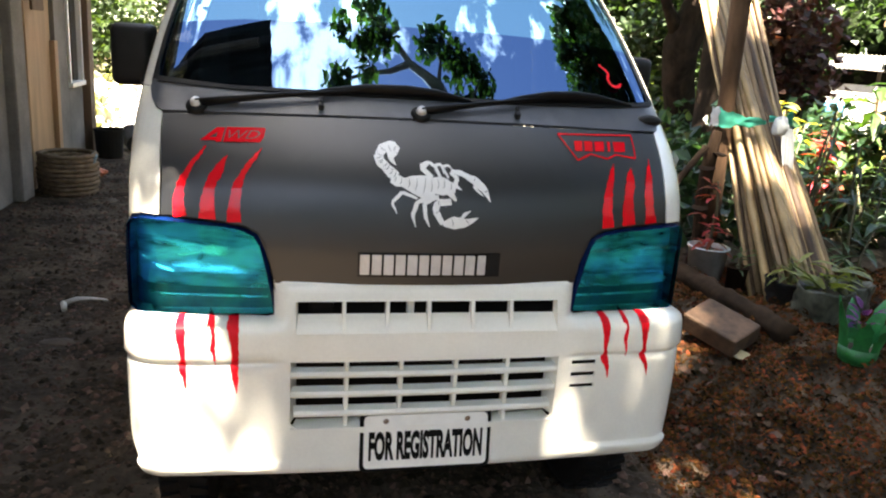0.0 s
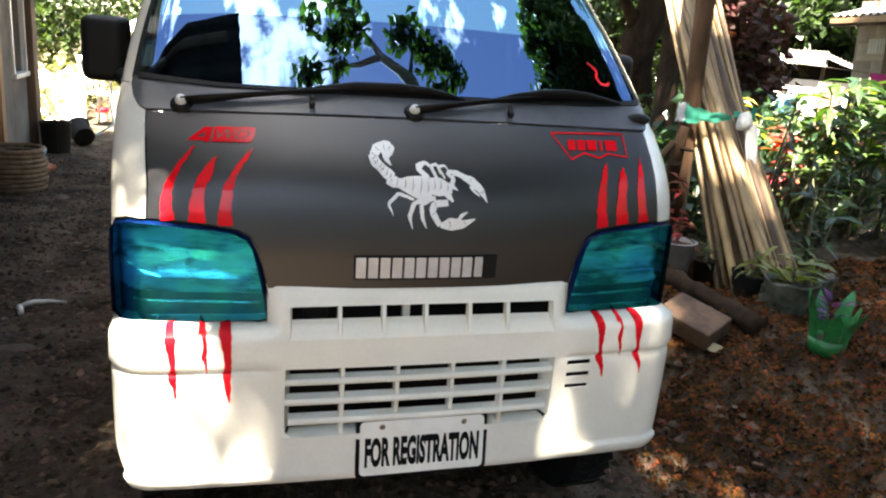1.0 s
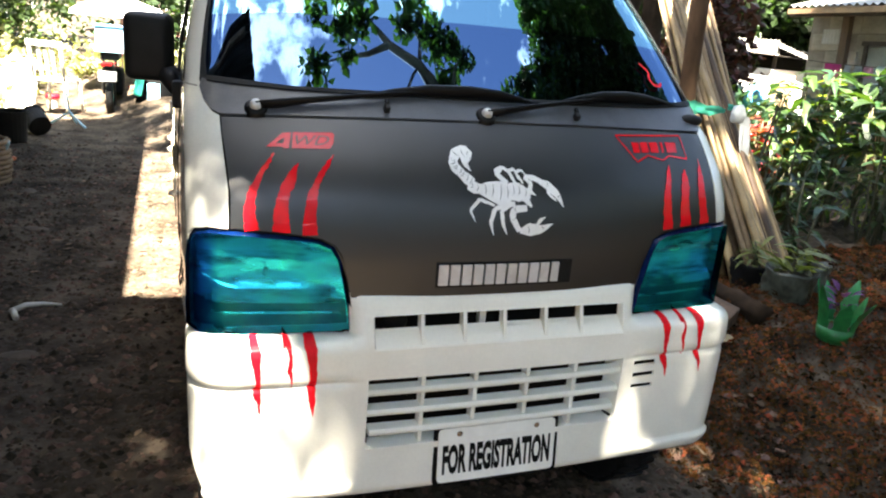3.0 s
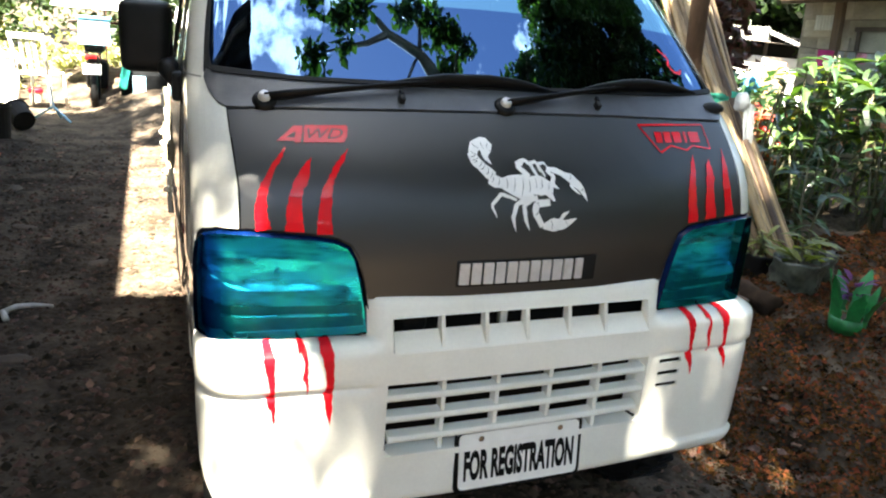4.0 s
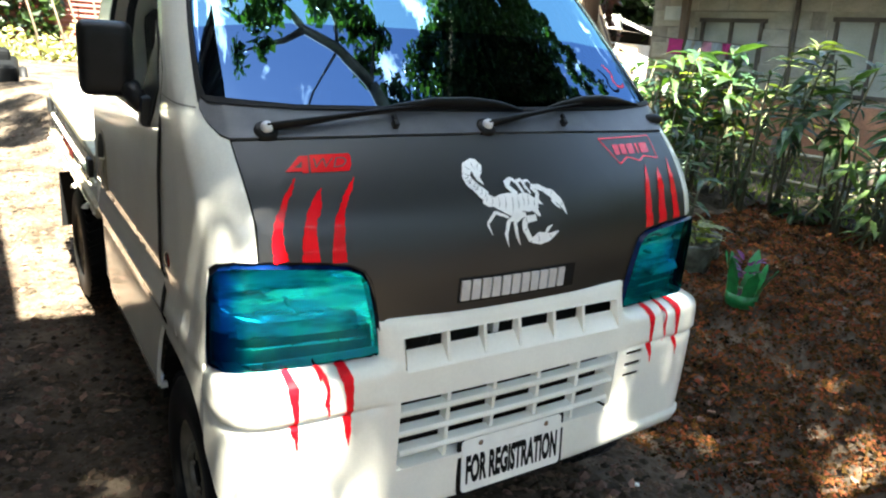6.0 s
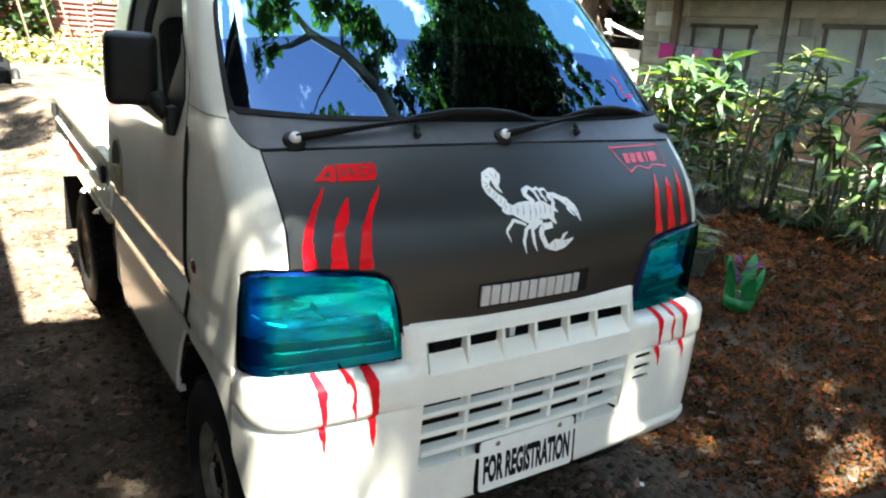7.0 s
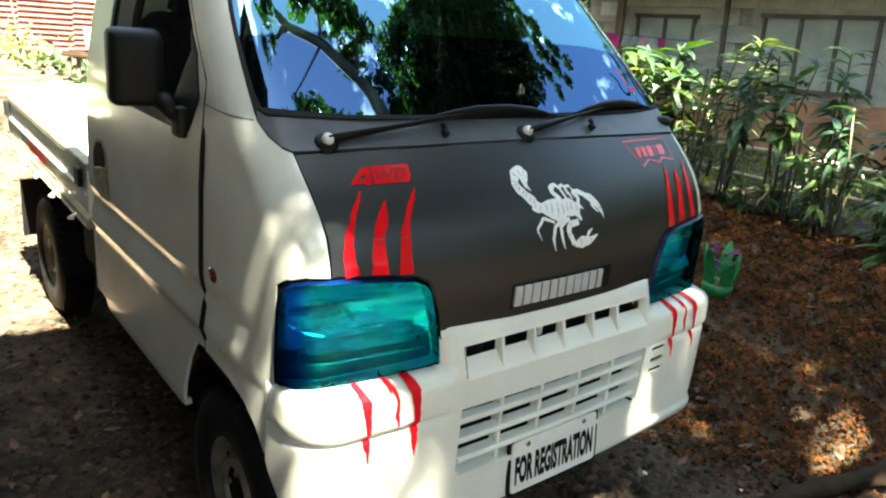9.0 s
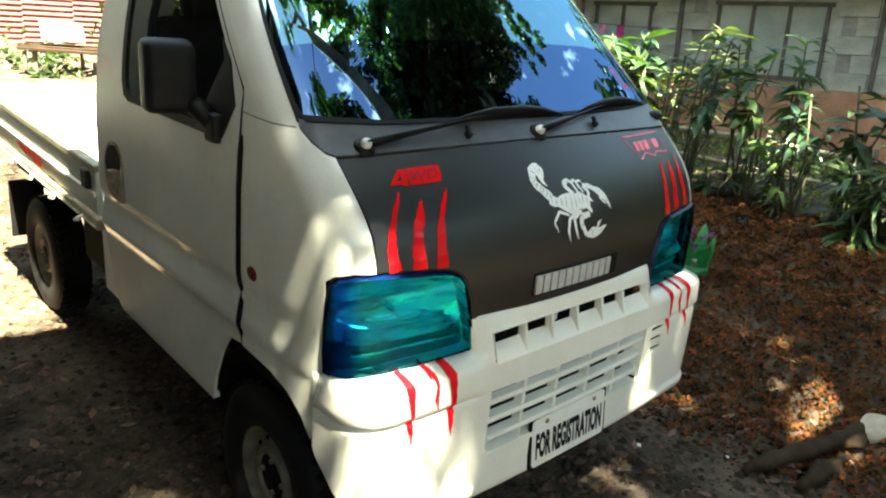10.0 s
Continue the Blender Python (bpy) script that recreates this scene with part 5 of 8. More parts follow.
# mulch on the bed: husks and chips, too many to count
rnd = random.Random(5)
MULCH = mat("brown_husk_mulch", (0.084, 0.040, 0.0095), 0.95, var=0.8, scale=9, island=0.95, dark=(0.009, 0.005, 0.0016))
dull(MULCH)
vs, fs = [], []
for _ in range(190000):
    x, y = rnd.uniform(0.95, 4.0), rnd.uniform(-1.1, 2.0)
    if rnd.random() > smooth01((x + 0.2 * y - 0.85) / 0.55):
        continue
    s = rnd.choice((0.003, 0.004, 0.005, 0.007, 0.009, 0.014)) * rnd.uniform(0.6, 1.3)
    heap = max(0.0, noise.noise(Vector((x * 8, y * 8, 2.0)))) + 0.6 * max(0.0, noise.noise(Vector((x * 21, y * 21, 7.0))))
    c = Vector((x, y, ground_z(x, y) + s * 0.22 + 0.045 * heap))
    a = rnd.uniform(0, 6.28)
    d, e = Vector((math.cos(a), math.sin(a), rnd.uniform(-0.5, 0.5))), Vector((-math.sin(a), math.cos(a), rnd.uniform(-0.5, 0.5))) * rnd.uniform(0.3, 0.8)
    u = Vector((0, 0, rnd.uniform(0.3, 1.0)))
    k = len(vs)
    vs.extend((c - d * s, c + e * s, c + d * s, c - e * s, c + u * s))
    fs.extend(((k, k + 1, k + 4), (k + 1, k + 2, k + 4), (k + 2, k + 3, k + 4), (k + 3, k, k + 4)))
mul = mesh("mulch", vs, fs, MULCH)
tagged(mul, "brown husk and bark mulch strewn over the bed", "mulch", kind="stuff")
# pebbles and crumbs on the yard
vs, fs = [], []
CRUMB = mat("earth_crumbs", (0.070, 0.048, 0.031), 0.7, var=0.4, scale=30, island=0.7)
dull(CRUMB)
for _ in range(34000):
    x, y = rnd.uniform(-2.4, 1.5), rnd.uniform(-1.2, 1) + rnd.random() ** 2 * 6.5
    s = 0.005 + 0.022 * rnd.random() ** 3
    c = Vector((x, y, ground_z(x, y)))
    k = len(vs)
    a = rnd.uniform(0, 6.28)
    for q in range(5):
        b = a + 1.2566 * q
        vs.append(c + Vector((math.cos(b), math.sin(b), 0)) * s * rnd.uniform(0.7, 1.3))
    vs.append(c + Vector((0, 0, s * rnd.uniform(0.4, 0.9))))
    fs.extend((k + q, k + (q + 1) % 5, k + 5) for q in range(5))
tagged(mesh("pebbles", vs, fs, CRUMB), "small pebbles and earth crumbs on the yard", "pebbles", kind="stuff")
# fallen leaves
vs, fs = [], []
DRY = mat("dry_leaf", (0.12, 0.075, 0.04), 0.85, var=0.4, scale=20, island=0.6)
for _ in range(1100):
    x, y = rnd.uniform(-2.3, 3.5), rnd.uniform(-1.1, 7)
    c = Vector((x, y, ground_z(x, y) + 0.008))
    a = rnd.uniform(0, 6.28)
    s = rnd.uniform(0.015, 0.042)
    d, e = Vector((math.cos(a), math.sin(a), rnd.uniform(-0.2, 0.2))) * s, Vector((-math.sin(a), math.cos(a), rnd.uniform(0, 0.3))) * s * 0.4
    k = len(vs)
    vs.extend((c - d, c + e, c + d, c - e))
    fs.extend(((k, k + 1, k + 2), (k, k + 2, k + 3)))
tagged(mesh("fallen_leaves", vs, fs, DRY), "dry brown leaves fallen on the earth", "leaves", kind="stuff")

# ---- trees over the yard ----
rnd = random.Random(11)
near_clumps = [((0.04, 0.78, 4.5), 0.20), ((0.13, 0.60, 4.4), 0.20), ((-0.02, 0.54, 4.35), 0.16), ((0.78, 0.54, 4.45), 0.20), ((0.64, 0.64, 4.5), 0.16), ((0.0, 0.38, 4.3), 0.12), ((1.06, 0.40, 4.4), 0.16),
               ((0.92, 0.50, 4.4), 0.18), ((-0.24, 0.33, 4.45), 0.18), ((-0.22, 0.66, 4.5), 0.14), ((0.56, 0.60, 4.6), 0.16), ((0.88, 0.24, 4.35), 0.18), ((-0.14, -0.16, 4.3), 0.14), ((0.10, -0.22, 4.35), 0.14), ((0.46, -0.14, 4.3), 0.18), ((0.72, -0.20, 4.3), 0.16), ((1.28, -0.10, 4.3), 0.22), ((1.12, 0.08, 4.3), 0.14)]
shade_clumps = []
# openings in the leaves, by the spot of yard that the sun reaches through them
GAPS = [(0.81, 0.83, 0.86, 1.18), (-0.66, -0.36, 0.16, 0.26), (-0.57, -0.43, 0.26, 0.36), (-0.68, -0.66, 0.28, 0.34), (0.45, 0.52, 0.20, 0.26), (-0.60, -0.45, 0.50, 0.54), (-0.62, -0.58, 0.66, 0.74),
        (1.10, 1.12, 0.52, 0.55), (1.18, 1.20, 0.38, 0.42), (1.30, 1.31, 0.12, 0.13), (1.36, 1.37, 0.03, 0.04), (1.42, 1.43, -0.08, -0.07), (1.50, 1.58, -0.34, -0.27), (1.75, 1.76, 0.45, 0.46), (1.88, 1.90, 0.18, 0.20),
        (2.35, 2.40, -0.60, -0.55), (3.0, 3.06, 0.10, 0.15), (1.95, 2.0, 0.85, 0.9), (2.5, 2.54, -0.1, -0.06), (3.6, 3.65, 0.9, 0.96)]
for _ in range(860):
    tx, ty, z, r = rnd.uniform(-3.0, 4.1), rnd.uniform(-4.0, 1.08), rnd.uniform(3.9, 5.2), rnd.uniform(0.18, 0.34)
    if (ty < -1.2 and (tx < 0.35 or ty < -3.1)) or any(math.hypot(max(a - tx, 0, tx - b), max(c - ty, 0, ty - d)) < r * 0.62 for a, b, c, d in GAPS):
        continue
    shade_clumps.append(((tx - 0.10 * z, ty - 0.45 * z, z), r))
for x0, x1, y0, y1, n in ((-0.28, 0.42, 0.08, 0.46, 34), (-1.5, -0.82, -0.3, 0.6, 44), (0.62, 3.4, -1.3, 1.2, 280), (-0.56, 0.66, 0.42, 1.02, 100), (0.94, 1.25, 1.22, 1.62, 26)):
    # thick masses of leaves between the openings
    for _ in range(n):
        tx, ty, z, r = rnd.uniform(x0, x1), rnd.uniform(y0, y1), rnd.uniform(4.2, 5.4), rnd.uniform(0.12, 0.22)
        if not any(math.hypot(max(a - tx, 0, tx - b), max(c - ty, 0, ty - d)) < r * 0.62 for a, b, c, d in GAPS):
            shade_clumps.append(((tx - 0.10 * z, ty - 0.45 * z, z), r))
for x0, x1, y0, y1, n in ((-0.70, -0.34, 0.13, 0.40, 34), (-0.72, -0.48, 0.56, 1.0, 50), (0.44, 0.58, 0.16, 0.34, 15), (1.06, 1.48, -0.12, 0.58, 44), (1.64, 2.02, 0.04, 0.58, 110)):
    # thin sprigs that break up the sun in the openings
    for _ in range(n):
        tx, ty, z = rnd.uniform(x0, x1), rnd.uniform(y0, y1), rnd.uniform(4.2, 5.6)
        shade_clumps.append(((tx - 0.10 * z, ty - 0.45 * z, z), rnd.uniform(0.035, 0.06)))
# unseen outer clumps, added to cut the skylight from that side
for _ in range(30):
    shade_clumps.append(((rnd.uniform(4.6, 8.0), rnd.uniform(-6.5, -1.5), rnd.uniform(4.2, 6.0)), rnd.uniform(0.4, 0.6)))
tree("leaning_tree", "leaning shade tree with clustered dark leaves over the yard",
     [(2.75, -2.6, 0.0), (2.45, -2.1, 1.2), (1.95, -1.4, 2.6), (1.45, -0.65, 3.6), (1.12, -0.22, 4.02), (0.86, 0.12, 4.2)], [0.16, 0.14, 0.12, 0.09, 0.06, 0.05],
     [([(0.86, 0.12, 4.2), (0.62, 0.34, 4.3), (0.38, 0.46, 4.4), (0.30, 0.56, 4.5), (0.15, 0.70, 4.6)], 0.05), ([(0.38, 0.46, 4.4), (0.20, 0.40, 4.4), (0.02, 0.38, 4.4), (-0.14, 0.36, 4.42)], 0.028),
      ([(0.62, 0.34, 4.3), (0.66, 0.5, 4.4), (0.62, 0.62, 4.55)], 0.022), ([(0.86, 0.12, 4.2), (0.95, 0.35, 4.3), (1.06, 0.45, 4.4)], 0.02), ([(0.62, 0.34, 4.3), (0.40, 0.1, 4.3), (0.12, -0.18, 4.35)], 0.012),
      ([(1.95, -1.4, 2.6), (0.9, -1.9, 3.6), (-0.2, -2.3, 4.2), (-1.4, -2.6, 4.5)], 0.08), ([(1.45, -0.65, 3.6), (2.2, -1.2, 4.2), (3.2, -1.8, 4.6)], 0.06), ([(0.9, -1.9, 3.6), (0.2, -3.1, 4.3), (-0.8, -4.2, 4.6)], 0.05), ([(2.45, -2.1, 1.2), (3.0, -3.2, 3.2), (2.6, -4.4, 4.4)], 0.08)],
     [(c, r * 0.86) for c, r in near_clumps] + [(c, r * 0.5) for c, r in near_clumps] + shade_clumps, 0.085, 330, GREEN_TREE, BARK_PALE, 3)

rough = [((2.75 + rnd.uniform(-0.7, 0.7), 2.9 + rnd.uniform(-0.6, 0.6), rnd.uniform(4.0, 5.2)), rnd.uniform(0.22, 0.36)) for _ in range(26)]
tree("garden_tree", "slim dark-barked tree beside the bamboo bundle", [(2.02, 2.09, 0.28), (2.025, 2.10, 0.9), (2.03, 2.11, 1.3), (2.04, 2.15, 1.8), (2.10, 2.20, 2.4), (2.4, 2.4, 3.3), (2.6, 2.7, 4.3)], [0.070, 0.058, 0.055, 0.053, 0.050, 0.040, 0.03],
     [([(2.10, 2.20, 2.4), (2.2, 2.6, 3.3), (2.2, 3.0, 4.3)], 0.035), ([(2.4, 2.4, 3.3), (2.9, 2.6, 4.0), (3.3, 2.8, 4.7)], 0.03), ([(2.6, 2.7, 4.3), (2.7, 3.0, 4.8)], 0.025)],
     rough, 0.085, 300, GREEN_DARK, BARK, 4)
# a tall tree that overhangs the bed and is mirrored in the windshield
dense = []
for _ in range(150):
    a, r = rnd.uniform(0, 6.28), math.sqrt(rnd.random())
    dense.append(((5.05 + 1.45 * r * math.cos(a), 0.15 + 0.95 * r * math.sin(a) + 0.25 * r * math.cos(a), rnd.uniform(7.5, 8.6)), rnd.uniform(0.28, 0.50)))
for _ in range(46):
    # its crown reaches over the bed
    dense.append(((rnd.uniform(0.7, 4.0), rnd.uniform(-2.5, -0.75), rnd.uniform(7.6, 8.8)), rnd.uniform(0.26, 0.44)))
for _ in range(70):
    dense.append(((rnd.uniform(4.2, 7.2), rnd.uniform(-4.2, -0.4), rnd.uniform(7.2, 8.6)), rnd.uniform(0.3, 0.5)))
for _ in range(66):
    x = rnd.uniform(4.0, 6.3)
    dense.append(((x, rnd.uniform(0.8, 2.5), rnd.uniform(7.6, 8.5)), rnd.uniform(0.22, 0.42)))
for _ in range(12):
    dense.append(((rnd.uniform(3.45, 4.0), rnd.uniform(1.2, 2.2), rnd.uniform(7.8, 8.2)), rnd.uniform(0.10, 0.18)))
hang = [[(4.4, 1.5, 8.2), (3.9, 1.7, 8.1), (3.5, 1.8, 8.0)], [(6.2, 1.5, 8.3), (6.8, 1.6, 8.1), (7.5, 1.3, 7.9), (8.3, 0.9, 7.6)], [(6.2, 1.3, 8.2), (6.9, 1.2, 8.0), (7.6, 0.8, 7.8), (8.2, 0.5, 7.6)], [(6.0, 1.0, 8.2), (6.9, 0.7, 8.0), (7.9, 0.2, 7.7)]]
for path in hang:
    for p, q in zip(path, path[1:]):
        for k in range(5):
            c = Vector(p).lerp(Vector(q), k / 5)
            dense.append(((c.x, c.y + rnd.uniform(-0.1, 0.1), c.z - rnd.uniform(0.0, 0.2)), rnd.uniform(0.10, 0.17)))
tree("tall_tree", "tall dense tree overhanging the garden bed", [(6.6, -2.6, 0.3), (6.4, -2.4, 2.5), (6.0, -1.6, 5.0), (5.5, -0.7, 7.0), (5.2, 0.0, 8.0)], [0.22, 0.19, 0.15, 0.11, 0.07],
     [([(5.5, -0.7, 7.0), (4.6, -0.3, 7.6), (3.8, 0.1, 8.0)], 0.06), ([(5.2, 0.0, 8.0), (5.8, 0.7, 8.2), (6.2, 1.4, 8.3)], 0.05)] + [(p, 0.03) for p in hang],
     dense, 0.11, 420, GREEN_TREE, BARK_PALE, 14)
# unseen crown added to the south to dim the hood's mirrored sky
wide = [((rnd.uniform(-5, 9), rnd.uniform(-10.4, -8.4), rnd.uniform(3.4, 4.9)), rnd.uniform(0.5, 0.85)) for _ in range(90)] + [((rnd.uniform(-4, 8), rnd.uniform(-8.4, -7.0), rnd.uniform(3.7, 4.9)), rnd.uniform(0.4, 0.7)) for _ in range(70)]
tree("unseen_yard_tree", "broad tree added out of view to block the southern sky", [(4.6, -9.0, 0.2), (4.4, -8.9, 2.0), (3.8, -8.9, 3.2), (2.6, -9.0, 4.2)], [0.22, 0.2, 0.16, 0.1],
     [([(3.8, -8.9, 3.2), (5.4, -8.8, 4.0), (7.4, -9.0, 4.4)], 0.1), ([(2.6, -9.0, 4.2), (0.4, -9.2, 4.4), (-2.6, -9.2, 4.5)], 0.09), ([(4.4, -8.9, 2.0), (4.6, -9.2, 3.6), (3.8, -9.6, 4.6)], 0.09)],
     wide, 0.19, 60, GREEN_DARK, BARK, 15)

# unseen tree, added so that its crown shades the lane
tree("unseen_lane_tree", "tree added out of view to shade the lane", [(-3.9, 4.4, 0.0), (-3.8, 4.5, 2.4), (-3.4, 4.7, 3.9), (-2.6, 5.0, 4.7)], [0.15, 0.13, 0.10, 0.06],
     [([(-2.6, 5.0, 4.7), (-1.8, 5.2, 5.0), (-1.2, 5.4, 5.1)], 0.05), ([(-3.4, 4.7, 3.9), (-2.6, 5.9, 4.6), (-1.6, 6.3, 5.0)], 0.05)],
     [((rnd.uniform(-2.3, -1.0), rnd.uniform(4.25, 6.4), rnd.uniform(4.6, 5.4)), rnd.uniform(0.16, 0.32)) for _ in range(34)], 0.09, 300, GREEN_DARK, BARK, 16)

# mossy trunks farther back
back1 = [((3.3 + rnd.uniform(-1.6, 1.6), 6.0 + rnd.uniform(-1, 1.4), rnd.uniform(2.6, 4.6)), rnd.uniform(0.35, 0.6)) for _ in range(42)]
tree("mossy_tree", "old tree with lichen-spotted leaning trunk", [(3.75, 5.3, 0.3), (3.55, 5.2, 0.8), (3.36, 5.1, 1.3), (3.28, 5.0, 1.6), (3.42, 5.0, 2.0), (3.7, 5.2, 2.8), (3.9, 5.6, 3.6)], [0.18, 0.15, 0.15, 0.17, 0.15, 0.13, 0.09],
     [([(3.28, 5.0, 1.6), (3.05, 5.0, 2.0), (2.8, 5.1, 2.8)], 0.08), ([(3.42, 5.0, 2.0), (3.8, 4.9, 2.15), (4.2, 4.9, 2.6)], 0.07)], back1, 0.13, 150, GREEN_MID, BARK_OLD, 5)
tree("dark_trunk_tree", "slender dark trunk tree in the garden shade", [(3.02, 3.9, 0.32), (3.05, 4.0, 1.0), (3.02, 4.0, 1.8), (2.9, 4.0, 3.0)], [0.11, 0.095, 0.09, 0.06],
     [([(3.02, 4.0, 1.8), (3.3, 4.1, 2.6), (3.6, 4.2, 3.2)], 0.03)], [((3.0 + rnd.uniform(-0.9, 0.9), 4.2 + rnd.uniform(-0.8, 0.8), rnd.uniform(2.5, 3.8)), rnd.uniform(0.25, 0.45)) for _ in range(22)], 0.11, 150, GREEN_DARK, BARK_OLD, 6)


def thicket(name, label, boxes, n, size, material, seed, segs=False):
    """A mass of leaves inside boxes ((x0, x1), (y0, y1), (z0, z1)), gathered in uneven clumps."""
    r = random.Random(seed)
    vs, fs = [], []
    for bx, by, bz in boxes:
        for _ in range(n):
            c = Vector((r.uniform(*bx), r.uniform(*by), bz[0] + (bz[1] - bz[0]) * r.random() ** 0.8))
            clump(vs, fs, c, r.uniform(0.2, 0.5) * (size / 0.12) ** 0.5, 34, size, r, 0.9)
    ob = mesh(name, vs, fs, material)
    return tagged(ob, label, "foliage", kind="stuff")


thicket("sunny_shrubs", "yellow-green shrubs behind the yard, sun glare in their leaf colour", [((-7, -2.2), (10.2, 12.5), (0.05, 0.75)), ((-2.2, 1.0), (11.2, 12.2), (0.05, 0.5)), ((-5, -2.6), (8.6, 10), (0.0, 0.6))], 90, 0.12, SUN_LEAF, 21)
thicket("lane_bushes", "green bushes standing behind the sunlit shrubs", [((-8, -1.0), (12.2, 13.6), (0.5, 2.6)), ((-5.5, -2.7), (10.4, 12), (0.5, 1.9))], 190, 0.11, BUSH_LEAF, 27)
COPPER_LEAF = leaf_mat("copper_red_leaf", (0.060, 0.022, 0.016), island=0.6, trans=0.2)
thicket("copper_bush", "dark copper-leaved shrub behind the bamboo", [((4.2, 4.7), (4.7, 5.3), (1.1, 1.95))], 46, 0.11, COPPER_LEAF, 41)
thicket("garden_backdrop_trees", "dense dark trees beyond the far shed", [((5.5, 13.0), (12.2, 14.0), (0.8, 5.5)), ((8.8, 12.5), (7.5, 12.0), (0.8, 4.8))], 420, 0.22, GREEN_DARK, 42)
# fence bushes and distant trees take a darker leaf that paints in their shade
thicket("fence_bushes", "shaded dark bushes hanging over the rusty fence", [((-1.2, 0.25), (12.1, 12.5), (0.6, 1.9)), ((0.2, 4.5), (12.9, 13.8), (1.1, 2.4))], 34, 0.15, GREEN_DARK, 28)
thicket("distant_trees", "tall dense trees closing the view, shade put into their leaf colour", [((-9, 0), (14, 19), (1.0, 7)), ((0, 9), (14.5, 19), (1.2, 7)), ((4.5, 9), (8.5, 12), (0.5, 5)), ((2.8, 6.6), (10.2, 11.6), (0.3, 3.4))], 760, 0.165, GREEN_DARK, 22)
# the next four masses are added round the yard to hold back skylight
thicket("added_shade_trees", "dark wood added around the yard to limit skylight", [((-14, -8), (5, 14), (0.5, 7)), ((10, 16), (-4, 12), (1, 7)), ((-18, -13), (-9, 2), (0.3, 3))], 230, 0.34, GREEN_DARK, 23)
thicket("unseen_south_wood", "dense dark wood added out of view to block low southern sky", [((-12, 14), (-14, -10.5), (0.3, 6.0))], 330, 0.36, GREEN_DARK, 35)
thicket("unseen_east_wood", "dense dark wood added out of view to block low eastern sky", [((8.5, 12.5), (-12, -1.5), (0.3, 5.5))], 420, 0.34, GREEN_DARK, 36)
thicket("unseen_side_crowns", "leafy crowns added out of view to cut skylight on the flank", [((-7.5, -4.2), (-2.5, 5.5), (2.7, 6.0))], 170, 0.24, GREEN_DARK, 31)
thicket("bench_weeds", "low green weeds round the bench", [((0.5, 2.2), (9.3, 10.4), (0.05, 0.5)), ((0.9, 2.4), (8.55, 8.75), (0.02, 0.22))], 13, 0.11, BUSH_LEAF, 33)
thicket("garden_undergrowth", "shaded leafy undergrowth behind the bamboo", [((2.6, 4.4), (3.0, 4.6), (0.3, 0.95)), ((3.6, 5.6), (3.4, 5.6), (0.3, 1.1)), ((1.6, 2.6), (2.4, 3.6), (0.25, 0.75))], 46, 0.11, GREEN_BLUE, 24)
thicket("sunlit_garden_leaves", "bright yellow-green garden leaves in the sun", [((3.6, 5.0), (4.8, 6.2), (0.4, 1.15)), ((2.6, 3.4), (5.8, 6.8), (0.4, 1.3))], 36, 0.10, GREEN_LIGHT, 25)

# ---- house beside the yard, left of the truck's lane ----
CONCRETE = mat("rough_grey_plaster", (0.20, 0.19, 0.175), 0.92, var=0.35, scale=3, bump=0.006, bscale=45)
PLY = mat("bare_plywood", (0.40, 0.26, 0.15), 0.7, var=0.25, scale=3.5, bump=0.001, bscale=60, stretch=(3, 3, 0.4))
PLY_DARK = mat("stained_timber", (0.15, 0.095, 0.06), 0.75, var=0.4, scale=4, bump=0.002, bscale=50, stretch=(3, 3, 0.4))
ALU = mat("white_window_frame", (0.75, 0.76, 0.75), 0.4, var=0.08)
PANE = glass_mat("dark_window_pane", (0.01, 0.012, 0.012), 0.03)
TIN = mat("weathered_roof_tin", (0.33, 0.32, 0.30), 0.5, 0.55, var=0.35, scale=3, bump=0.001, bscale=40)
DARK_TIN = mat("near_black_tin", (0.010, 0.0095, 0.009), 0.85, 0.0, var=0.4, scale=3)
RUST = mat("rusty_red_tin", (0.22, 0.075, 0.06), 0.85, 0.0, var=0.45, scale=4, bump=0.001, bscale=40)


def corrugated(name, p, along, across, length, width, material, parent=None, label="", wave=0.09, amp=0.014, lap=0.0):
    """A corrugated sheet from corner p; the waves run along the first direction."""
    a, b = Vector(along).normalized(), Vector(across).normalized()
    n = a.cross(b).normalized()
    cols = int(width / wave * 6)
    vs, fs = [], []
    for t in (0.0, -0.0012):
        for i in range(cols + 1):
            w = width * i / cols
            h = amp * math.sin(2 * math.pi * w / wave) + t
            for k in (0.0, 0.5, 1.0):
                vs.append(Vector(p) + a * length * k + b * w + n * h)
    m = 3 * (cols + 1)
    for i in range(cols):
        for k in range(2):
            q = 3 * i + k
            fs.append((q, q + 3, q + 4, q + 1))
            fs.append((m + q, m + q + 1, m + q + 4, m + q + 3))
    return mesh(name, vs, fs, material, parent, label, smooth=True)


WX = -2.42
house = thing("yard_house", (WX, 4.4, 0), "grey plastered house with plywood panel and white window", "house")
H0 = Matrix.Translation((-WX, -4.4, 0))


def hp(name, bm, material, label="", parent=None):
    return part(name, moved(bm, H0), material, parent or house, label)


hp("wall", box((0.14, 0.52, 2.7), (WX - 0.07, 4.24, 1.35), bevel=0.01), CONCRETE, "grey plastered wall")
# wall out of view, added to keep western light off the truck
hp("wall", box((0.12, 6.0, 2.7), (WX - 0.14, 0.97, 1.35), bevel=0.008), CONCRETE, "long grey plastered side wall")
hp("pillar", box((0.20, 0.26, 2.7), (WX - 0.02, 4.62, 1.35), bevel=0.015), CONCRETE, "rough cast concrete pillar")
hp("wall", box((0.12, 0.22, 2.7), (WX - 0.09, 4.88, 1.35), bevel=0.008), CONCRETE)
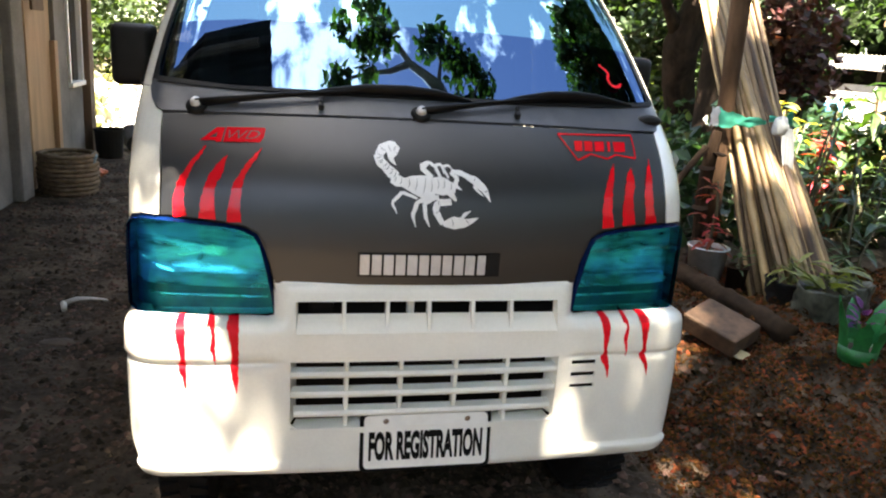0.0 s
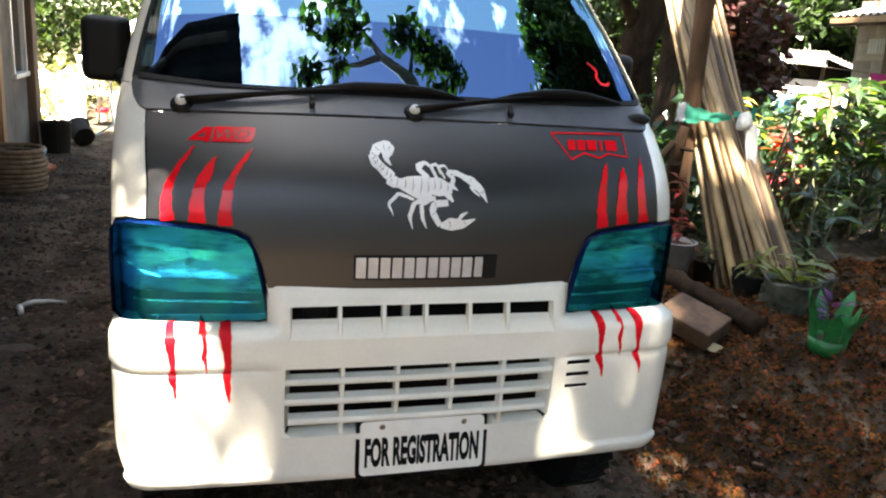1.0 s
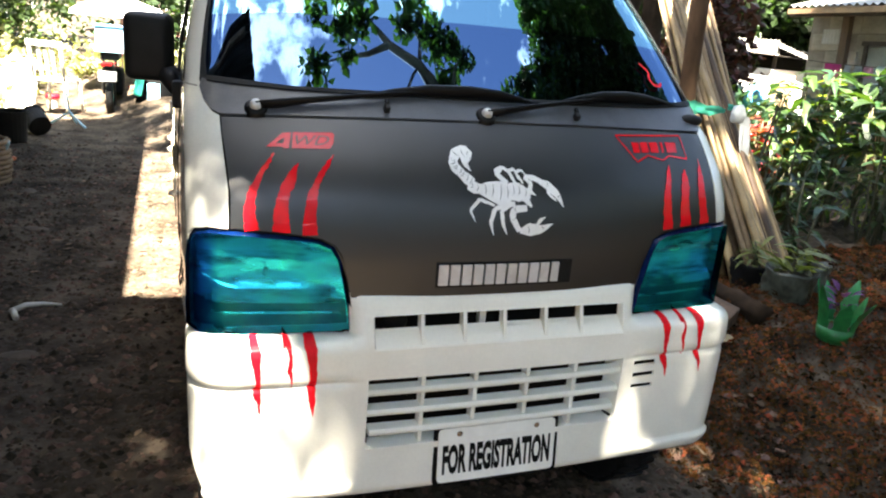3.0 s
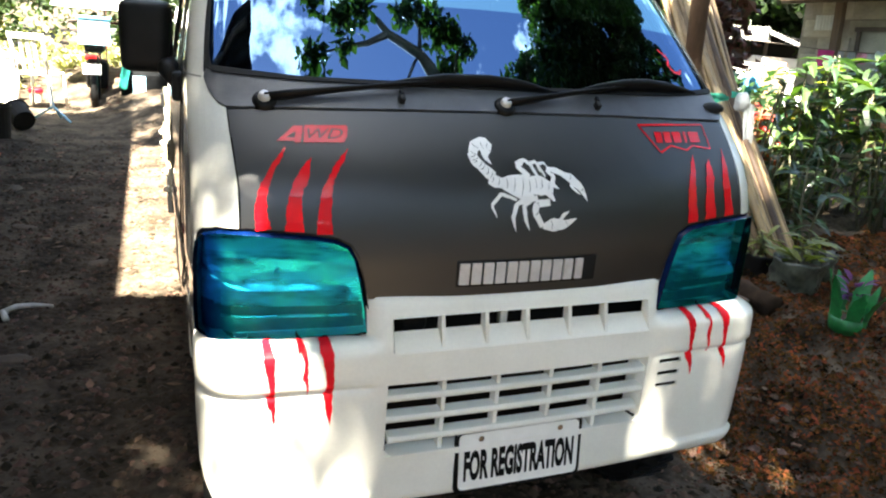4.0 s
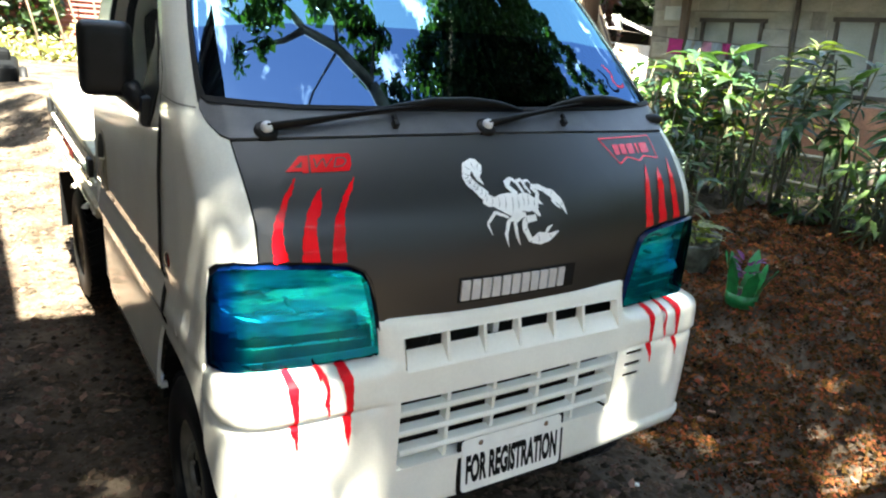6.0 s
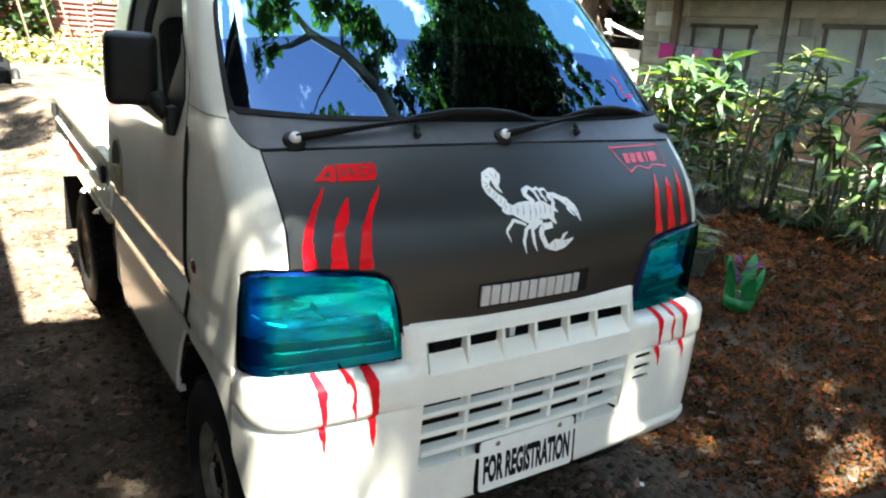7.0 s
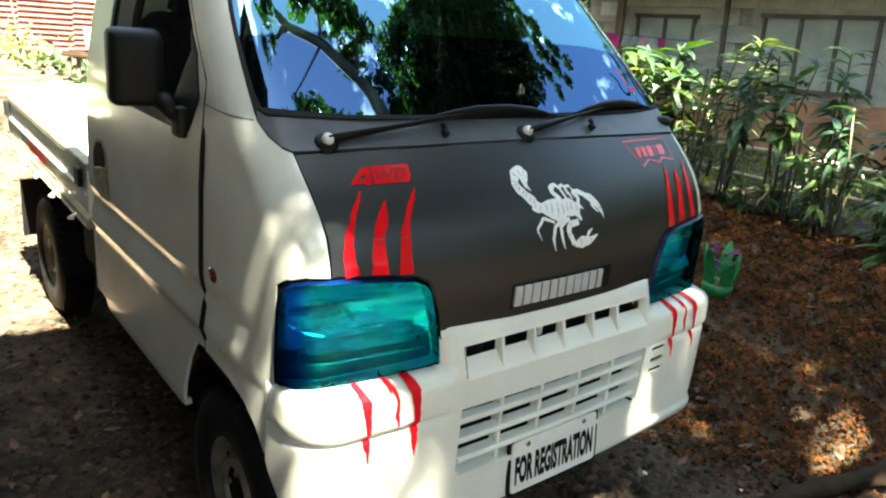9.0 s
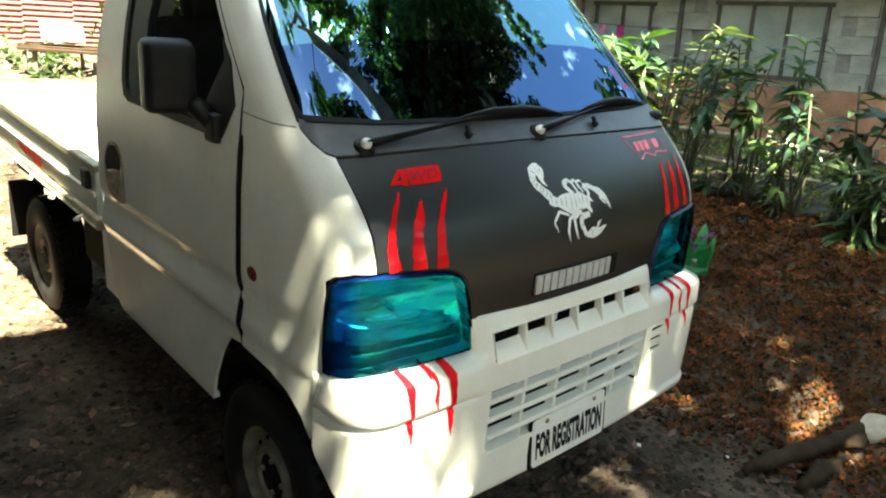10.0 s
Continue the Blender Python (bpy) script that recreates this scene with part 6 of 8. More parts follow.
hp("door_panel", box((0.03, 0.76, 2.15), (WX - 0.05, 5.43, 1.20), bevel=0.004), PLY, "bare plywood door panel")
hp("door_post", box((0.07, 0.07, 2.5), (WX - 0.02, 5.02, 1.25), bevel=0.006), PLY)
hp("door_stile", box((0.05, 0.10, 1.20), (WX - 0.015, 5.82, 0.60), bevel=0.006), PLY)
hp("wall", box((0.12, 0.37, 2.7), (WX - 0.07, 6.05, 1.35), bevel=0.008), CONCRETE)
hp("wall", box((0.12, 0.50, 0.76), (WX - 0.07, 6.48, 0.38), bevel=0.008), CONCRETE)
hp("corner_post", box((0.16, 0.18, 2.7), (WX - 0.02, 6.86, 1.35), bevel=0.01), PLY_DARK, "dark timber corner post")
hp("wall", box((0.12, 0.50, 0.6), (WX - 0.07, 6.48, 2.4), bevel=0.008), CONCRETE)
win = hp("window", box((0.05, 0.045, 1.36), (WX - 0.015, 6.265, 1.44), bevel=0.004), ALU, "narrow white-framed window")
hp("window_frame", box((0.05, 0.045, 1.36), (WX - 0.015, 6.715, 1.44), bevel=0.004), ALU, parent=win)
hp("window_sill", box((0.07, 0.50, 0.045), (WX - 0.008, 6.49, 0.775), bevel=0.004), ALU, parent=win)
hp("window_head", box((0.05, 0.50, 0.045), (WX - 0.015, 6.49, 2.10), bevel=0.004), ALU, parent=win)
hp("pane", box((0.006, 0.42, 1.30), (WX - 0.04, 6.49, 1.44)), PANE, parent=win)
# unseen back wall, sized to hold back light on the flank
hp("wall_back", box((0.12, 6.6, 2.7), (WX - 2.6, 3.8, 1.35)), CONCRETE)
hp("wall_end", box((2.6, 0.12, 2.7), (WX - 1.34, 6.88, 1.35)), CONCRETE)
# roof with its eave, carried on southward to shade the yard
corr = [("roof", (-5.2, -2.2, 3.25), (1, 0, -0.21), 4.02, 9.20)]
for name, p, al, ln, wd in corr:
    ob = corrugated(name, Vector(p) - Vector((WX, 4.4, 0)), al, (0, 1, 0), ln, wd, DARK_TIN, house, "dark corrugated tin roof", amp=0.008)
for y in (-2.1, 0.3, 2.7, 5.1, 6.9):
    hp("rafter", tube([(-5.2, y, 3.20), (-1.25, y, 2.37)], 0.035, 8), PLY_DARK)
hp("fascia", box((0.03, 9.15, 0.14), (-1.245, 2.38, 2.40), bevel=0.004), PLY_DARK)
# raised awning added out of view, shading the truck's flank and darkening the windshield
AW = (-2.35, -0.73, -0.67, 0.70)
corrugated("added_awning_roof", Vector((AW[0], AW[2], 3.85)) - Vector((WX, 4.4, 0)), (AW[1] - AW[0], 0, -0.26), (0, 1, 0), 1.67, AW[3] - AW[2], DARK_TIN, house, "raised dark tin awning, added out of view to shade the flank", amp=0.010)
for y in (-0.55, 0.58):
    hp("awning_rafter", tube([(-2.33, y, 3.80), (-0.78, y, 3.555)], 0.03, 8), PLY_DARK)
    hp("awning_post", tube([(-2.2, y, 2.58), (-2.2, y, 3.79)], 0.035, 8), PLY_DARK)
    hp("awning_post", tube([(-1.42, y, 2.42), (-1.42, y, 3.66)], 0.035, 8), PLY_DARK)
hp("hanging_net", box((0.02, 0.30, 0.10), (WX + 0.05, 5.2, 1.50), bevel=0.004), PLY_DARK)

# things along that wall
WICKER = mat("woven_wicker", (0.17, 0.12, 0.075), 0.85, var=0.4, scale=16, bump=0.002, bscale=70)
bas = thing("wicker_basket", (-2.13, 4.93, 0.0), "round brown woven basket standing by the wall", "basket")
for k in range(9):
    z = 0.02 + 0.038 * k
    r = 0.200 + 0.018 * math.sin(k * 0.42) + (0.012 if k == 8 else 0)
    pts = [((r + 0.008 * (1 if (q + k) % 2 else -1)) * math.cos(2 * math.pi * q / 36), (r + 0.008 * (1 if (q + k) % 2 else -1)) * math.sin(2 * math.pi * q / 36), z) for q in range(37)]
    part("woven_ring", tube(pts, 0.020, 6, ends=False), WICKER, bas, smooth=True)
part("basket_bottom", lathe([(0.0, 0.012), (0.19, 0.012), (0.19, 0.0)], 24), WICKER, bas)
BLUE = mat("blue_plastic", (0.10, 0.32, 0.55), 0.4, var=0.15)
part("rag", box((0.05, 0.05, 0.10), (0.20, -0.02, 0.29), (10, 20, 0), 0.015), mat("pale_blue_rag", (0.22, 0.36, 0.45), 0.9, var=0.3), bas, "pale blue rag hung over the rim")
ORANGE = mat("orange_plastic", (0.42, 0.09, 0.02), 0.5, var=0.3)
bag = thing("orange_bag", (-2.09, 5.70, 0), "crumpled orange plastic bag on the ground", "bag")
bm = bmesh.new()
bmesh.ops.create_icosphere(bm, subdivisions=3, radius=0.085, matrix=Matrix.Diagonal((1.1, 0.8, 0.5, 1)))
for v in bm.verts:
    v.co += v.co.normalized() * 0.03 * noise.noise(v.co * 22)
    v.co.z += 0.035
part("crumpled_film", bm, ORANGE, bag)
TUB = mat("black_tub_plastic", (0.012, 0.011, 0.010), 0.75, var=0.4, scale=6)
TUB.node_tree.nodes["Principled BSDF"].inputs["Specular IOR Level"].default_value = 0.2


def tub(x, y, r, h, label, lean=0.0):
    t = thing("black_tub", label=label, category="tub", group="black tubs by the wall", m=pose(x, y, 0.0, lean, lean * 0.4, 20))
    part("wall", lathe([(0.0, 0.004), (r * 0.86, 0.004), (r * 0.90, 0.02), (r, h - 0.02), (r * 1.05, h - 0.02), (r * 1.05, h), (r * 0.97, h), (r * 0.86, 0.03), (0, 0.03)], 22), TUB, t, smooth=False)
    return t


tub(-2.19, 6.72, 0.145, 0.31, "upright black plastic tub standing by the wall")
ob = thing("tipped_tub", label="black tub tipped over on the ground", category="tub", m=pose(-2.05, 7.26, 0.13, -68, 0, 30))
part("wall", lathe([(0.0, -0.10), (0.11, -0.10), (0.125, 0.10), (0.135, 0.10), (0.135, 0.115), (0.115, 0.112), (0.10, -0.07), (0, -0.07)], 20), TUB, ob)
# white pipe elbow on the earth
PVC = mat("dirty_white_pipe", (0.55, 0.52, 0.46), 0.5, var=0.25, scale=12)
pipe = thing("white_pipe", (-1.46, 2.19, 0.014), "bent piece of dirty white pipe on the earth", "pipe")
part("long_leg", tube([(0, 0, 0), (0.05, 0.055, 0.004), (0.12, 0.07, 0.002), (0.20, 0.055, 0.0)], [0.014, 0.014, 0.011, 0.007], 10), PVC, pipe, smooth=True)
part("short_leg", tube([(0.0, 0.005, 0.0), (0.012, -0.03, 0.0), (0.028, -0.085, 0.0)], [0.015, 0.014, 0.014], 10), PVC, pipe, smooth=True)
STONE = mat("flat_earthy_stone", (0.085, 0.062, 0.045), 0.9, var=0.35, scale=8, bump=0.004, bscale=40)
for k, (x, y, s) in enumerate([(-1.36, 1.72, 0.055), (-1.1, 2.9, 0.05), (-1.75, 4.65, 0.07), (-1.55, 3.6, 0.06)]):
    st = thing("flat_stone", (x, y, ground_z(x, y)), "flat brown stone bedded in the earth", "stone", group="stones bedded in the yard")
    bm = bmesh.new()
    bmesh.ops.create_icosphere(bm, subdivisions=2, radius=s, matrix=pose(0, 0, 0, 0, 0, 50 * k) @ Matrix.Diagonal((1.5, 0.8, 0.28, 1)))
    for v in bm.verts:
        v.co *= 1 + 0.25 * noise.noise(v.co * 14 + Vector((k, 0, 0)))
    part("stone_body", bm, STONE, st)

# ---- house across the garden ----
BLOCK = mat("grey_concrete_block", (0.47, 0.42, 0.34), 0.92, var=0.25, scale=5, bump=0.005, bscale=50)
MORTAR = mat("grey_mortar", (0.34, 0.30, 0.25), 0.95, var=0.3, scale=8)
REDBASE = mat("faded_red_base_paint", (0.50, 0.23, 0.13), 0.9, var=0.4, scale=3, bump=0.004, bscale=40)
FROST = mat("curtained_pane", (0.42, 0.41, 0.34), 0.35, var=0.25, scale=2.5)
TIMBER = mat("grey_brown_timber", (0.12, 0.095, 0.075), 0.8, var=0.4, scale=6, bump=0.002, bscale=60)
ang = math.degrees(math.atan(0.19))
HM = pose(7.5 - 0.19 * (-1.0 - 1.2), -1.0, 0.2, 0, 0, 90 + ang)
# the house leans a little against the slope of the yard
pivot = HM @ Vector((5.2, -0.09, 1.6))
HM = Matrix.Translation(pivot) @ Matrix.Rotation(radians(3.6), 4, Vector((-0.72, -0.69, 0.0))) @ Matrix.Translation(-pivot) @ HM
rh = thing("garden_house", label="grey block house with red base and timber windows", category="house", m=HM)
# local axes: x runs along the wall, away from the road; y points away from the yard; z up
L = 7.0
W = [(3.50, 4.70, 0.84, 1.62), (5.55, 6.30, 0.84, 1.59), (1.3, 2.45, 0.84, 1.62)]
WALL = 7.05
part("red_base", box((WALL, 0.17, 0.95), (WALL / 2, -0.09, 0.245), bevel=0.008), REDBASE, rh, "faded red painted wall base")
part("wall_core", box((WALL, 0.10, 2.3), (WALL / 2, -0.17, 1.05)), MORTAR, rh)
k = 0
block_me = bpy.data.meshes.new("block")
bm = box((0.394, 0.05, 0.194), bevel=0.004, seg=1)
bm.to_mesh(block_me)
bm.free()
block_me.materials.append(BLOCK)
for row in range(9):
    for col in range(19):
        x, z = 0.2 + 0.4 * col - (0.2 if row % 2 else 0), 0.62 + 0.2 * row
        if z < 0.8 or x > WALL - 0.1 or any(a - 0.12 < x < b + 0.12 and c - 0.06 < z < d + 0.06 for a, b, c, d in W):
            continue
        o = new("block", block_me)
        o.parent = rh
        o.location = (x, -0.105, z)
for a, b, c, d in W:
    wo = part("window", box((b - a + 0.10, 0.06, 0.05), ((a + b) / 2, -0.09, c - 0.02), bevel=0.004), TIMBER, rh, "timber window with pale curtained panes")
    part("window_head", box((b - a + 0.10, 0.06, 0.05), ((a + b) / 2, -0.09, d + 0.02), bevel=0.004), TIMBER, wo)
    n = 3 if b - a > 1.0 else 2
    for i in range(n + 1):
        x = a + (b - a) * i / n
        part("stile", box((0.04, 0.06, d - c), (x, -0.088, (c + d) / 2), bevel=0.004), TIMBER, wo)
    for i in range(n):
        x0, x1 = a + (b - a) * i / n, a + (b - a) * (i + 1) / n
        part("pane", box((x1 - x0 - 0.04, 0.008, d - c), ((x0 + x1) / 2, -0.10, (c + d) / 2)), FROST, wo)
    part("infill", box((b - a + 0.30, 0.04, d - c + 0.24), ((a + b) / 2, -0.135, (c + d) / 2)), BLOCK, wo)
for x in (2.95, 5.15):
    part("wall_post", box((0.05, 0.05, 2.2), (x, -0.050, 1.05), bevel=0.008), TIMBER, rh)
part("eave_beam", box((L + 0.2, 0.07, 0.09), (L / 2, 0.26, 1.94), bevel=0.006), TIMBER, rh, "weathered timber eave beam")
part("fascia", box((L + 0.42, 0.022, 0.065), (L / 2 - 0.17, 0.405, 1.955), bevel=0.004), PLY, rh, "bare tan fascia board")
corrugated("end_panel", (6.52, -0.045, 1.60), (0, 0, 1), (1, 0, 0), 0.17, 0.32, BED, rh, "white corrugated panel beside the post", wave=0.04, amp=0.006)
part("end_post", box((0.09, 0.09, 1.95), (6.46, 0.10, 0.98), bevel=0.008), PLY_DARK, rh)
corrugated("roof", (-0.4, 0.42, 2.01), (0, -1, 0.20), (1, 0, 0), 3.6, L + 0.45, TIN, rh, "sunlit corrugated tin roof")
part("end_wall", box((0.12, 3.2, 2.3), (WALL - 0.06, -1.8, 1.05)), BLOCK, rh)

# low sheds beyond the garden
shed = thing("far_shed", label="small open shed with pale walls and bright tin roof", category="shed", m=pose(7.5, 8.15, 0.3, 0, 0, -41))
part("shed_wall", box((1.15, 0.06, 1.04), (0.55, 0, 0.52), bevel=0.006), BED, shed, "pale low wall")
part("wall_panel", box((0.30, 0.03, 0.98), (0.78, -0.05, 0.49), bevel=0.004), PLY, shed, "tan board panel")
# near-black sheet paints the shade in the shed's opening
part("back_wall", box((1.3, 0.06, 1.35), (0.6, 0.75, 0.675)), DARK_TIN, shed, "near-black back wall painted for the shade inside")
for x in (0.0, 0.60, 1.12):
    part("shed_post", tube([(x, 0.0, 0.0), (x, 0.0, 1.26)], 0.028, 8), TIMBER, shed, smooth=True)
corrugated("shed_roof", (-0.08, -0.16, 1.25), (0, 1, 0.24), (1, 0, 0.0), 1.0, 0.72, TIN, shed, "sunlit tin roof", wave=0.06, amp=0.006)
corrugated("shed_roof", (0.62, -0.16, 1.36), (0, 1, 0.10), (1, 0, -0.34), 1.0, 0.66, TIN, shed, "sunlit tin roof sloping to one side", wave=0.06, amp=0.006)
bag = thing("blue_plastic_bag", (4.3, 4.1, ground_z(4.3, 4.1)), "crumpled blue plastic bag tied to a stake", "bag")
part("stake", tube([(0, 0.03, -0.03), (0.01, 0.03, 0.92)], 0.012, 7), TIMBER, bag, smooth=True)
bm = bmesh.new()
bmesh.ops.create_icosphere(bm, subdivisions=3, radius=0.085, matrix=Matrix.Translation((0, -0.04, 0.80)) @ Matrix.Diagonal((1.0, 0.8, 1.15, 1)))
for v in bm.verts:
    v.co += Vector((noise.noise(v.co * 22), noise.noise(v.co * 22 + Vector((5, 0, 0))), noise.noise(v.co * 22 + Vector((0, 5, 0))))) * 0.035
part("bag_body", bm, BLUE, bag, smooth=False)
# rusty sheet fence at the back of the lane
fence = thing("rusty_fence", (-0.6, 12.6, 0), "dark rusty red corrugated sheet fence", "fence")
for k in range(7):
    corrugated("fence_sheet", (0.78 * k, 0.012 * (k % 2), 0.02 + 0.03 * (k % 3)), (1, 0, 0), (0, 0, 1), 0.80, 1.12 + 0.05 * (k % 2), RUST, fence, wave=0.085)
for k in range(8):
    part("fence_post", tube([(0.78 * k, 0.06, 0), (0.78 * k + 0.03, 0.06, 1.2)], 0.03, 8), TIMBER, fence)

# plastered wall out of view, added to close the yard against low light
unseen_yard_wall = mesh("unseen_south_wall", *(lambda b: ([v.co.copy() for v in b.verts], [[v.index for v in f.verts] for f in b.faces]))(box((26.0, 0.18, 2.3), (1.0, -9.6, 1.15), bevel=0.02)), CONCRETE)
tagged(unseen_yard_wall, "grey plastered wall added out of view to block low light", "wall", kind="structure")

# ---- bamboo bundle tied to the tree ----
BAMBOO = mat("dry_tan_bamboo", (0.21, 0.135, 0.064), 0.6, var=0.45, scale=5, bump=0.001, bscale=60, stretch=(2, 2, 0.5))
BAMBOO_PALE = mat("pale_straw_bamboo", (0.33, 0.225, 0.105), 0.5, var=0.35, scale=6, bump=0.001, bscale=60, stretch=(2, 2, 0.5))
BAMBOO_DARK = mat("old_brown_bamboo", (0.075, 0.042, 0.022), 0.7, var=0.5, scale=6, bump=0.001, bscale=60, stretch=(2, 2, 0.5))
pick = random.Random(77)
rnd = random.Random(31)
bundle = thing("bamboo_bundle", (2.25, 1.55, ground_z(2.25, 1.55)), "bundle of long dry tan bamboo poles tied upright to a tree", "bamboo poles")
B0 = Vector((2.25, 1.55, ground_z(2.25, 1.55)))
for k in range(46):
    a, r = rnd.uniform(0, 6.28), math.sqrt(rnd.random())
    fx, fy = 2.25 + 0.25 * r * math.cos(a), 1.52 + 0.20 * r * math.sin(a)
    wx, wy = 2.23 + 0.185 * r * math.cos(a), 2.14 + 0.10 * r * math.sin(a)
    foot, waist = Vector((fx, fy, ground_z(fx, fy) - 0.01)), Vector((wx, wy, 1.16))
    d = waist - foot
    top = foot + d * rnd.uniform(2.6, 3.4) + Vector((rnd.uniform(-0.10, 0.10) + 0.06 + 0.15 * r * math.cos(a), 0, 0))
    r0 = rnd.choice((0.011, 0.013, 0.016, 0.020, 0.024))
    pts, rad = [], []
    for i in range(19):
        t = i / 18
        p = foot.lerp(waist, min(t * 2.9, 1)) if t * 2.9 < 1 else waist.lerp(top, (t * 2.9 - 1) / 1.9)
        pts.append(p - B0)
        rad.append(r0 * (1 - 0.35 * t) * (1.14 if i % 3 == 0 else 1.0))
    part("bamboo_pole", tube(pts, rad, 7), pick.choice((BAMBOO, BAMBOO, BAMBOO_PALE, BAMBOO_PALE, BAMBOO_DARK)), bundle, smooth=True)
CLOTH_G = mat("green_cloth_tie", (0.02, 0.30, 0.20), 0.8, var=0.35, scale=10, bump=0.002, bscale=60)
CLOTH_W = mat("white_cloth_tie", (0.42, 0.45, 0.46), 0.85, var=0.2, scale=8, bump=0.002, bscale=60)
tie = thing("cloth_tie", (2.165, 2.085, 1.165), "green and white cloth strip knotted round the bamboo", "cloth tie")


def band_strip(a0, a1, hw, rx, ry, material, name, dz=0.0, taper=0.0):
    vs, fs, n = [], [], 22
    for i in range(n + 1):
        a = a0 + (a1 - a0) * i / n
        w = hw * (0.94 + 0.06 * math.sin(i * 1.7)) * (1 - taper * i / n if taper > 0 else 1 + taper * (1 - i / n))
        for j in range(5):
            q = j / 4 - 0.5
            k = 1 + 0.03 * math.sin(j * 2.6 + i * 0.4)
            vs.append((0.03 + rx * k * math.cos(a), ry * k * math.sin(a), dz + q * 2 * w + 0.006 * math.sin(j * 1.9 + i * 0.7)))
    for i in range(n):
        for j in range(4):
            fs.append((5 * i + j, 5 * i + j + 1, 5 * i + j + 6, 5 * i + j + 5))
    return mesh(name, vs, fs, material, tie, smooth=True)


band_strip(math.pi * 1.04, math.pi * 1.48, 0.056, 0.235, 0.145, CLOTH_G, "green_band", 0.0, 0.72)
band_strip(math.pi * 0.80, math.pi * 1.08, 0.056, 0.242, 0.150, CLOTH_W, "white_band", 0.006)
band_strip(math.pi * 1.50, math.pi * 2.02, 0.050, 0.232, 0.143, CLOTH_G, "green_band", 0.02, -0.7)
bm = bmesh.new()
bmesh.ops.create_icosphere(bm, subdivisions=3, radius=0.045, matrix=Matrix.Translation((0.085, -0.175, -0.01)) @ Matrix.Diagonal((1.0, 0.8, 1.3, 1)))
for v in bm.verts:
    v.co += Vector((noise.noise(v.co * 30), noise.noise(v.co * 30 + Vector((5, 0, 0))), noise.noise(v.co * 30 + Vector((0, 5, 0))))) * 0.014
part("knot", bm, CLOTH_W, tie, "white knot", smooth=True)
for dx, l in ((0.10, 0.20), (0.135, 0.27)):
    vs, fs = [], []
    for i in range(9):
        t = i / 8
        for s in (-1, 0, 1):
            vs.append((dx + 0.045 * t + s * 0.026 * (0.6 + 0.4 * math.sin(t * 3)), -0.19 - 0.01 * abs(s), -0.02 - l * t))
    for i in range(8):
        for s in range(2):
            fs.append((3 * i + s, 3 * i + s + 1, 3 * i + s + 4, 3 * i + s + 3))
    mesh("loose_end", vs, fs, CLOTH_W, tie, "white loose end", smooth=True)


# ---- leafy plants ----
STEM = mat("green_brown_stem", (0.085, 0.075, 0.04), 0.8, var=0.4, scale=12)


def cane_plant(x, y, height, seed, material, length=0.26, width=0.055, stems=3, label="tall cane plant with long dark green leaves", name="cane_plant", whorl=11, group="cane plants along the fence", side=0.5):
    r = random.Random(seed)
    p = thing(name, (x, y, ground_z(x, y)), label, "plant", group=group)
    vs, fs = [], []
    for s in range(stems):
        h = height * r.uniform(0.62, 1.0)
        top = Vector((r.uniform(-0.16, 0.16), r.uniform(-0.16, 0.16), h))
        mid = Vector((top.x * 0.4 + r.uniform(-0.04, 0.04), top.y * 0.4 + r.uniform(-0.04, 0.04), h * 0.5))
        foot = Vector((r.uniform(-0.06, 0.06), r.uniform(-0.06, 0.06), -0.02))
        part("stem", tube([foot, mid, top], [0.011, 0.009, 0.006], 6), STEM, p, smooth=True)
        for k in range(int(whorl * 1.9)):
            t = 1 - (r.random() ** 1.5) * side * 1.3
            t = max(t, 0.12)
            q = foot.lerp(mid, t * 2) if t < 0.5 else mid.lerp(top, t * 2 - 1)
            a = r.uniform(0, 6.28)
            up_ = r.uniform(0.1, 1.0) if t > 0.85 else r.uniform(-0.25, 0.5)
            blade(vs, fs, q, (math.cos(a), math.sin(a), up_), length * r.uniform(0.6, 1.2), width * r.uniform(0.75, 1.2), r.uniform(0.4, 1.2), r)
    mesh("foliage", vs, fs, material, p)
    return p


FERN = leaf_mat("olive_fern_leaf", (0.06, 0.085, 0.02), trans=0.2)
rnd = random.Random(44)
for i in range(25):
    # low leafy growth
    y = -0.8 + 0.18 * i
    x = 3.92 - 0.13 * (y - 1.0) + rnd.uniform(-0.30, 0.34)
    cane_plant(x, y + rnd.uniform(-0.1, 0.1), rnd.uniform(0.32, 0.60), 100 + i, (GREEN_BLUE, GREEN_DARK, GREEN_MID)[i % 3], rnd.uniform(0.18, 0.26), rnd.uniform(0.032, 0.05), 3, whorl=6, side=0.6)
for i in range(15):
    # tall bare canes with tufts of leaves at their tops
    y = -0.6 + 0.27 * i
    x = 4.05 - 0.10 * (y - 1.0) + rnd.uniform(-0.30, 0.30)
    big = i % 2 == 1
    tall = rnd.uniform(1.0, 1.32) if y > 0.7 else rnd.uniform(0.85, 1.12)
    cane_plant(x, y + rnd.uniform(-0.1, 0.1), tall, 140 + i, (GREEN_BLUE, GREEN_MID, GREEN_DARK)[i % 3], 0.34 if big else rnd.uniform(0.16, 0.26), 0.088 if big else rnd.uniform(0.036, 0.058), 3, whorl=6 if big else 8, side=0.30)
for i in range(11):
    # dense dark growth at the near end of the bed
    cane_plant(3.62 + rnd.uniform(-0.2, 0.35), -1.0 + 0.15 * i, rnd.uniform(0.45, 0.78), 360 + i, (GREEN_DARK, GREEN_BLUE)[i % 2], rnd.uniform(0.18, 0.26), rnd.uniform(0.03, 0.045), 3, whorl=10, side=0.75)
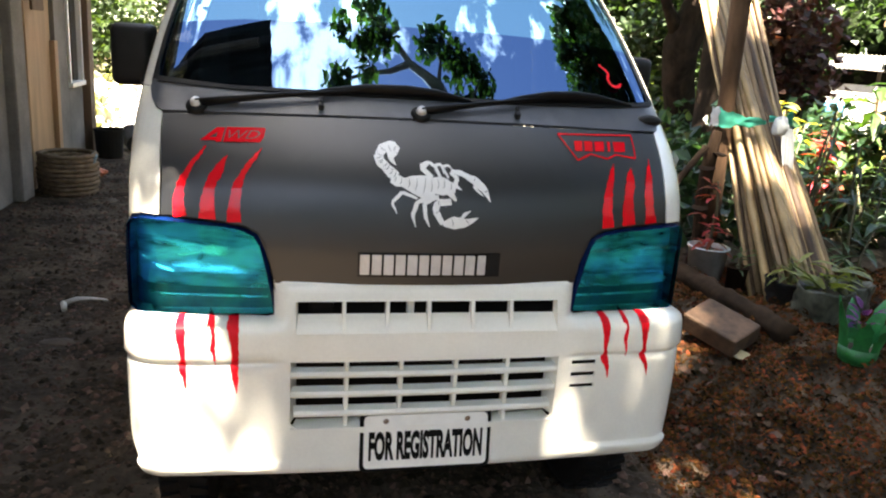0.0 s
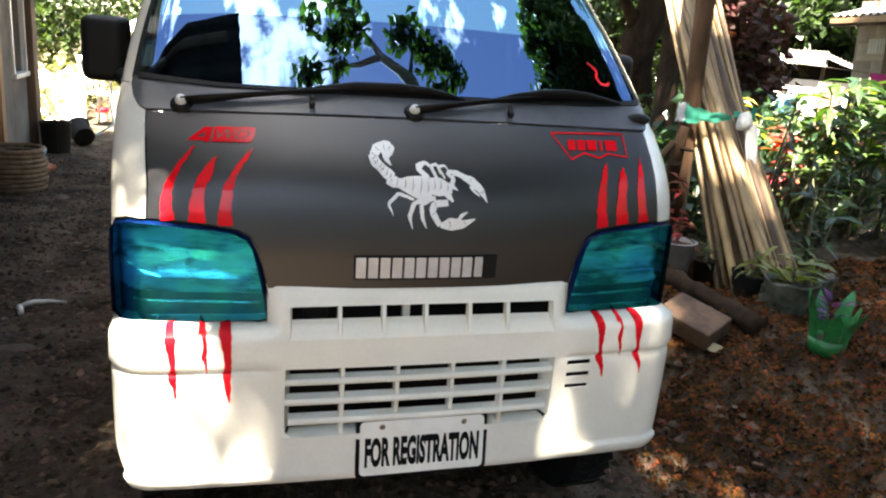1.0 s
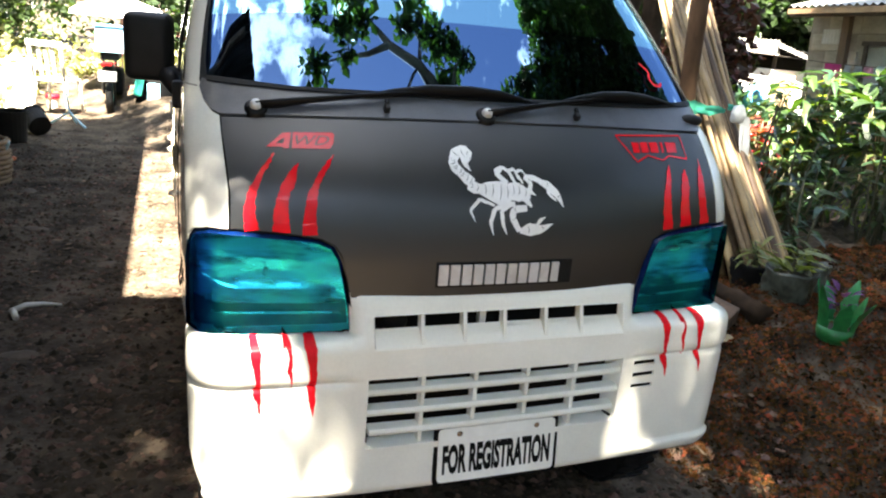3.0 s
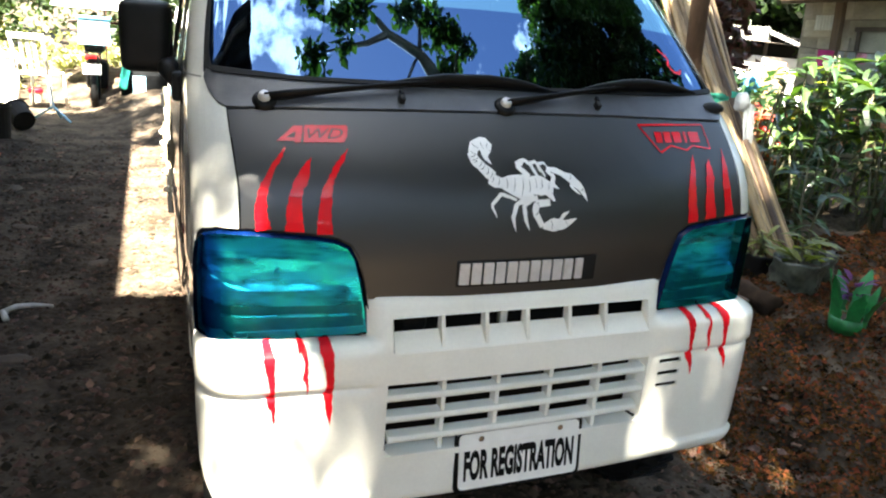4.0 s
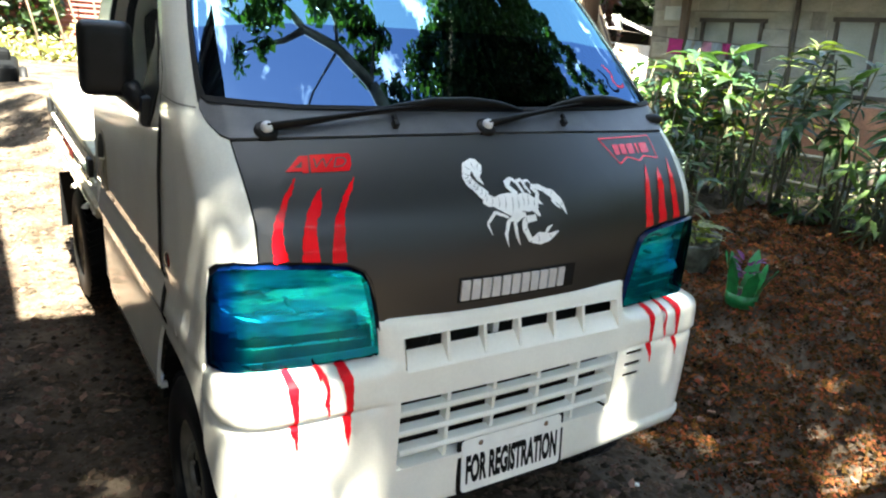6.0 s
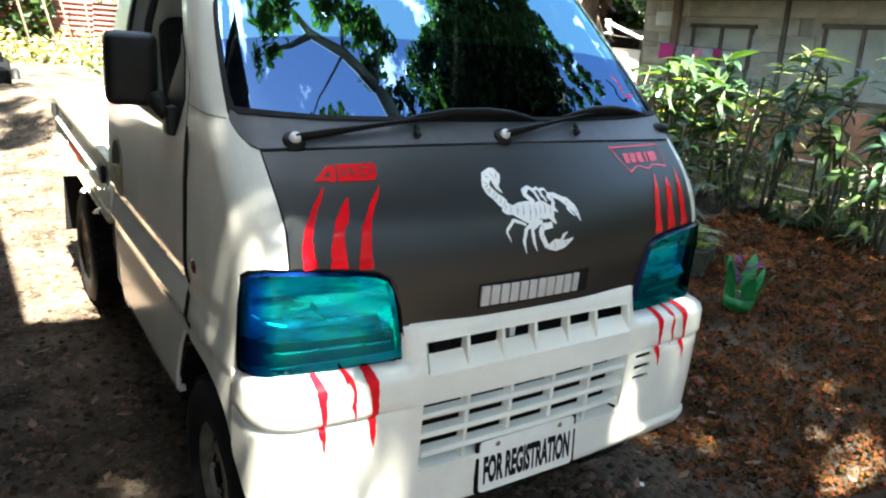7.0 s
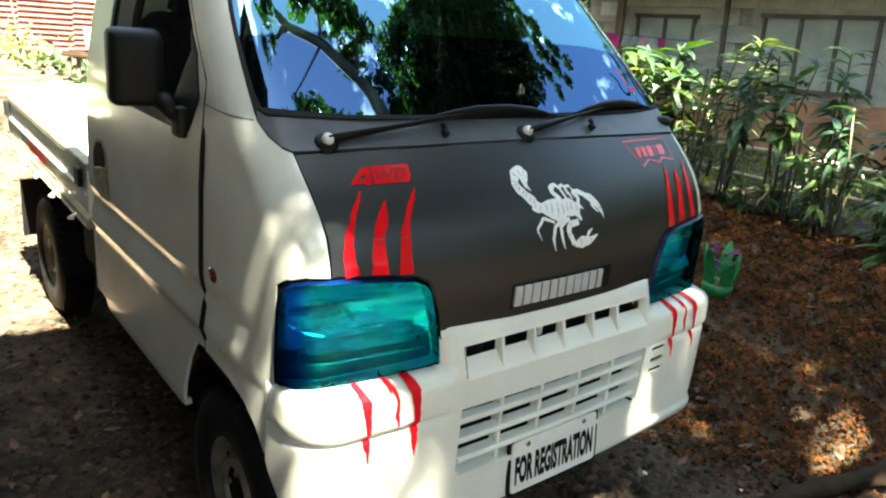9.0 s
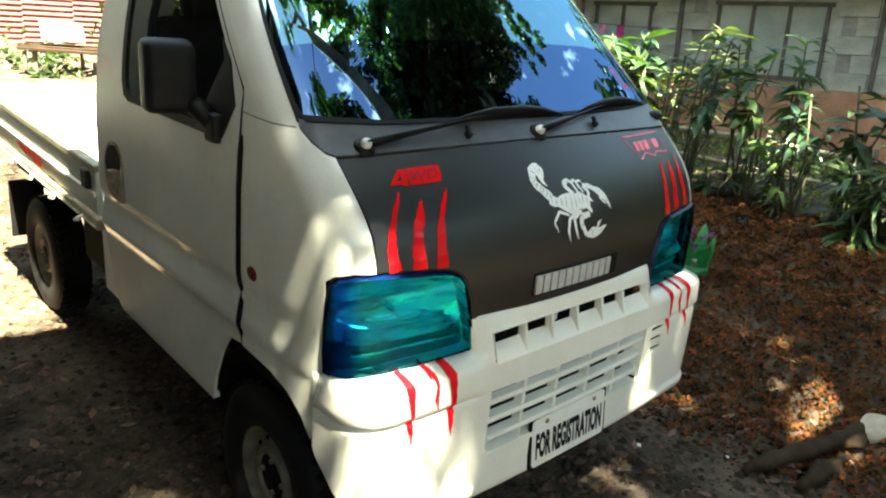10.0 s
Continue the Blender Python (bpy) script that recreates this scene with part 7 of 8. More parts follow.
cane_plant(4.25, 2.10, 1.38, 331, FERN, 0.30, 0.030, 3, "feathery light green fern-like plant among the canes", whorl=22, side=0.25)
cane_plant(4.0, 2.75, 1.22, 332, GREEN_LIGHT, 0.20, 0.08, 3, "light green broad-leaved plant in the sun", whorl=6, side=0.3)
cane_plant(4.3, 2.55, 1.18, 333, GREEN_BLUE, 0.36, 0.08, 2, "dark broad-leaved cordyline among the canes", whorl=9, side=0.25)
for x, y, h, s in ((2.84, 2.32, 1.5, 1), (3.05, 2.9, 0.85, 2), (2.9, 2.3, 0.7, 3), (2.62, 2.0, 0.6, 4), (3.2, 2.25, 0.85, 5), (2.75, 1.75, 0.55, 6), (3.4, 2.9, 0.6, 7)):
    cane_plant(x, y, h, 200 + s, GREEN_BLUE, 0.19, 0.036, 3, whorl=6, side=0.7)
cane_plant(4.1, 2.35, 1.20, 301, FERN, 0.22, 0.075, 3, "light green broad-leaved plant among the canes", whorl=8, side=0.4)
cane_plant(4.3, 1.35, 1.22, 302, GREEN_MID, 0.26, 0.05, 3, "feathery light green plant among the canes", whorl=14, side=0.4)
cane_plant(3.5, 0.45, 0.62, 303, GREEN_MID, 0.28, 0.04, 4, "bushy bright green plant at the bed's edge", whorl=13, side=0.7)
CROTON = leaf_mat("red_yellow_croton_leaf", (0.24, 0.05, 0.025), island=0.6)
cane_plant(3.45, 2.95, 0.88, 310, CROTON, 0.17, 0.05, 4, "croton shrub with red and yellow leaves", "croton", 12, "", 0.7)
cane_plant(1.72, 2.35, 0.62, 311, CROTON, 0.15, 0.045, 3, "small red-leaved shrub behind the truck", "croton", 8, "", 0.8)
YEL = leaf_mat("yellow_green_leaf", (0.20, 0.18, 0.03), island=0.4)
cane_plant(3.95, 3.1, 0.80, 312, YEL, 0.17, 0.05, 4, "yellow-green shrub in the sun", "yellow_shrub", 12, "", 0.8)
cane_plant(3.35, 3.35, 0.92, 313, YEL, 0.17, 0.05, 4, "yellow-green shrub in the sun", "yellow_shrub", 12, "", 0.8)

# grass beyond the fence
vs, fs = [], []
rnd = random.Random(77)
GRASS = leaf_mat("lawn_grass", (0.16, 0.22, 0.045), island=0.5)
for _ in range(5200):
    x, y = rnd.uniform(4.1, 7.2), rnd.uniform(-2.2, 6.5)
    z, h, a = ground_z(x, y), rnd.uniform(0.03, 0.10), rnd.uniform(0, 6.28)
    d = Vector((math.cos(a), math.sin(a), 0)) * 0.010
    kk = len(vs)
    vs.extend((Vector((x, y, z)) - d, Vector((x, y, z)) + d, Vector((x + rnd.uniform(-0.04, 0.04), y + rnd.uniform(-0.04, 0.04), z + h))))
    fs.append((kk, kk + 1, kk + 2))
tagged(mesh("grass", vs, fs, GRASS), "short yellow-green grass by the house", "grass", kind="stuff")

# bamboo rail fence
rail = thing("bamboo_fence", (5.1, 1.9, ground_z(4.4, 1.5)), "low bamboo rail fence catching sun", "fence")
PALE = mat("pale_bamboo_rail", (0.30, 0.26, 0.17), 0.55, var=0.2, scale=6, bump=0.001)
part("rail", tube([(-0.34, 2.6, 0.27), (-0.05, 1.0, 0.27), (0.05, 0.2, 0.30), (0.1, -1.0, 0.30), (0.15, -3.0, 0.27)], 0.024, 8), PALE, rail, smooth=True)
part("rail", tube([(-0.34, 2.6, 0.03), (0.0, 1.0, 0.03), (0.1, -1.0, 0.05), (0.15, -3.0, 0.03)], 0.02, 8), PALE, rail, smooth=True)
for q in range(7):
    t = q / 6
    part("fence_post", tube([(-0.30 + 0.46 * t, 2.5 - 5.2 * t, -0.03), (-0.30 + 0.46 * t, 2.5 - 5.2 * t, 0.42)], 0.022, 8), TIMBER, rail, smooth=True)

# washing line with small cloths
line = thing("washing_line", label="line of pink and white cloths in front of the house", category="washing line", m=pose(6.511, 5.320, 1.498, 0, 0, 10.8) @ Matrix.Diagonal((1.3, 1.3, 1.3, 1)) @ Matrix.Translation((0, -0.34, 0)))
part("cord", tube([(-0.35, 1.6, 0.06), (-0.03, 0.4, 0.0), (0.0, -0.3, 0.0), (0.4, -1.6, 0.06)], 0.004, 5), TIMBER, line)
PINK = mat("magenta_cloth", (0.60, 0.04, 0.22), 0.85, var=0.25, scale=10)
ROSE = mat("pale_pink_cloth", (0.70, 0.30, 0.40), 0.85, var=0.25, scale=10)
for q, (y, w, h, m) in enumerate(((0.34, 0.16, 0.15, PINK), (0.20, 0.07, 0.11, CLOTH_W), (0.10, 0.07, 0.09, CLOTH_W), (0.01, 0.08, 0.10, ROSE), (-0.09, 0.08, 0.09, CLOTH_W), (-0.18, 0.07, 0.11, PINK))):
    vs, fs = [], []
    for i in range(6):
        for j in range(4):
            vs.append((0.012 * math.sin(i * 1.9 + q + j), y + w * (0.5 - i / 5), -h * j / 3 + 0.004))
    for i in range(5):
        for j in range(3):
            fs.append((4 * i + j, 4 * i + j + 1, 4 * i + j + 5, 4 * i + j + 4))
    mesh("cloth", vs, fs, m, line, smooth=True)

# ---- pots, logs and scraps at the bed's edge ----
LOGM = mat("weathered_bark_log", (0.030, 0.019, 0.012), 0.9, var=0.5, scale=7, bump=0.008, bscale=35, stretch=(1, 1, 1))
WOOD_CUT = mat("cut_brown_board", (0.030, 0.018, 0.011), 0.8, var=0.4, scale=6, bump=0.003, bscale=50)
dull(LOGM, WOOD_CUT)
# lighter copy of the board brown, with the light on it in the colour
BOARD_BROWN = mat("lit_brown_board", (0.10, 0.055, 0.030), 0.8, var=0.6, scale=14, bump=0.004, bscale=50)
log = thing("log", (1.80, 1.36, ground_z(1.80, 1.36)), "weathered log lying along the bed's edge", "log")
bm = tube([Vector((-0.06, 0.46, 0.06)).lerp(Vector((0.04, -0.36, 0.03)), q / 16) for q in range(17)], [0.062 - 0.012 * q / 16 + 0.004 * math.sin(q * 1.7) for q in range(17)], 16)
for v in bm.verts:
    v.co += Vector((noise.noise(v.co * 18), noise.noise(v.co * 18 + Vector((3, 0, 0))), noise.noise(v.co * 18 + Vector((0, 3, 0))))) * 0.020
part("log_body", bm, LOGM, log, smooth=True)
plank = thing("plank", (1.60, 1.25, ground_z(1.60, 1.25)), "short thick brown board lying against the log", "plank")
part("board", box((0.27, 0.20, 0.09), (-0.03, -0.13, 0.03), (14, 10, -62), 0.012), BOARD_BROWN, plank)
GALV = mat("pale_galvanised_can", (0.52, 0.54, 0.55), 0.5, 0.2, var=0.3, scale=6)
SOIL = mat("potting_soil", (0.05, 0.035, 0.025), 0.95, var=0.5, scale=30, bump=0.006)


def pot(name, x, y, r, h, material, label, plant, seed, leaf=0.14, lw=0.035, ph=0.3, n=26, dz=0.0, crumple=0.0):
    z = ground_z(x, y) + dz
    p = thing(name, (x, y, z), label, "pot")
    if crumple:
        bm = lathe([(0.0, 0.0), (r * 0.80, 0.0), (r * 0.92, 0.02)] + [(r * (0.93 + 0.10 * i / 7), 0.02 + (h - 0.02) * i / 7) for i in range(1, 8)] + [(r * 1.02, h + 0.012), (r * 0.95, h - 0.02)], 30)
        for v in bm.verts:
            f = min(1.0, v.co.z / 0.04)
            k = noise.noise(Vector((v.co.x * 22 + seed, v.co.y * 22, v.co.z * 9))) + 0.5 * noise.noise(v.co * 48 + Vector((seed, 0, 0)))
            v.co += Vector((v.co.x, v.co.y, 0)).normalized() * crumple * k * f + Vector((0, 0, 0.6 * crumple * k * f * (v.co.z > h * 0.9)))
        part("vessel", bm, material, p, smooth=True)
    else:
        part("vessel", lathe([(0.0, 0.0), (r * 0.82, 0.0), (r, h), (r * 1.06, h), (r * 1.06, h + 0.008), (r * 0.95, h + 0.008), (r * 0.93, h - 0.02)], 22), material, p, smooth=True)
    part("soil", lathe([(0.0, h - 0.015), (r * 0.94, h - 0.02)], 18), SOIL, p)
    g = random.Random(seed)
    vs, fs = [], []
    for i in range(n):
        a = g.uniform(0, 6.28)
        q = Vector((g.uniform(-0.4, 0.4) * r, g.uniform(-0.4, 0.4) * r, h + ph * g.random() ** 1.3))
        blade(vs, fs, q, (math.cos(a), math.sin(a), g.uniform(0.1, 1.2)), leaf * g.uniform(0.6, 1.3), lw * g.uniform(0.8, 1.2), g.uniform(0.5, 1.4), g)
    mesh("plant", vs, fs, plant, p)
    part("stalk", tube([(0, 0, h - 0.02), (0.01, 0, h + ph * 0.6), (0.0, 0.02, h + ph)], [0.012, 0.008, 0.004], 6), STEM, p)
    return p


pot("can_pot", 1.88, 1.80, 0.105, 0.17, GALV, "pale metal can with a small plant", CROTON, 1, 0.11, 0.028, 0.36, 32)
pot("brown_pot", 1.98, 1.66, 0.055, 0.13, WOOD_CUT, "small brown pot beside the can", GREEN_MID, 2, 0.08, 0.02, 0.1, 12)
pot("dark_pot", 2.13, 1.44, 0.10, 0.13, TUB, "dark crumpled pot with pale drooping leaves", PALE_LEAF, 3, 0.13, 0.022, 0.12, 26, crumple=0.022)
BAGM = mat("grey_plastic_sleeve", (0.075, 0.08, 0.06), 0.32, var=0.75, scale=16, bump=0.006, bscale=34)
pot("planting_bag", 2.10, 1.16, 0.115, 0.18, BAGM, "crumpled grey plastic planting bag with yellowish leaves", PALE_LEAF, 4, 0.15, 0.05, 0.10, 17, crumple=0.03)
pot("planting_bag", 2.36, 1.30, 0.10, 0.15, BAGM, "crumpled grey plastic planting bag with yellowish leaves", PALE_LEAF, 8, 0.14, 0.045, 0.09, 14, crumple=0.03)

# gnarled post behind the can, and a grey pole leaning across
post = thing("gnarled_post", (1.90, 1.96, ground_z(1.90, 1.96)), "gnarled tan stump post with shelf lumps", "post")
bm = tube([(0, 0, -0.02), (0.015, 0.0, 0.2), (-0.01, 0.0, 0.42), (0.0, 0, 0.66), (0.01, 0.0, 0.80)], [0.05, 0.042, 0.036, 0.033, 0.030], 12)
for v in bm.verts:
    v.co += Vector((noise.noise(v.co * 20), noise.noise(v.co * 20 + Vector((4, 0, 0))), 0)) * 0.02
part("post_body", bm, WOOD_CUT, post)
for q, zz in enumerate((0.25, 0.38, 0.50, 0.60, 0.68)):
    part("bracket_lump", lathe([(0.0, -0.012), (0.030, -0.006), (0.046, 0.004), (0.0, 0.010)], 10, m=pose(0.03 * (-1) ** q, -0.025, zz, 10, 8 * (-1) ** q, 0)), WOOD_CUT, post)
lean = thing("leaning_pole", (1.32, 1.98, ground_z(1.32, 1.98)), "weathered grey pole leaning towards the bamboo", "pole")
part("pole_body", tube([(0, 0, 0.02), (0.28, -0.02, 0.42), (0.53, -0.04, 0.79)], [0.022, 0.020, 0.018], 9), LOGM, lean, smooth=True)

# planters cut like petals out of green plastic
LEAF_PLASTIC = mat("bright_green_plastic", (0.008, 0.16, 0.04), 0.38, var=0.45, scale=18, coat=0.1)
PURPLE = leaf_mat("purple_leaf", (0.10, 0.02, 0.14), island=0.4)


def petal_planter(x, y, r, turn, seed, high):
    z = ground_z(x, y)
    p = thing("petal_planter", label="bright green plastic planter cut into ragged leaf-shaped points", category="planter", group="green petal planters", m=pose(x, y, z - 0.004, 0, 0, turn))
    part("cup", lathe([(0.0, 0.0), (r * 0.62, 0.0), (r * 0.86, 0.012), (r * 0.95, 0.035), (r, high * 0.36), (r * 0.97, high * 0.36), (r * 0.9, 0.03), (0, 0.02)], 24), LEAF_PLASTIC, p, smooth=True)
    g = random.Random(seed)
    for k in range(7):
        a0 = 2 * math.pi * (k + g.uniform(-0.12, 0.12)) / 7
        top, flare = high * g.uniform(0.66, 0.95), g.uniform(0.3, 0.8)
        vs, fs = [], []
        for i in range(8):
            t = i / 7
            w = 0.43 * (1 - 0.45 * t) * (1.0 if t < 0.55 else 1 - 0.9 * ((t - 0.55) / 0.45) ** 1.4)
            w *= 1.0 + 0.16 * math.sin(i * 2.6 + k * 1.9)
            rr = r * (0.985 + flare * t ** 1.6)
            for j in range(5):
                q = (j / 4 - 0.5) * 2
                u = a0 + q * w + 0.10 * t * math.sin(k * 2.3)
                rj = rr + 0.010 * q * q * t
                vs.append((rj * math.cos(u), rj * math.sin(u), high * 0.33 + top * t + 0.008 * abs(q) * t))
        for i in range(7):
            for j in range(4):
                fs.append((5 * i + j, 5 * i + j + 1, 5 * i + j + 6, 5 * i + j + 5))
        mesh("petal", vs, fs, LEAF_PLASTIC, p, smooth=True)
    part("soil", lathe([(0.0, high * 0.34), (r * 0.6, high * 0.33), (r * 0.93, high * 0.29)], 18), SOIL, p)
    vs, fs = [], []
    for i in range(16):
        a = g.uniform(0, 6.28)
        blade(vs, fs, (0.03 * math.cos(a), 0.03 * math.sin(a), high * 0.7 + 0.08 * g.random()), (math.cos(a), math.sin(a), g.uniform(0.6, 2.0)), 0.062, 0.024, 0.8, g)
    mesh("plant", vs, fs, PURPLE, p, "small purple-leaved plant")
    return p


petal_planter(1.90, 0.68, 0.076, 24, 1, 0.205)
st = thing("stick", (1.98, 1.04, 0.315), "thin dry stick lying on the bed", "stick")
part("twig", tube([(-0.08, 0.14, 0.0), (0.0, 0.01, 0.0), (0.09, -0.14, -0.006)], 0.009, 6), LOGM, st)
# a dropped pale leaf, bits of litter
lf = thing("fallen_pod", (1.56, 1.0, ground_z(1.56, 1.0) + 0.012), "pale fallen leaf on the mulch", "leaf")
vs, fs = [], []
blade(vs, fs, (0, 0, 0), (0.7, -0.6, 0.15), 0.11, 0.055, 0.3, random.Random(2))
mesh("leaf_blade", vs, fs, mat("pale_leaf", (0.45, 0.38, 0.22), 0.7, var=0.2), lf)
part("leaf_stalk", tube([(0.06, -0.05, 0.005), (0.10, -0.10, 0.002), (0.11, -0.15, 0.0)], 0.004, 5), PVC, lf)
# roots and stones in front of the bed
ROOT = mat("weathered_root", (0.032, 0.021, 0.013), 0.85, var=0.45, scale=8, bump=0.006, bscale=40)
dull(ROOT)
for nm, lab, pts, rad in (("root", "thick bare root lying across the yard edge", [(0.95, -0.16, 0.0), (1.08, -0.19, 0.02), (1.24, -0.24, 0.03), (1.40, -0.30, 0.035), (1.56, -0.35, 0.05)], [0.022, 0.032, 0.036, 0.034, 0.042]),
                          ("root", "thick bare root lying across the yard edge", [(1.02, -0.34, 0.0), (1.16, -0.35, 0.025), (1.36, -0.36, 0.03)], [0.028, 0.032, 0.020])):
    t = thing(nm, pts[0], lab, "root")
    fine = [Vector(pts[i]).lerp(Vector(pts[i + 1]), q / 6) - Vector(pts[0]) for i in range(len(pts) - 1) for q in range(6)] + [Vector(pts[-1]) - Vector(pts[0])]
    wide_at = [rad[i] + (rad[i + 1] - rad[i]) * q / 6 for i in range(len(pts) - 1) for q in range(6)] + [rad[-1]]
    bm = tube(fine, wide_at, 14)
    for v in bm.verts:
        v.co += Vector((noise.noise(v.co * 14), noise.noise(v.co * 14 + Vector((3, 0, 0))), noise.noise(v.co * 14 + Vector((0, 3, 0))))) * 0.022
    part("root_body", bm, ROOT, t, smooth=True)
t = thing("pale_stone", (1.64, -0.39, 0.06), "pale rough stone in a patch of sun", "stone")
bm = bmesh.new()
bmesh.ops.create_icosphere(bm, subdivisions=3, radius=0.085, matrix=Matrix.Diagonal((1.2, 0.9, 0.8, 1)))
for v in bm.verts:
    v.co *= 1 + 0.25 * noise.noise(v.co * 12)
part("stone_body", bm, mat("pale_limestone", (0.42, 0.36, 0.28), 0.9, var=0.3, scale=10, bump=0.004), t)
for q, (x, y) in enumerate(((0.773, 0.188), (1.02, -0.05))):
    t = thing("litter_scrap", (x, y, ground_z(x, y) + 0.006), "white scrap of litter on the earth", "litter")
    part("scrap", box((0.028, 0.016, 0.006), (0, 0, 0), (10, 15, 40 + 60 * q), 0.002), PLATE_WHITE, t)

# ---- the far end of the lane ----
moto = thing("motorcycle", (-1.42, 8.75, 0), "parked motorcycle with a blue crate on its seat", "motorcycle")
TYRE = RUBBER
for y in (0.0, 1.15):
    part("tyre", lathe([(0.20, -0.04), (0.25, -0.045), (0.275, -0.025), (0.28, 0), (0.275, 0.025), (0.25, 0.045), (0.20, 0.04)], 28, m=pose(0, y, 0.28, 0, 90, 0)), TYRE, moto, smooth=True)
    part("rim", lathe([(0.20, -0.02), (0.19, 0), (0.20, 0.02)], 28, m=pose(0, y, 0.28, 0, 90, 0)), CHROME, moto, smooth=True)
part("rear_fender", box((0.12, 0.40, 0.10), (0, -0.10, 0.60), (-18, 0, 0), 0.03, 3), PLATE_BLACK, moto)
part("seat", box((0.22, 0.62, 0.10), (0, 0.32, 0.74), bevel=0.04, seg=3), SEAT, moto)
part("engine", box((0.26, 0.40, 0.34), (0, 0.55, 0.40), bevel=0.05, seg=2), DARK, moto)
part("fuel_tank", box((0.24, 0.36, 0.20), (0, 0.78, 0.80), (8, 0, 0), 0.07, 3), RED, moto)
part("tail_lamp", box((0.14, 0.05, 0.06), (-0.02, -0.27, 0.66), bevel=0.02), mat("red_lamp", (0.6, 0.02, 0.02), 0.2, coat=0.5), moto, "red tail lamp")
part("rear_plate", box((0.20, 0.006, 0.12), (-0.01, -0.31, 0.53), (-10, 0, 0), 0.003), PLATE_WHITE, moto)
part("handlebar", tube([(-0.34, 0.92, 1.0), (-0.14, 1.0, 1.03), (0.14, 1.0, 1.03), (0.34, 0.92, 1.0)], 0.014, 8), PLATE_BLACK, moto)
part("fork", tube([(0, 1.15, 0.28), (0, 0.98, 1.0)], 0.03, 8), CHROME, moto)
crate = thing("blue_crate", (-1.40, 8.75, 0.80), "blue and white plastic crate on the motorcycle", "crate")
PALEBLUE = mat("pale_blue_plastic", (0.34, 0.62, 0.75), 0.45, var=0.12)
for sx in (-1, 1):
    part("crate_side", box((0.012, 0.28, 0.30), (sx * 0.16, 0, 0.15), (0, sx * -5, 0), 0.004), PALEBLUE, crate)
    part("crate_end", box((0.33, 0.012, 0.30), (0, sx * 0.14, 0.15), bevel=0.004), PALEBLUE, crate)
part("crate_rim", box((0.37, 0.32, 0.025), (0, 0, 0.305), bevel=0.008), BLUE, crate)
part("crate_bottom", box((0.32, 0.28, 0.012), (0, 0, 0.008)), PALEBLUE, crate)
side_car = thing("sidecar", (-0.78, 9.0, 0), "dark low sidecar with teal cloth", "sidecar")
SIDE_BLACK = mat("black_sidecar_sheet", (0.0025, 0.003, 0.0035), 0.8, var=0.4, scale=5)
SIDE_BLACK.node_tree.nodes["Principled BSDF"].inputs["Specular IOR Level"].default_value = 0.1
TEAL = mat("teal_cloth", (0.02, 0.40, 0.32), 0.8, var=0.3)
part("sidecar_body", box((0.60, 1.3, 0.36), (-0.02, 0.35, 0.32), (0, 0, -4), 0.08, 3), SIDE_BLACK, side_car)
part("sidecar_seat", box((0.46, 0.4, 0.20), (-0.02, 0.5, 0.53), bevel=0.07, seg=3), SIDE_BLACK, side_car)
part("teal_cover", box((0.10, 0.20, 0.34), (-0.30, -0.30, 0.46), (0, 12, 0), 0.03, 2), TEAL, side_car, "teal cloth hanging on the frame")
part("white_panel", box((0.15, 0.03, 0.22), (-0.14, -0.32, 0.34), (0, 0, 0), 0.01), PALEBLUE, side_car)
part("sidecar_tyre", lathe([(0.14, -0.04), (0.20, -0.045), (0.22, 0), (0.20, 0.045), (0.14, 0.04)], 24, m=pose(0.32, 0.3, 0.22, 0, 90, 0)), RUBBER, side_car, smooth=True)
canopy = thing("white_canopy", (-1.35, 10.2, 0), "white domed canopy on a pole", "canopy")
part("canopy_cloth", lathe([(0.0, 1.44), (0.25, 1.41), (0.48, 1.34), (0.64, 1.24), (0.66, 1.19)], 20), mat("white_canopy_cloth", (0.75, 0.76, 0.74), 0.7, var=0.1), canopy, smooth=True)
part("canopy_pole", tube([(0, 0, 0), (0, 0, 1.43)], 0.018, 8), CHROME, canopy)
tarp = thing("white_tarpaulin", (-2.95, 9.35, 0), "white tarpaulin draped over the sunlit shrubs", "tarpaulin")
vs, fs = [], []
for i in range(25):
    for j in range(15):
        a, b = i / 24, j / 14
        v = Vector((0.62 * a, 0.0, 0.62 * (1 - b)))
        fold = 0.05 * math.sin(9 * a + 2 * b) + 0.07 * noise.noise(Vector((a * 5, b * 4, 1.0)))
        vs.append(v + Vector((0.05 * noise.noise(Vector((a * 3, b * 3, 4.0))), -0.22 * b + fold, 0.10 * noise.noise(Vector((a * 4, 7.0, 2.0))) * (1 - b))))
for i in range(24):
    for j in range(14):
        q = 15 * i + j
        fs.append((q, q + 1, q + 16, q + 15))
cloth = mesh("tarpaulin_cloth", vs, fs, mat("white_tarpaulin_cloth", (0.72, 0.72, 0.70), 0.6, var=0.12, scale=4), tarp, smooth=True)
for x in (0.05, 0.58):
    part("tarpaulin_pole", tube([(x, 0.03, 0), (x, 0.03, 0.64)], 0.018, 8), TIMBER, tarp, smooth=True)
chair = thing("plastic_chair", label="white plastic garden chair standing in the sun", category="chair", m=pose(-2.02, 8.8, 0, 0, 0, 160))
WHITE_PLASTIC = mat("white_chair_plastic", (0.75, 0.75, 0.73), 0.4, var=0.08)
part("seat", box((0.40, 0.38, 0.025), (0, 0, 0.42), bevel=0.01), WHITE_PLASTIC, chair)
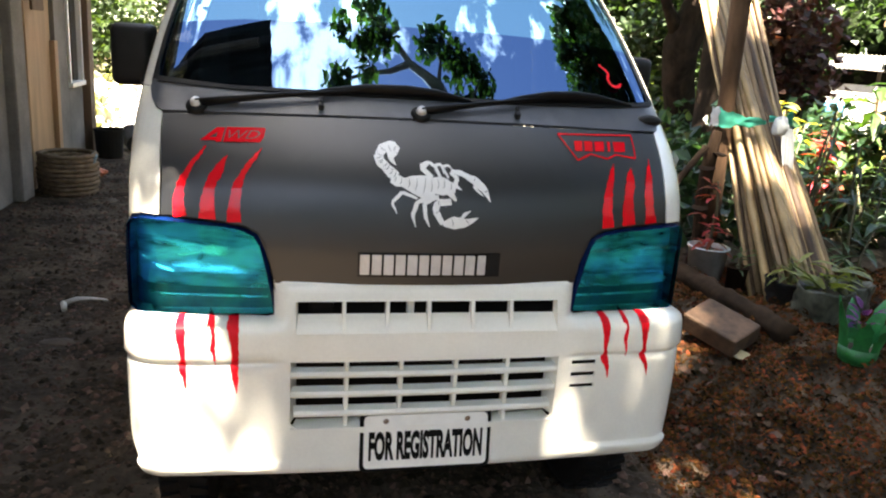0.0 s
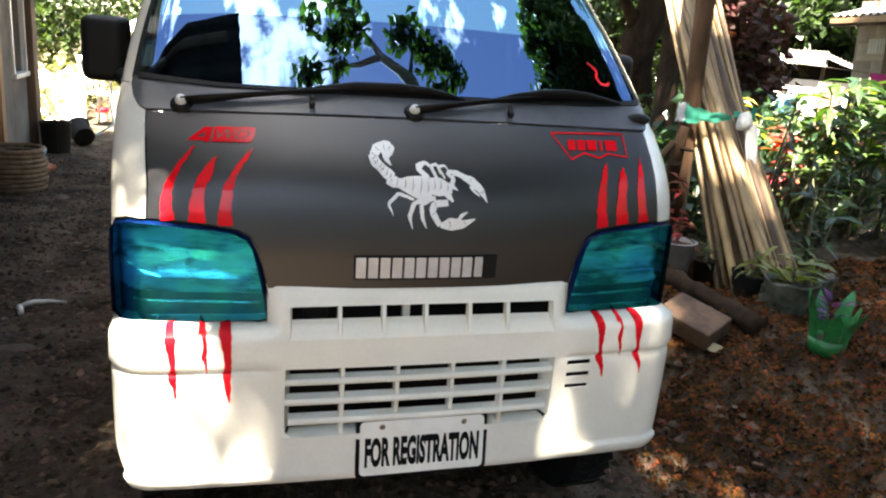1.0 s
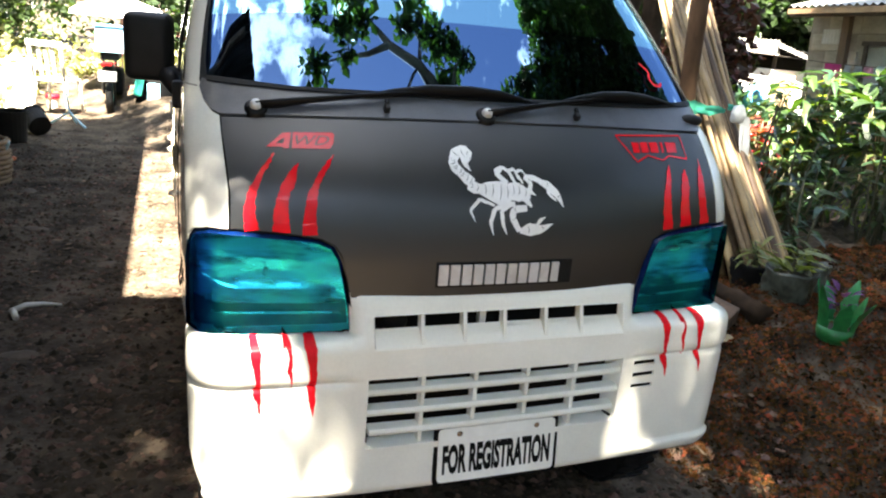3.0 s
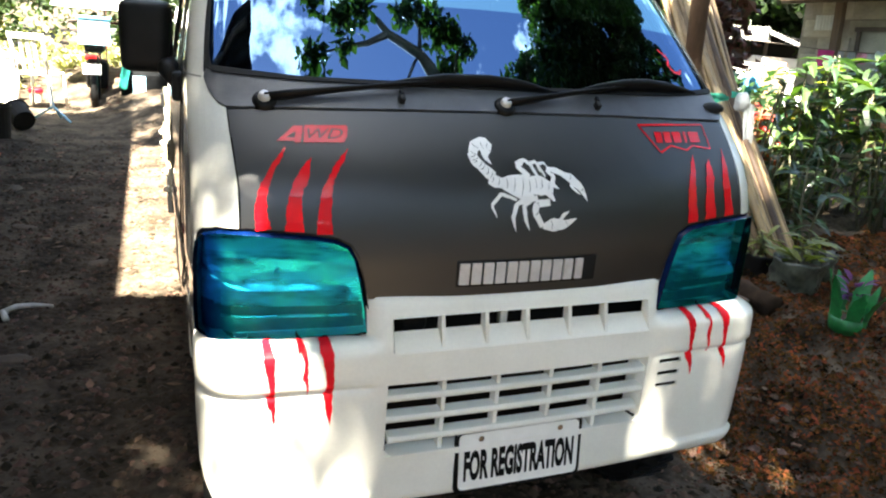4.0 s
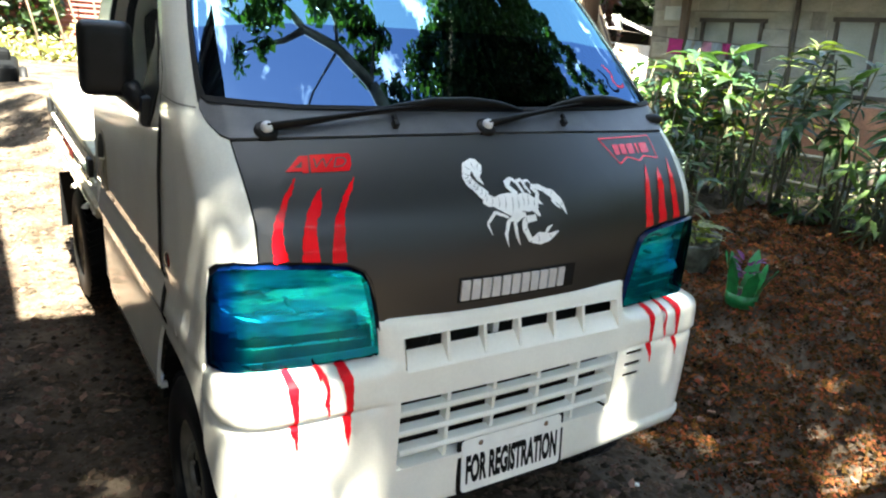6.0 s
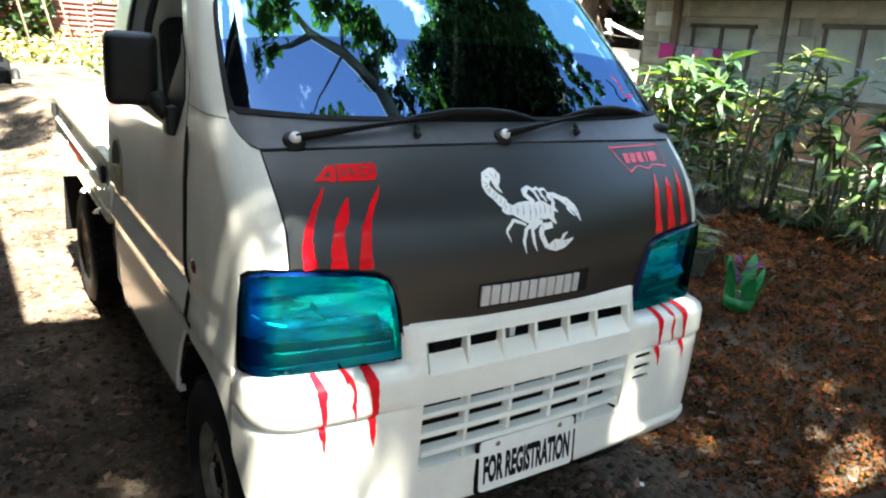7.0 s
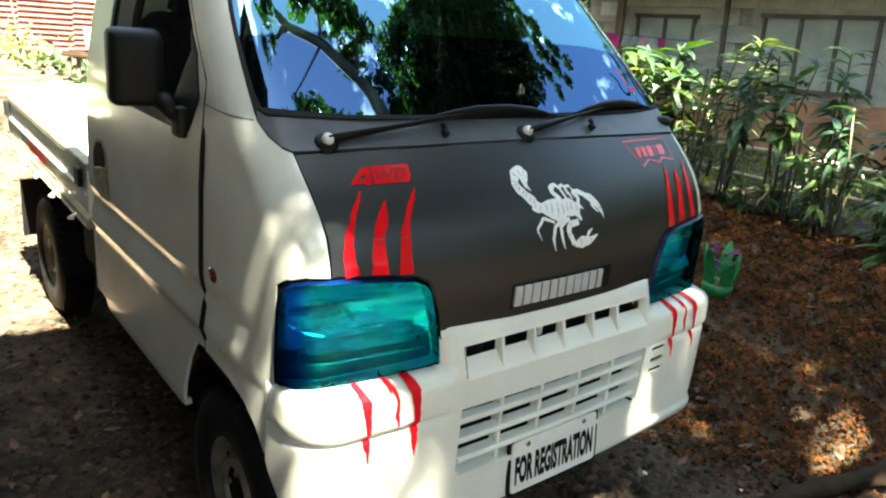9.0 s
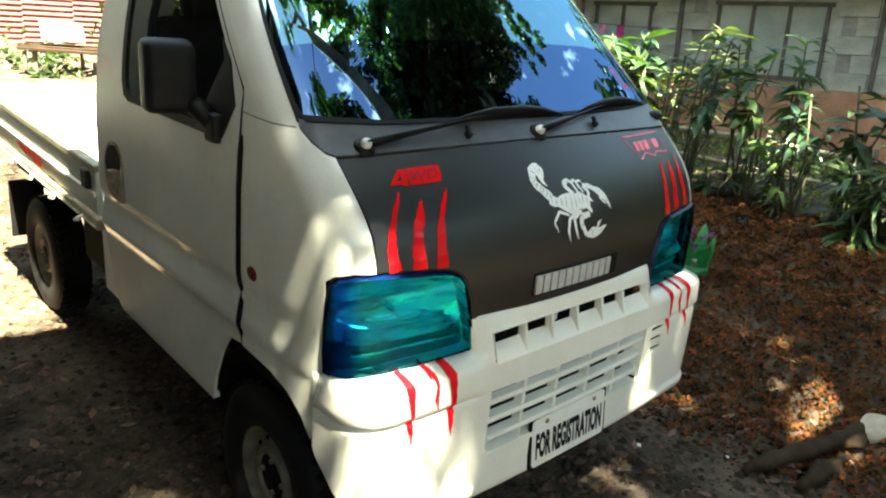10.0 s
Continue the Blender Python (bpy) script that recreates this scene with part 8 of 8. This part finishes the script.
for x in (-0.18, 0.18):
    for y in (-0.17, 0.17):
        part("leg", tube([(x, y, 0.41), (x * 1.15, y * 1.15, 0.0)], [0.022, 0.016], 8), WHITE_PLASTIC, chair, smooth=True)
    part("back_post", tube([(x, 0.18, 0.42), (x * 1.02, 0.27, 0.86)], 0.018, 8), WHITE_PLASTIC, chair, smooth=True)
part("top_rail", box((0.42, 0.03, 0.07), (0, 0.27, 0.85), (-10, 0, 0), 0.012), WHITE_PLASTIC, chair)
for x in (-0.08, 0.0, 0.08):
    part("back_slat", box((0.035, 0.012, 0.38), (x, 0.225, 0.64), (-11, 0, 0), 0.004), WHITE_PLASTIC, chair)
bucket = thing("red_bucket", (-2.15, 9.35, 0), "white bucket with a red lid", "bucket")
part("bucket_wall", lathe([(0.0, 0), (0.065, 0), (0.08, 0.13), (0.0, 0.13)], 18), PVC, bucket, smooth=False)
part("lid", lathe([(0.086, 0.125), (0.086, 0.155), (0.07, 0.17), (0.0, 0.17)], 18), RED, bucket, "red lid")
stand = thing("folding_stand", (-1.85, 7.85, 0), "pale folded metal stand on the ground", "stand")
for a, b in (((-0.16, 0.1, 0.01), (0.05, 0.0, 0.16)), ((0.22, -0.12, 0.01), (0.05, 0.0, 0.16)), ((0.1, 0.2, 0.01), (0.05, 0.0, 0.16)), ((0.05, 0, 0.16), (0.02, 0.02, 0.42))):
    part("leg", tube([a, b], 0.012, 6), PALEBLUE, stand)

# boards stacked on a bench at the back of the lane
bench = thing("board_bench", (1.25, 9.0, 0), "rough bench piled with pale boards in the sun", "bench")
part("panel", box((0.50, 0.03, 0.24), (0.05, 0.0, 0.82), (-24, 4, 6), 0.004), PVC, bench)
for q in range(4):
    part("board", box((0.95, 0.14, 0.03), (-0.05 + 0.06 * q, -0.30 + 0.17 * q, 0.62 + 0.012 * (q % 2)), (0, 2, 9 * q - 12), 0.004), WOOD_CUT, bench)
for sx in (-1, 1):
    for sy in (-1, 1):
        part("leg", tube([(0.34 * sx, 0.24 * sy, 0), (0.33 * sx, 0.22 * sy, 0.61)], 0.025, 7), TIMBER, bench)
part("cross_bar", tube([(-0.34, 0, 0.59), (0.34, 0, 0.59)], 0.02, 6), TIMBER, bench)

STAKE = mat("brown_bamboo_stake", (0.085, 0.06, 0.035), 0.8, var=0.3, scale=6)
# bamboo stakes among the shrubs at the back
for q, (x, dx) in enumerate(((-0.25, 0.20), (0.08, 0.22), (0.31, 0.22), (0.66, 0.10))):
    t = thing("bamboo_stake", (x + dx, 11.4, 0), "thin brown bamboo stake leaning among shrubs", "stake", group="stakes at the back of the lane")
    part("stake_rod", tube([(0.02, 0, 0), (-0.3 * dx, 0, 0.7), (-1.3 * dx, 0.02, 1.6)], [0.020, 0.017, 0.013], 7), STAKE, t, smooth=True)
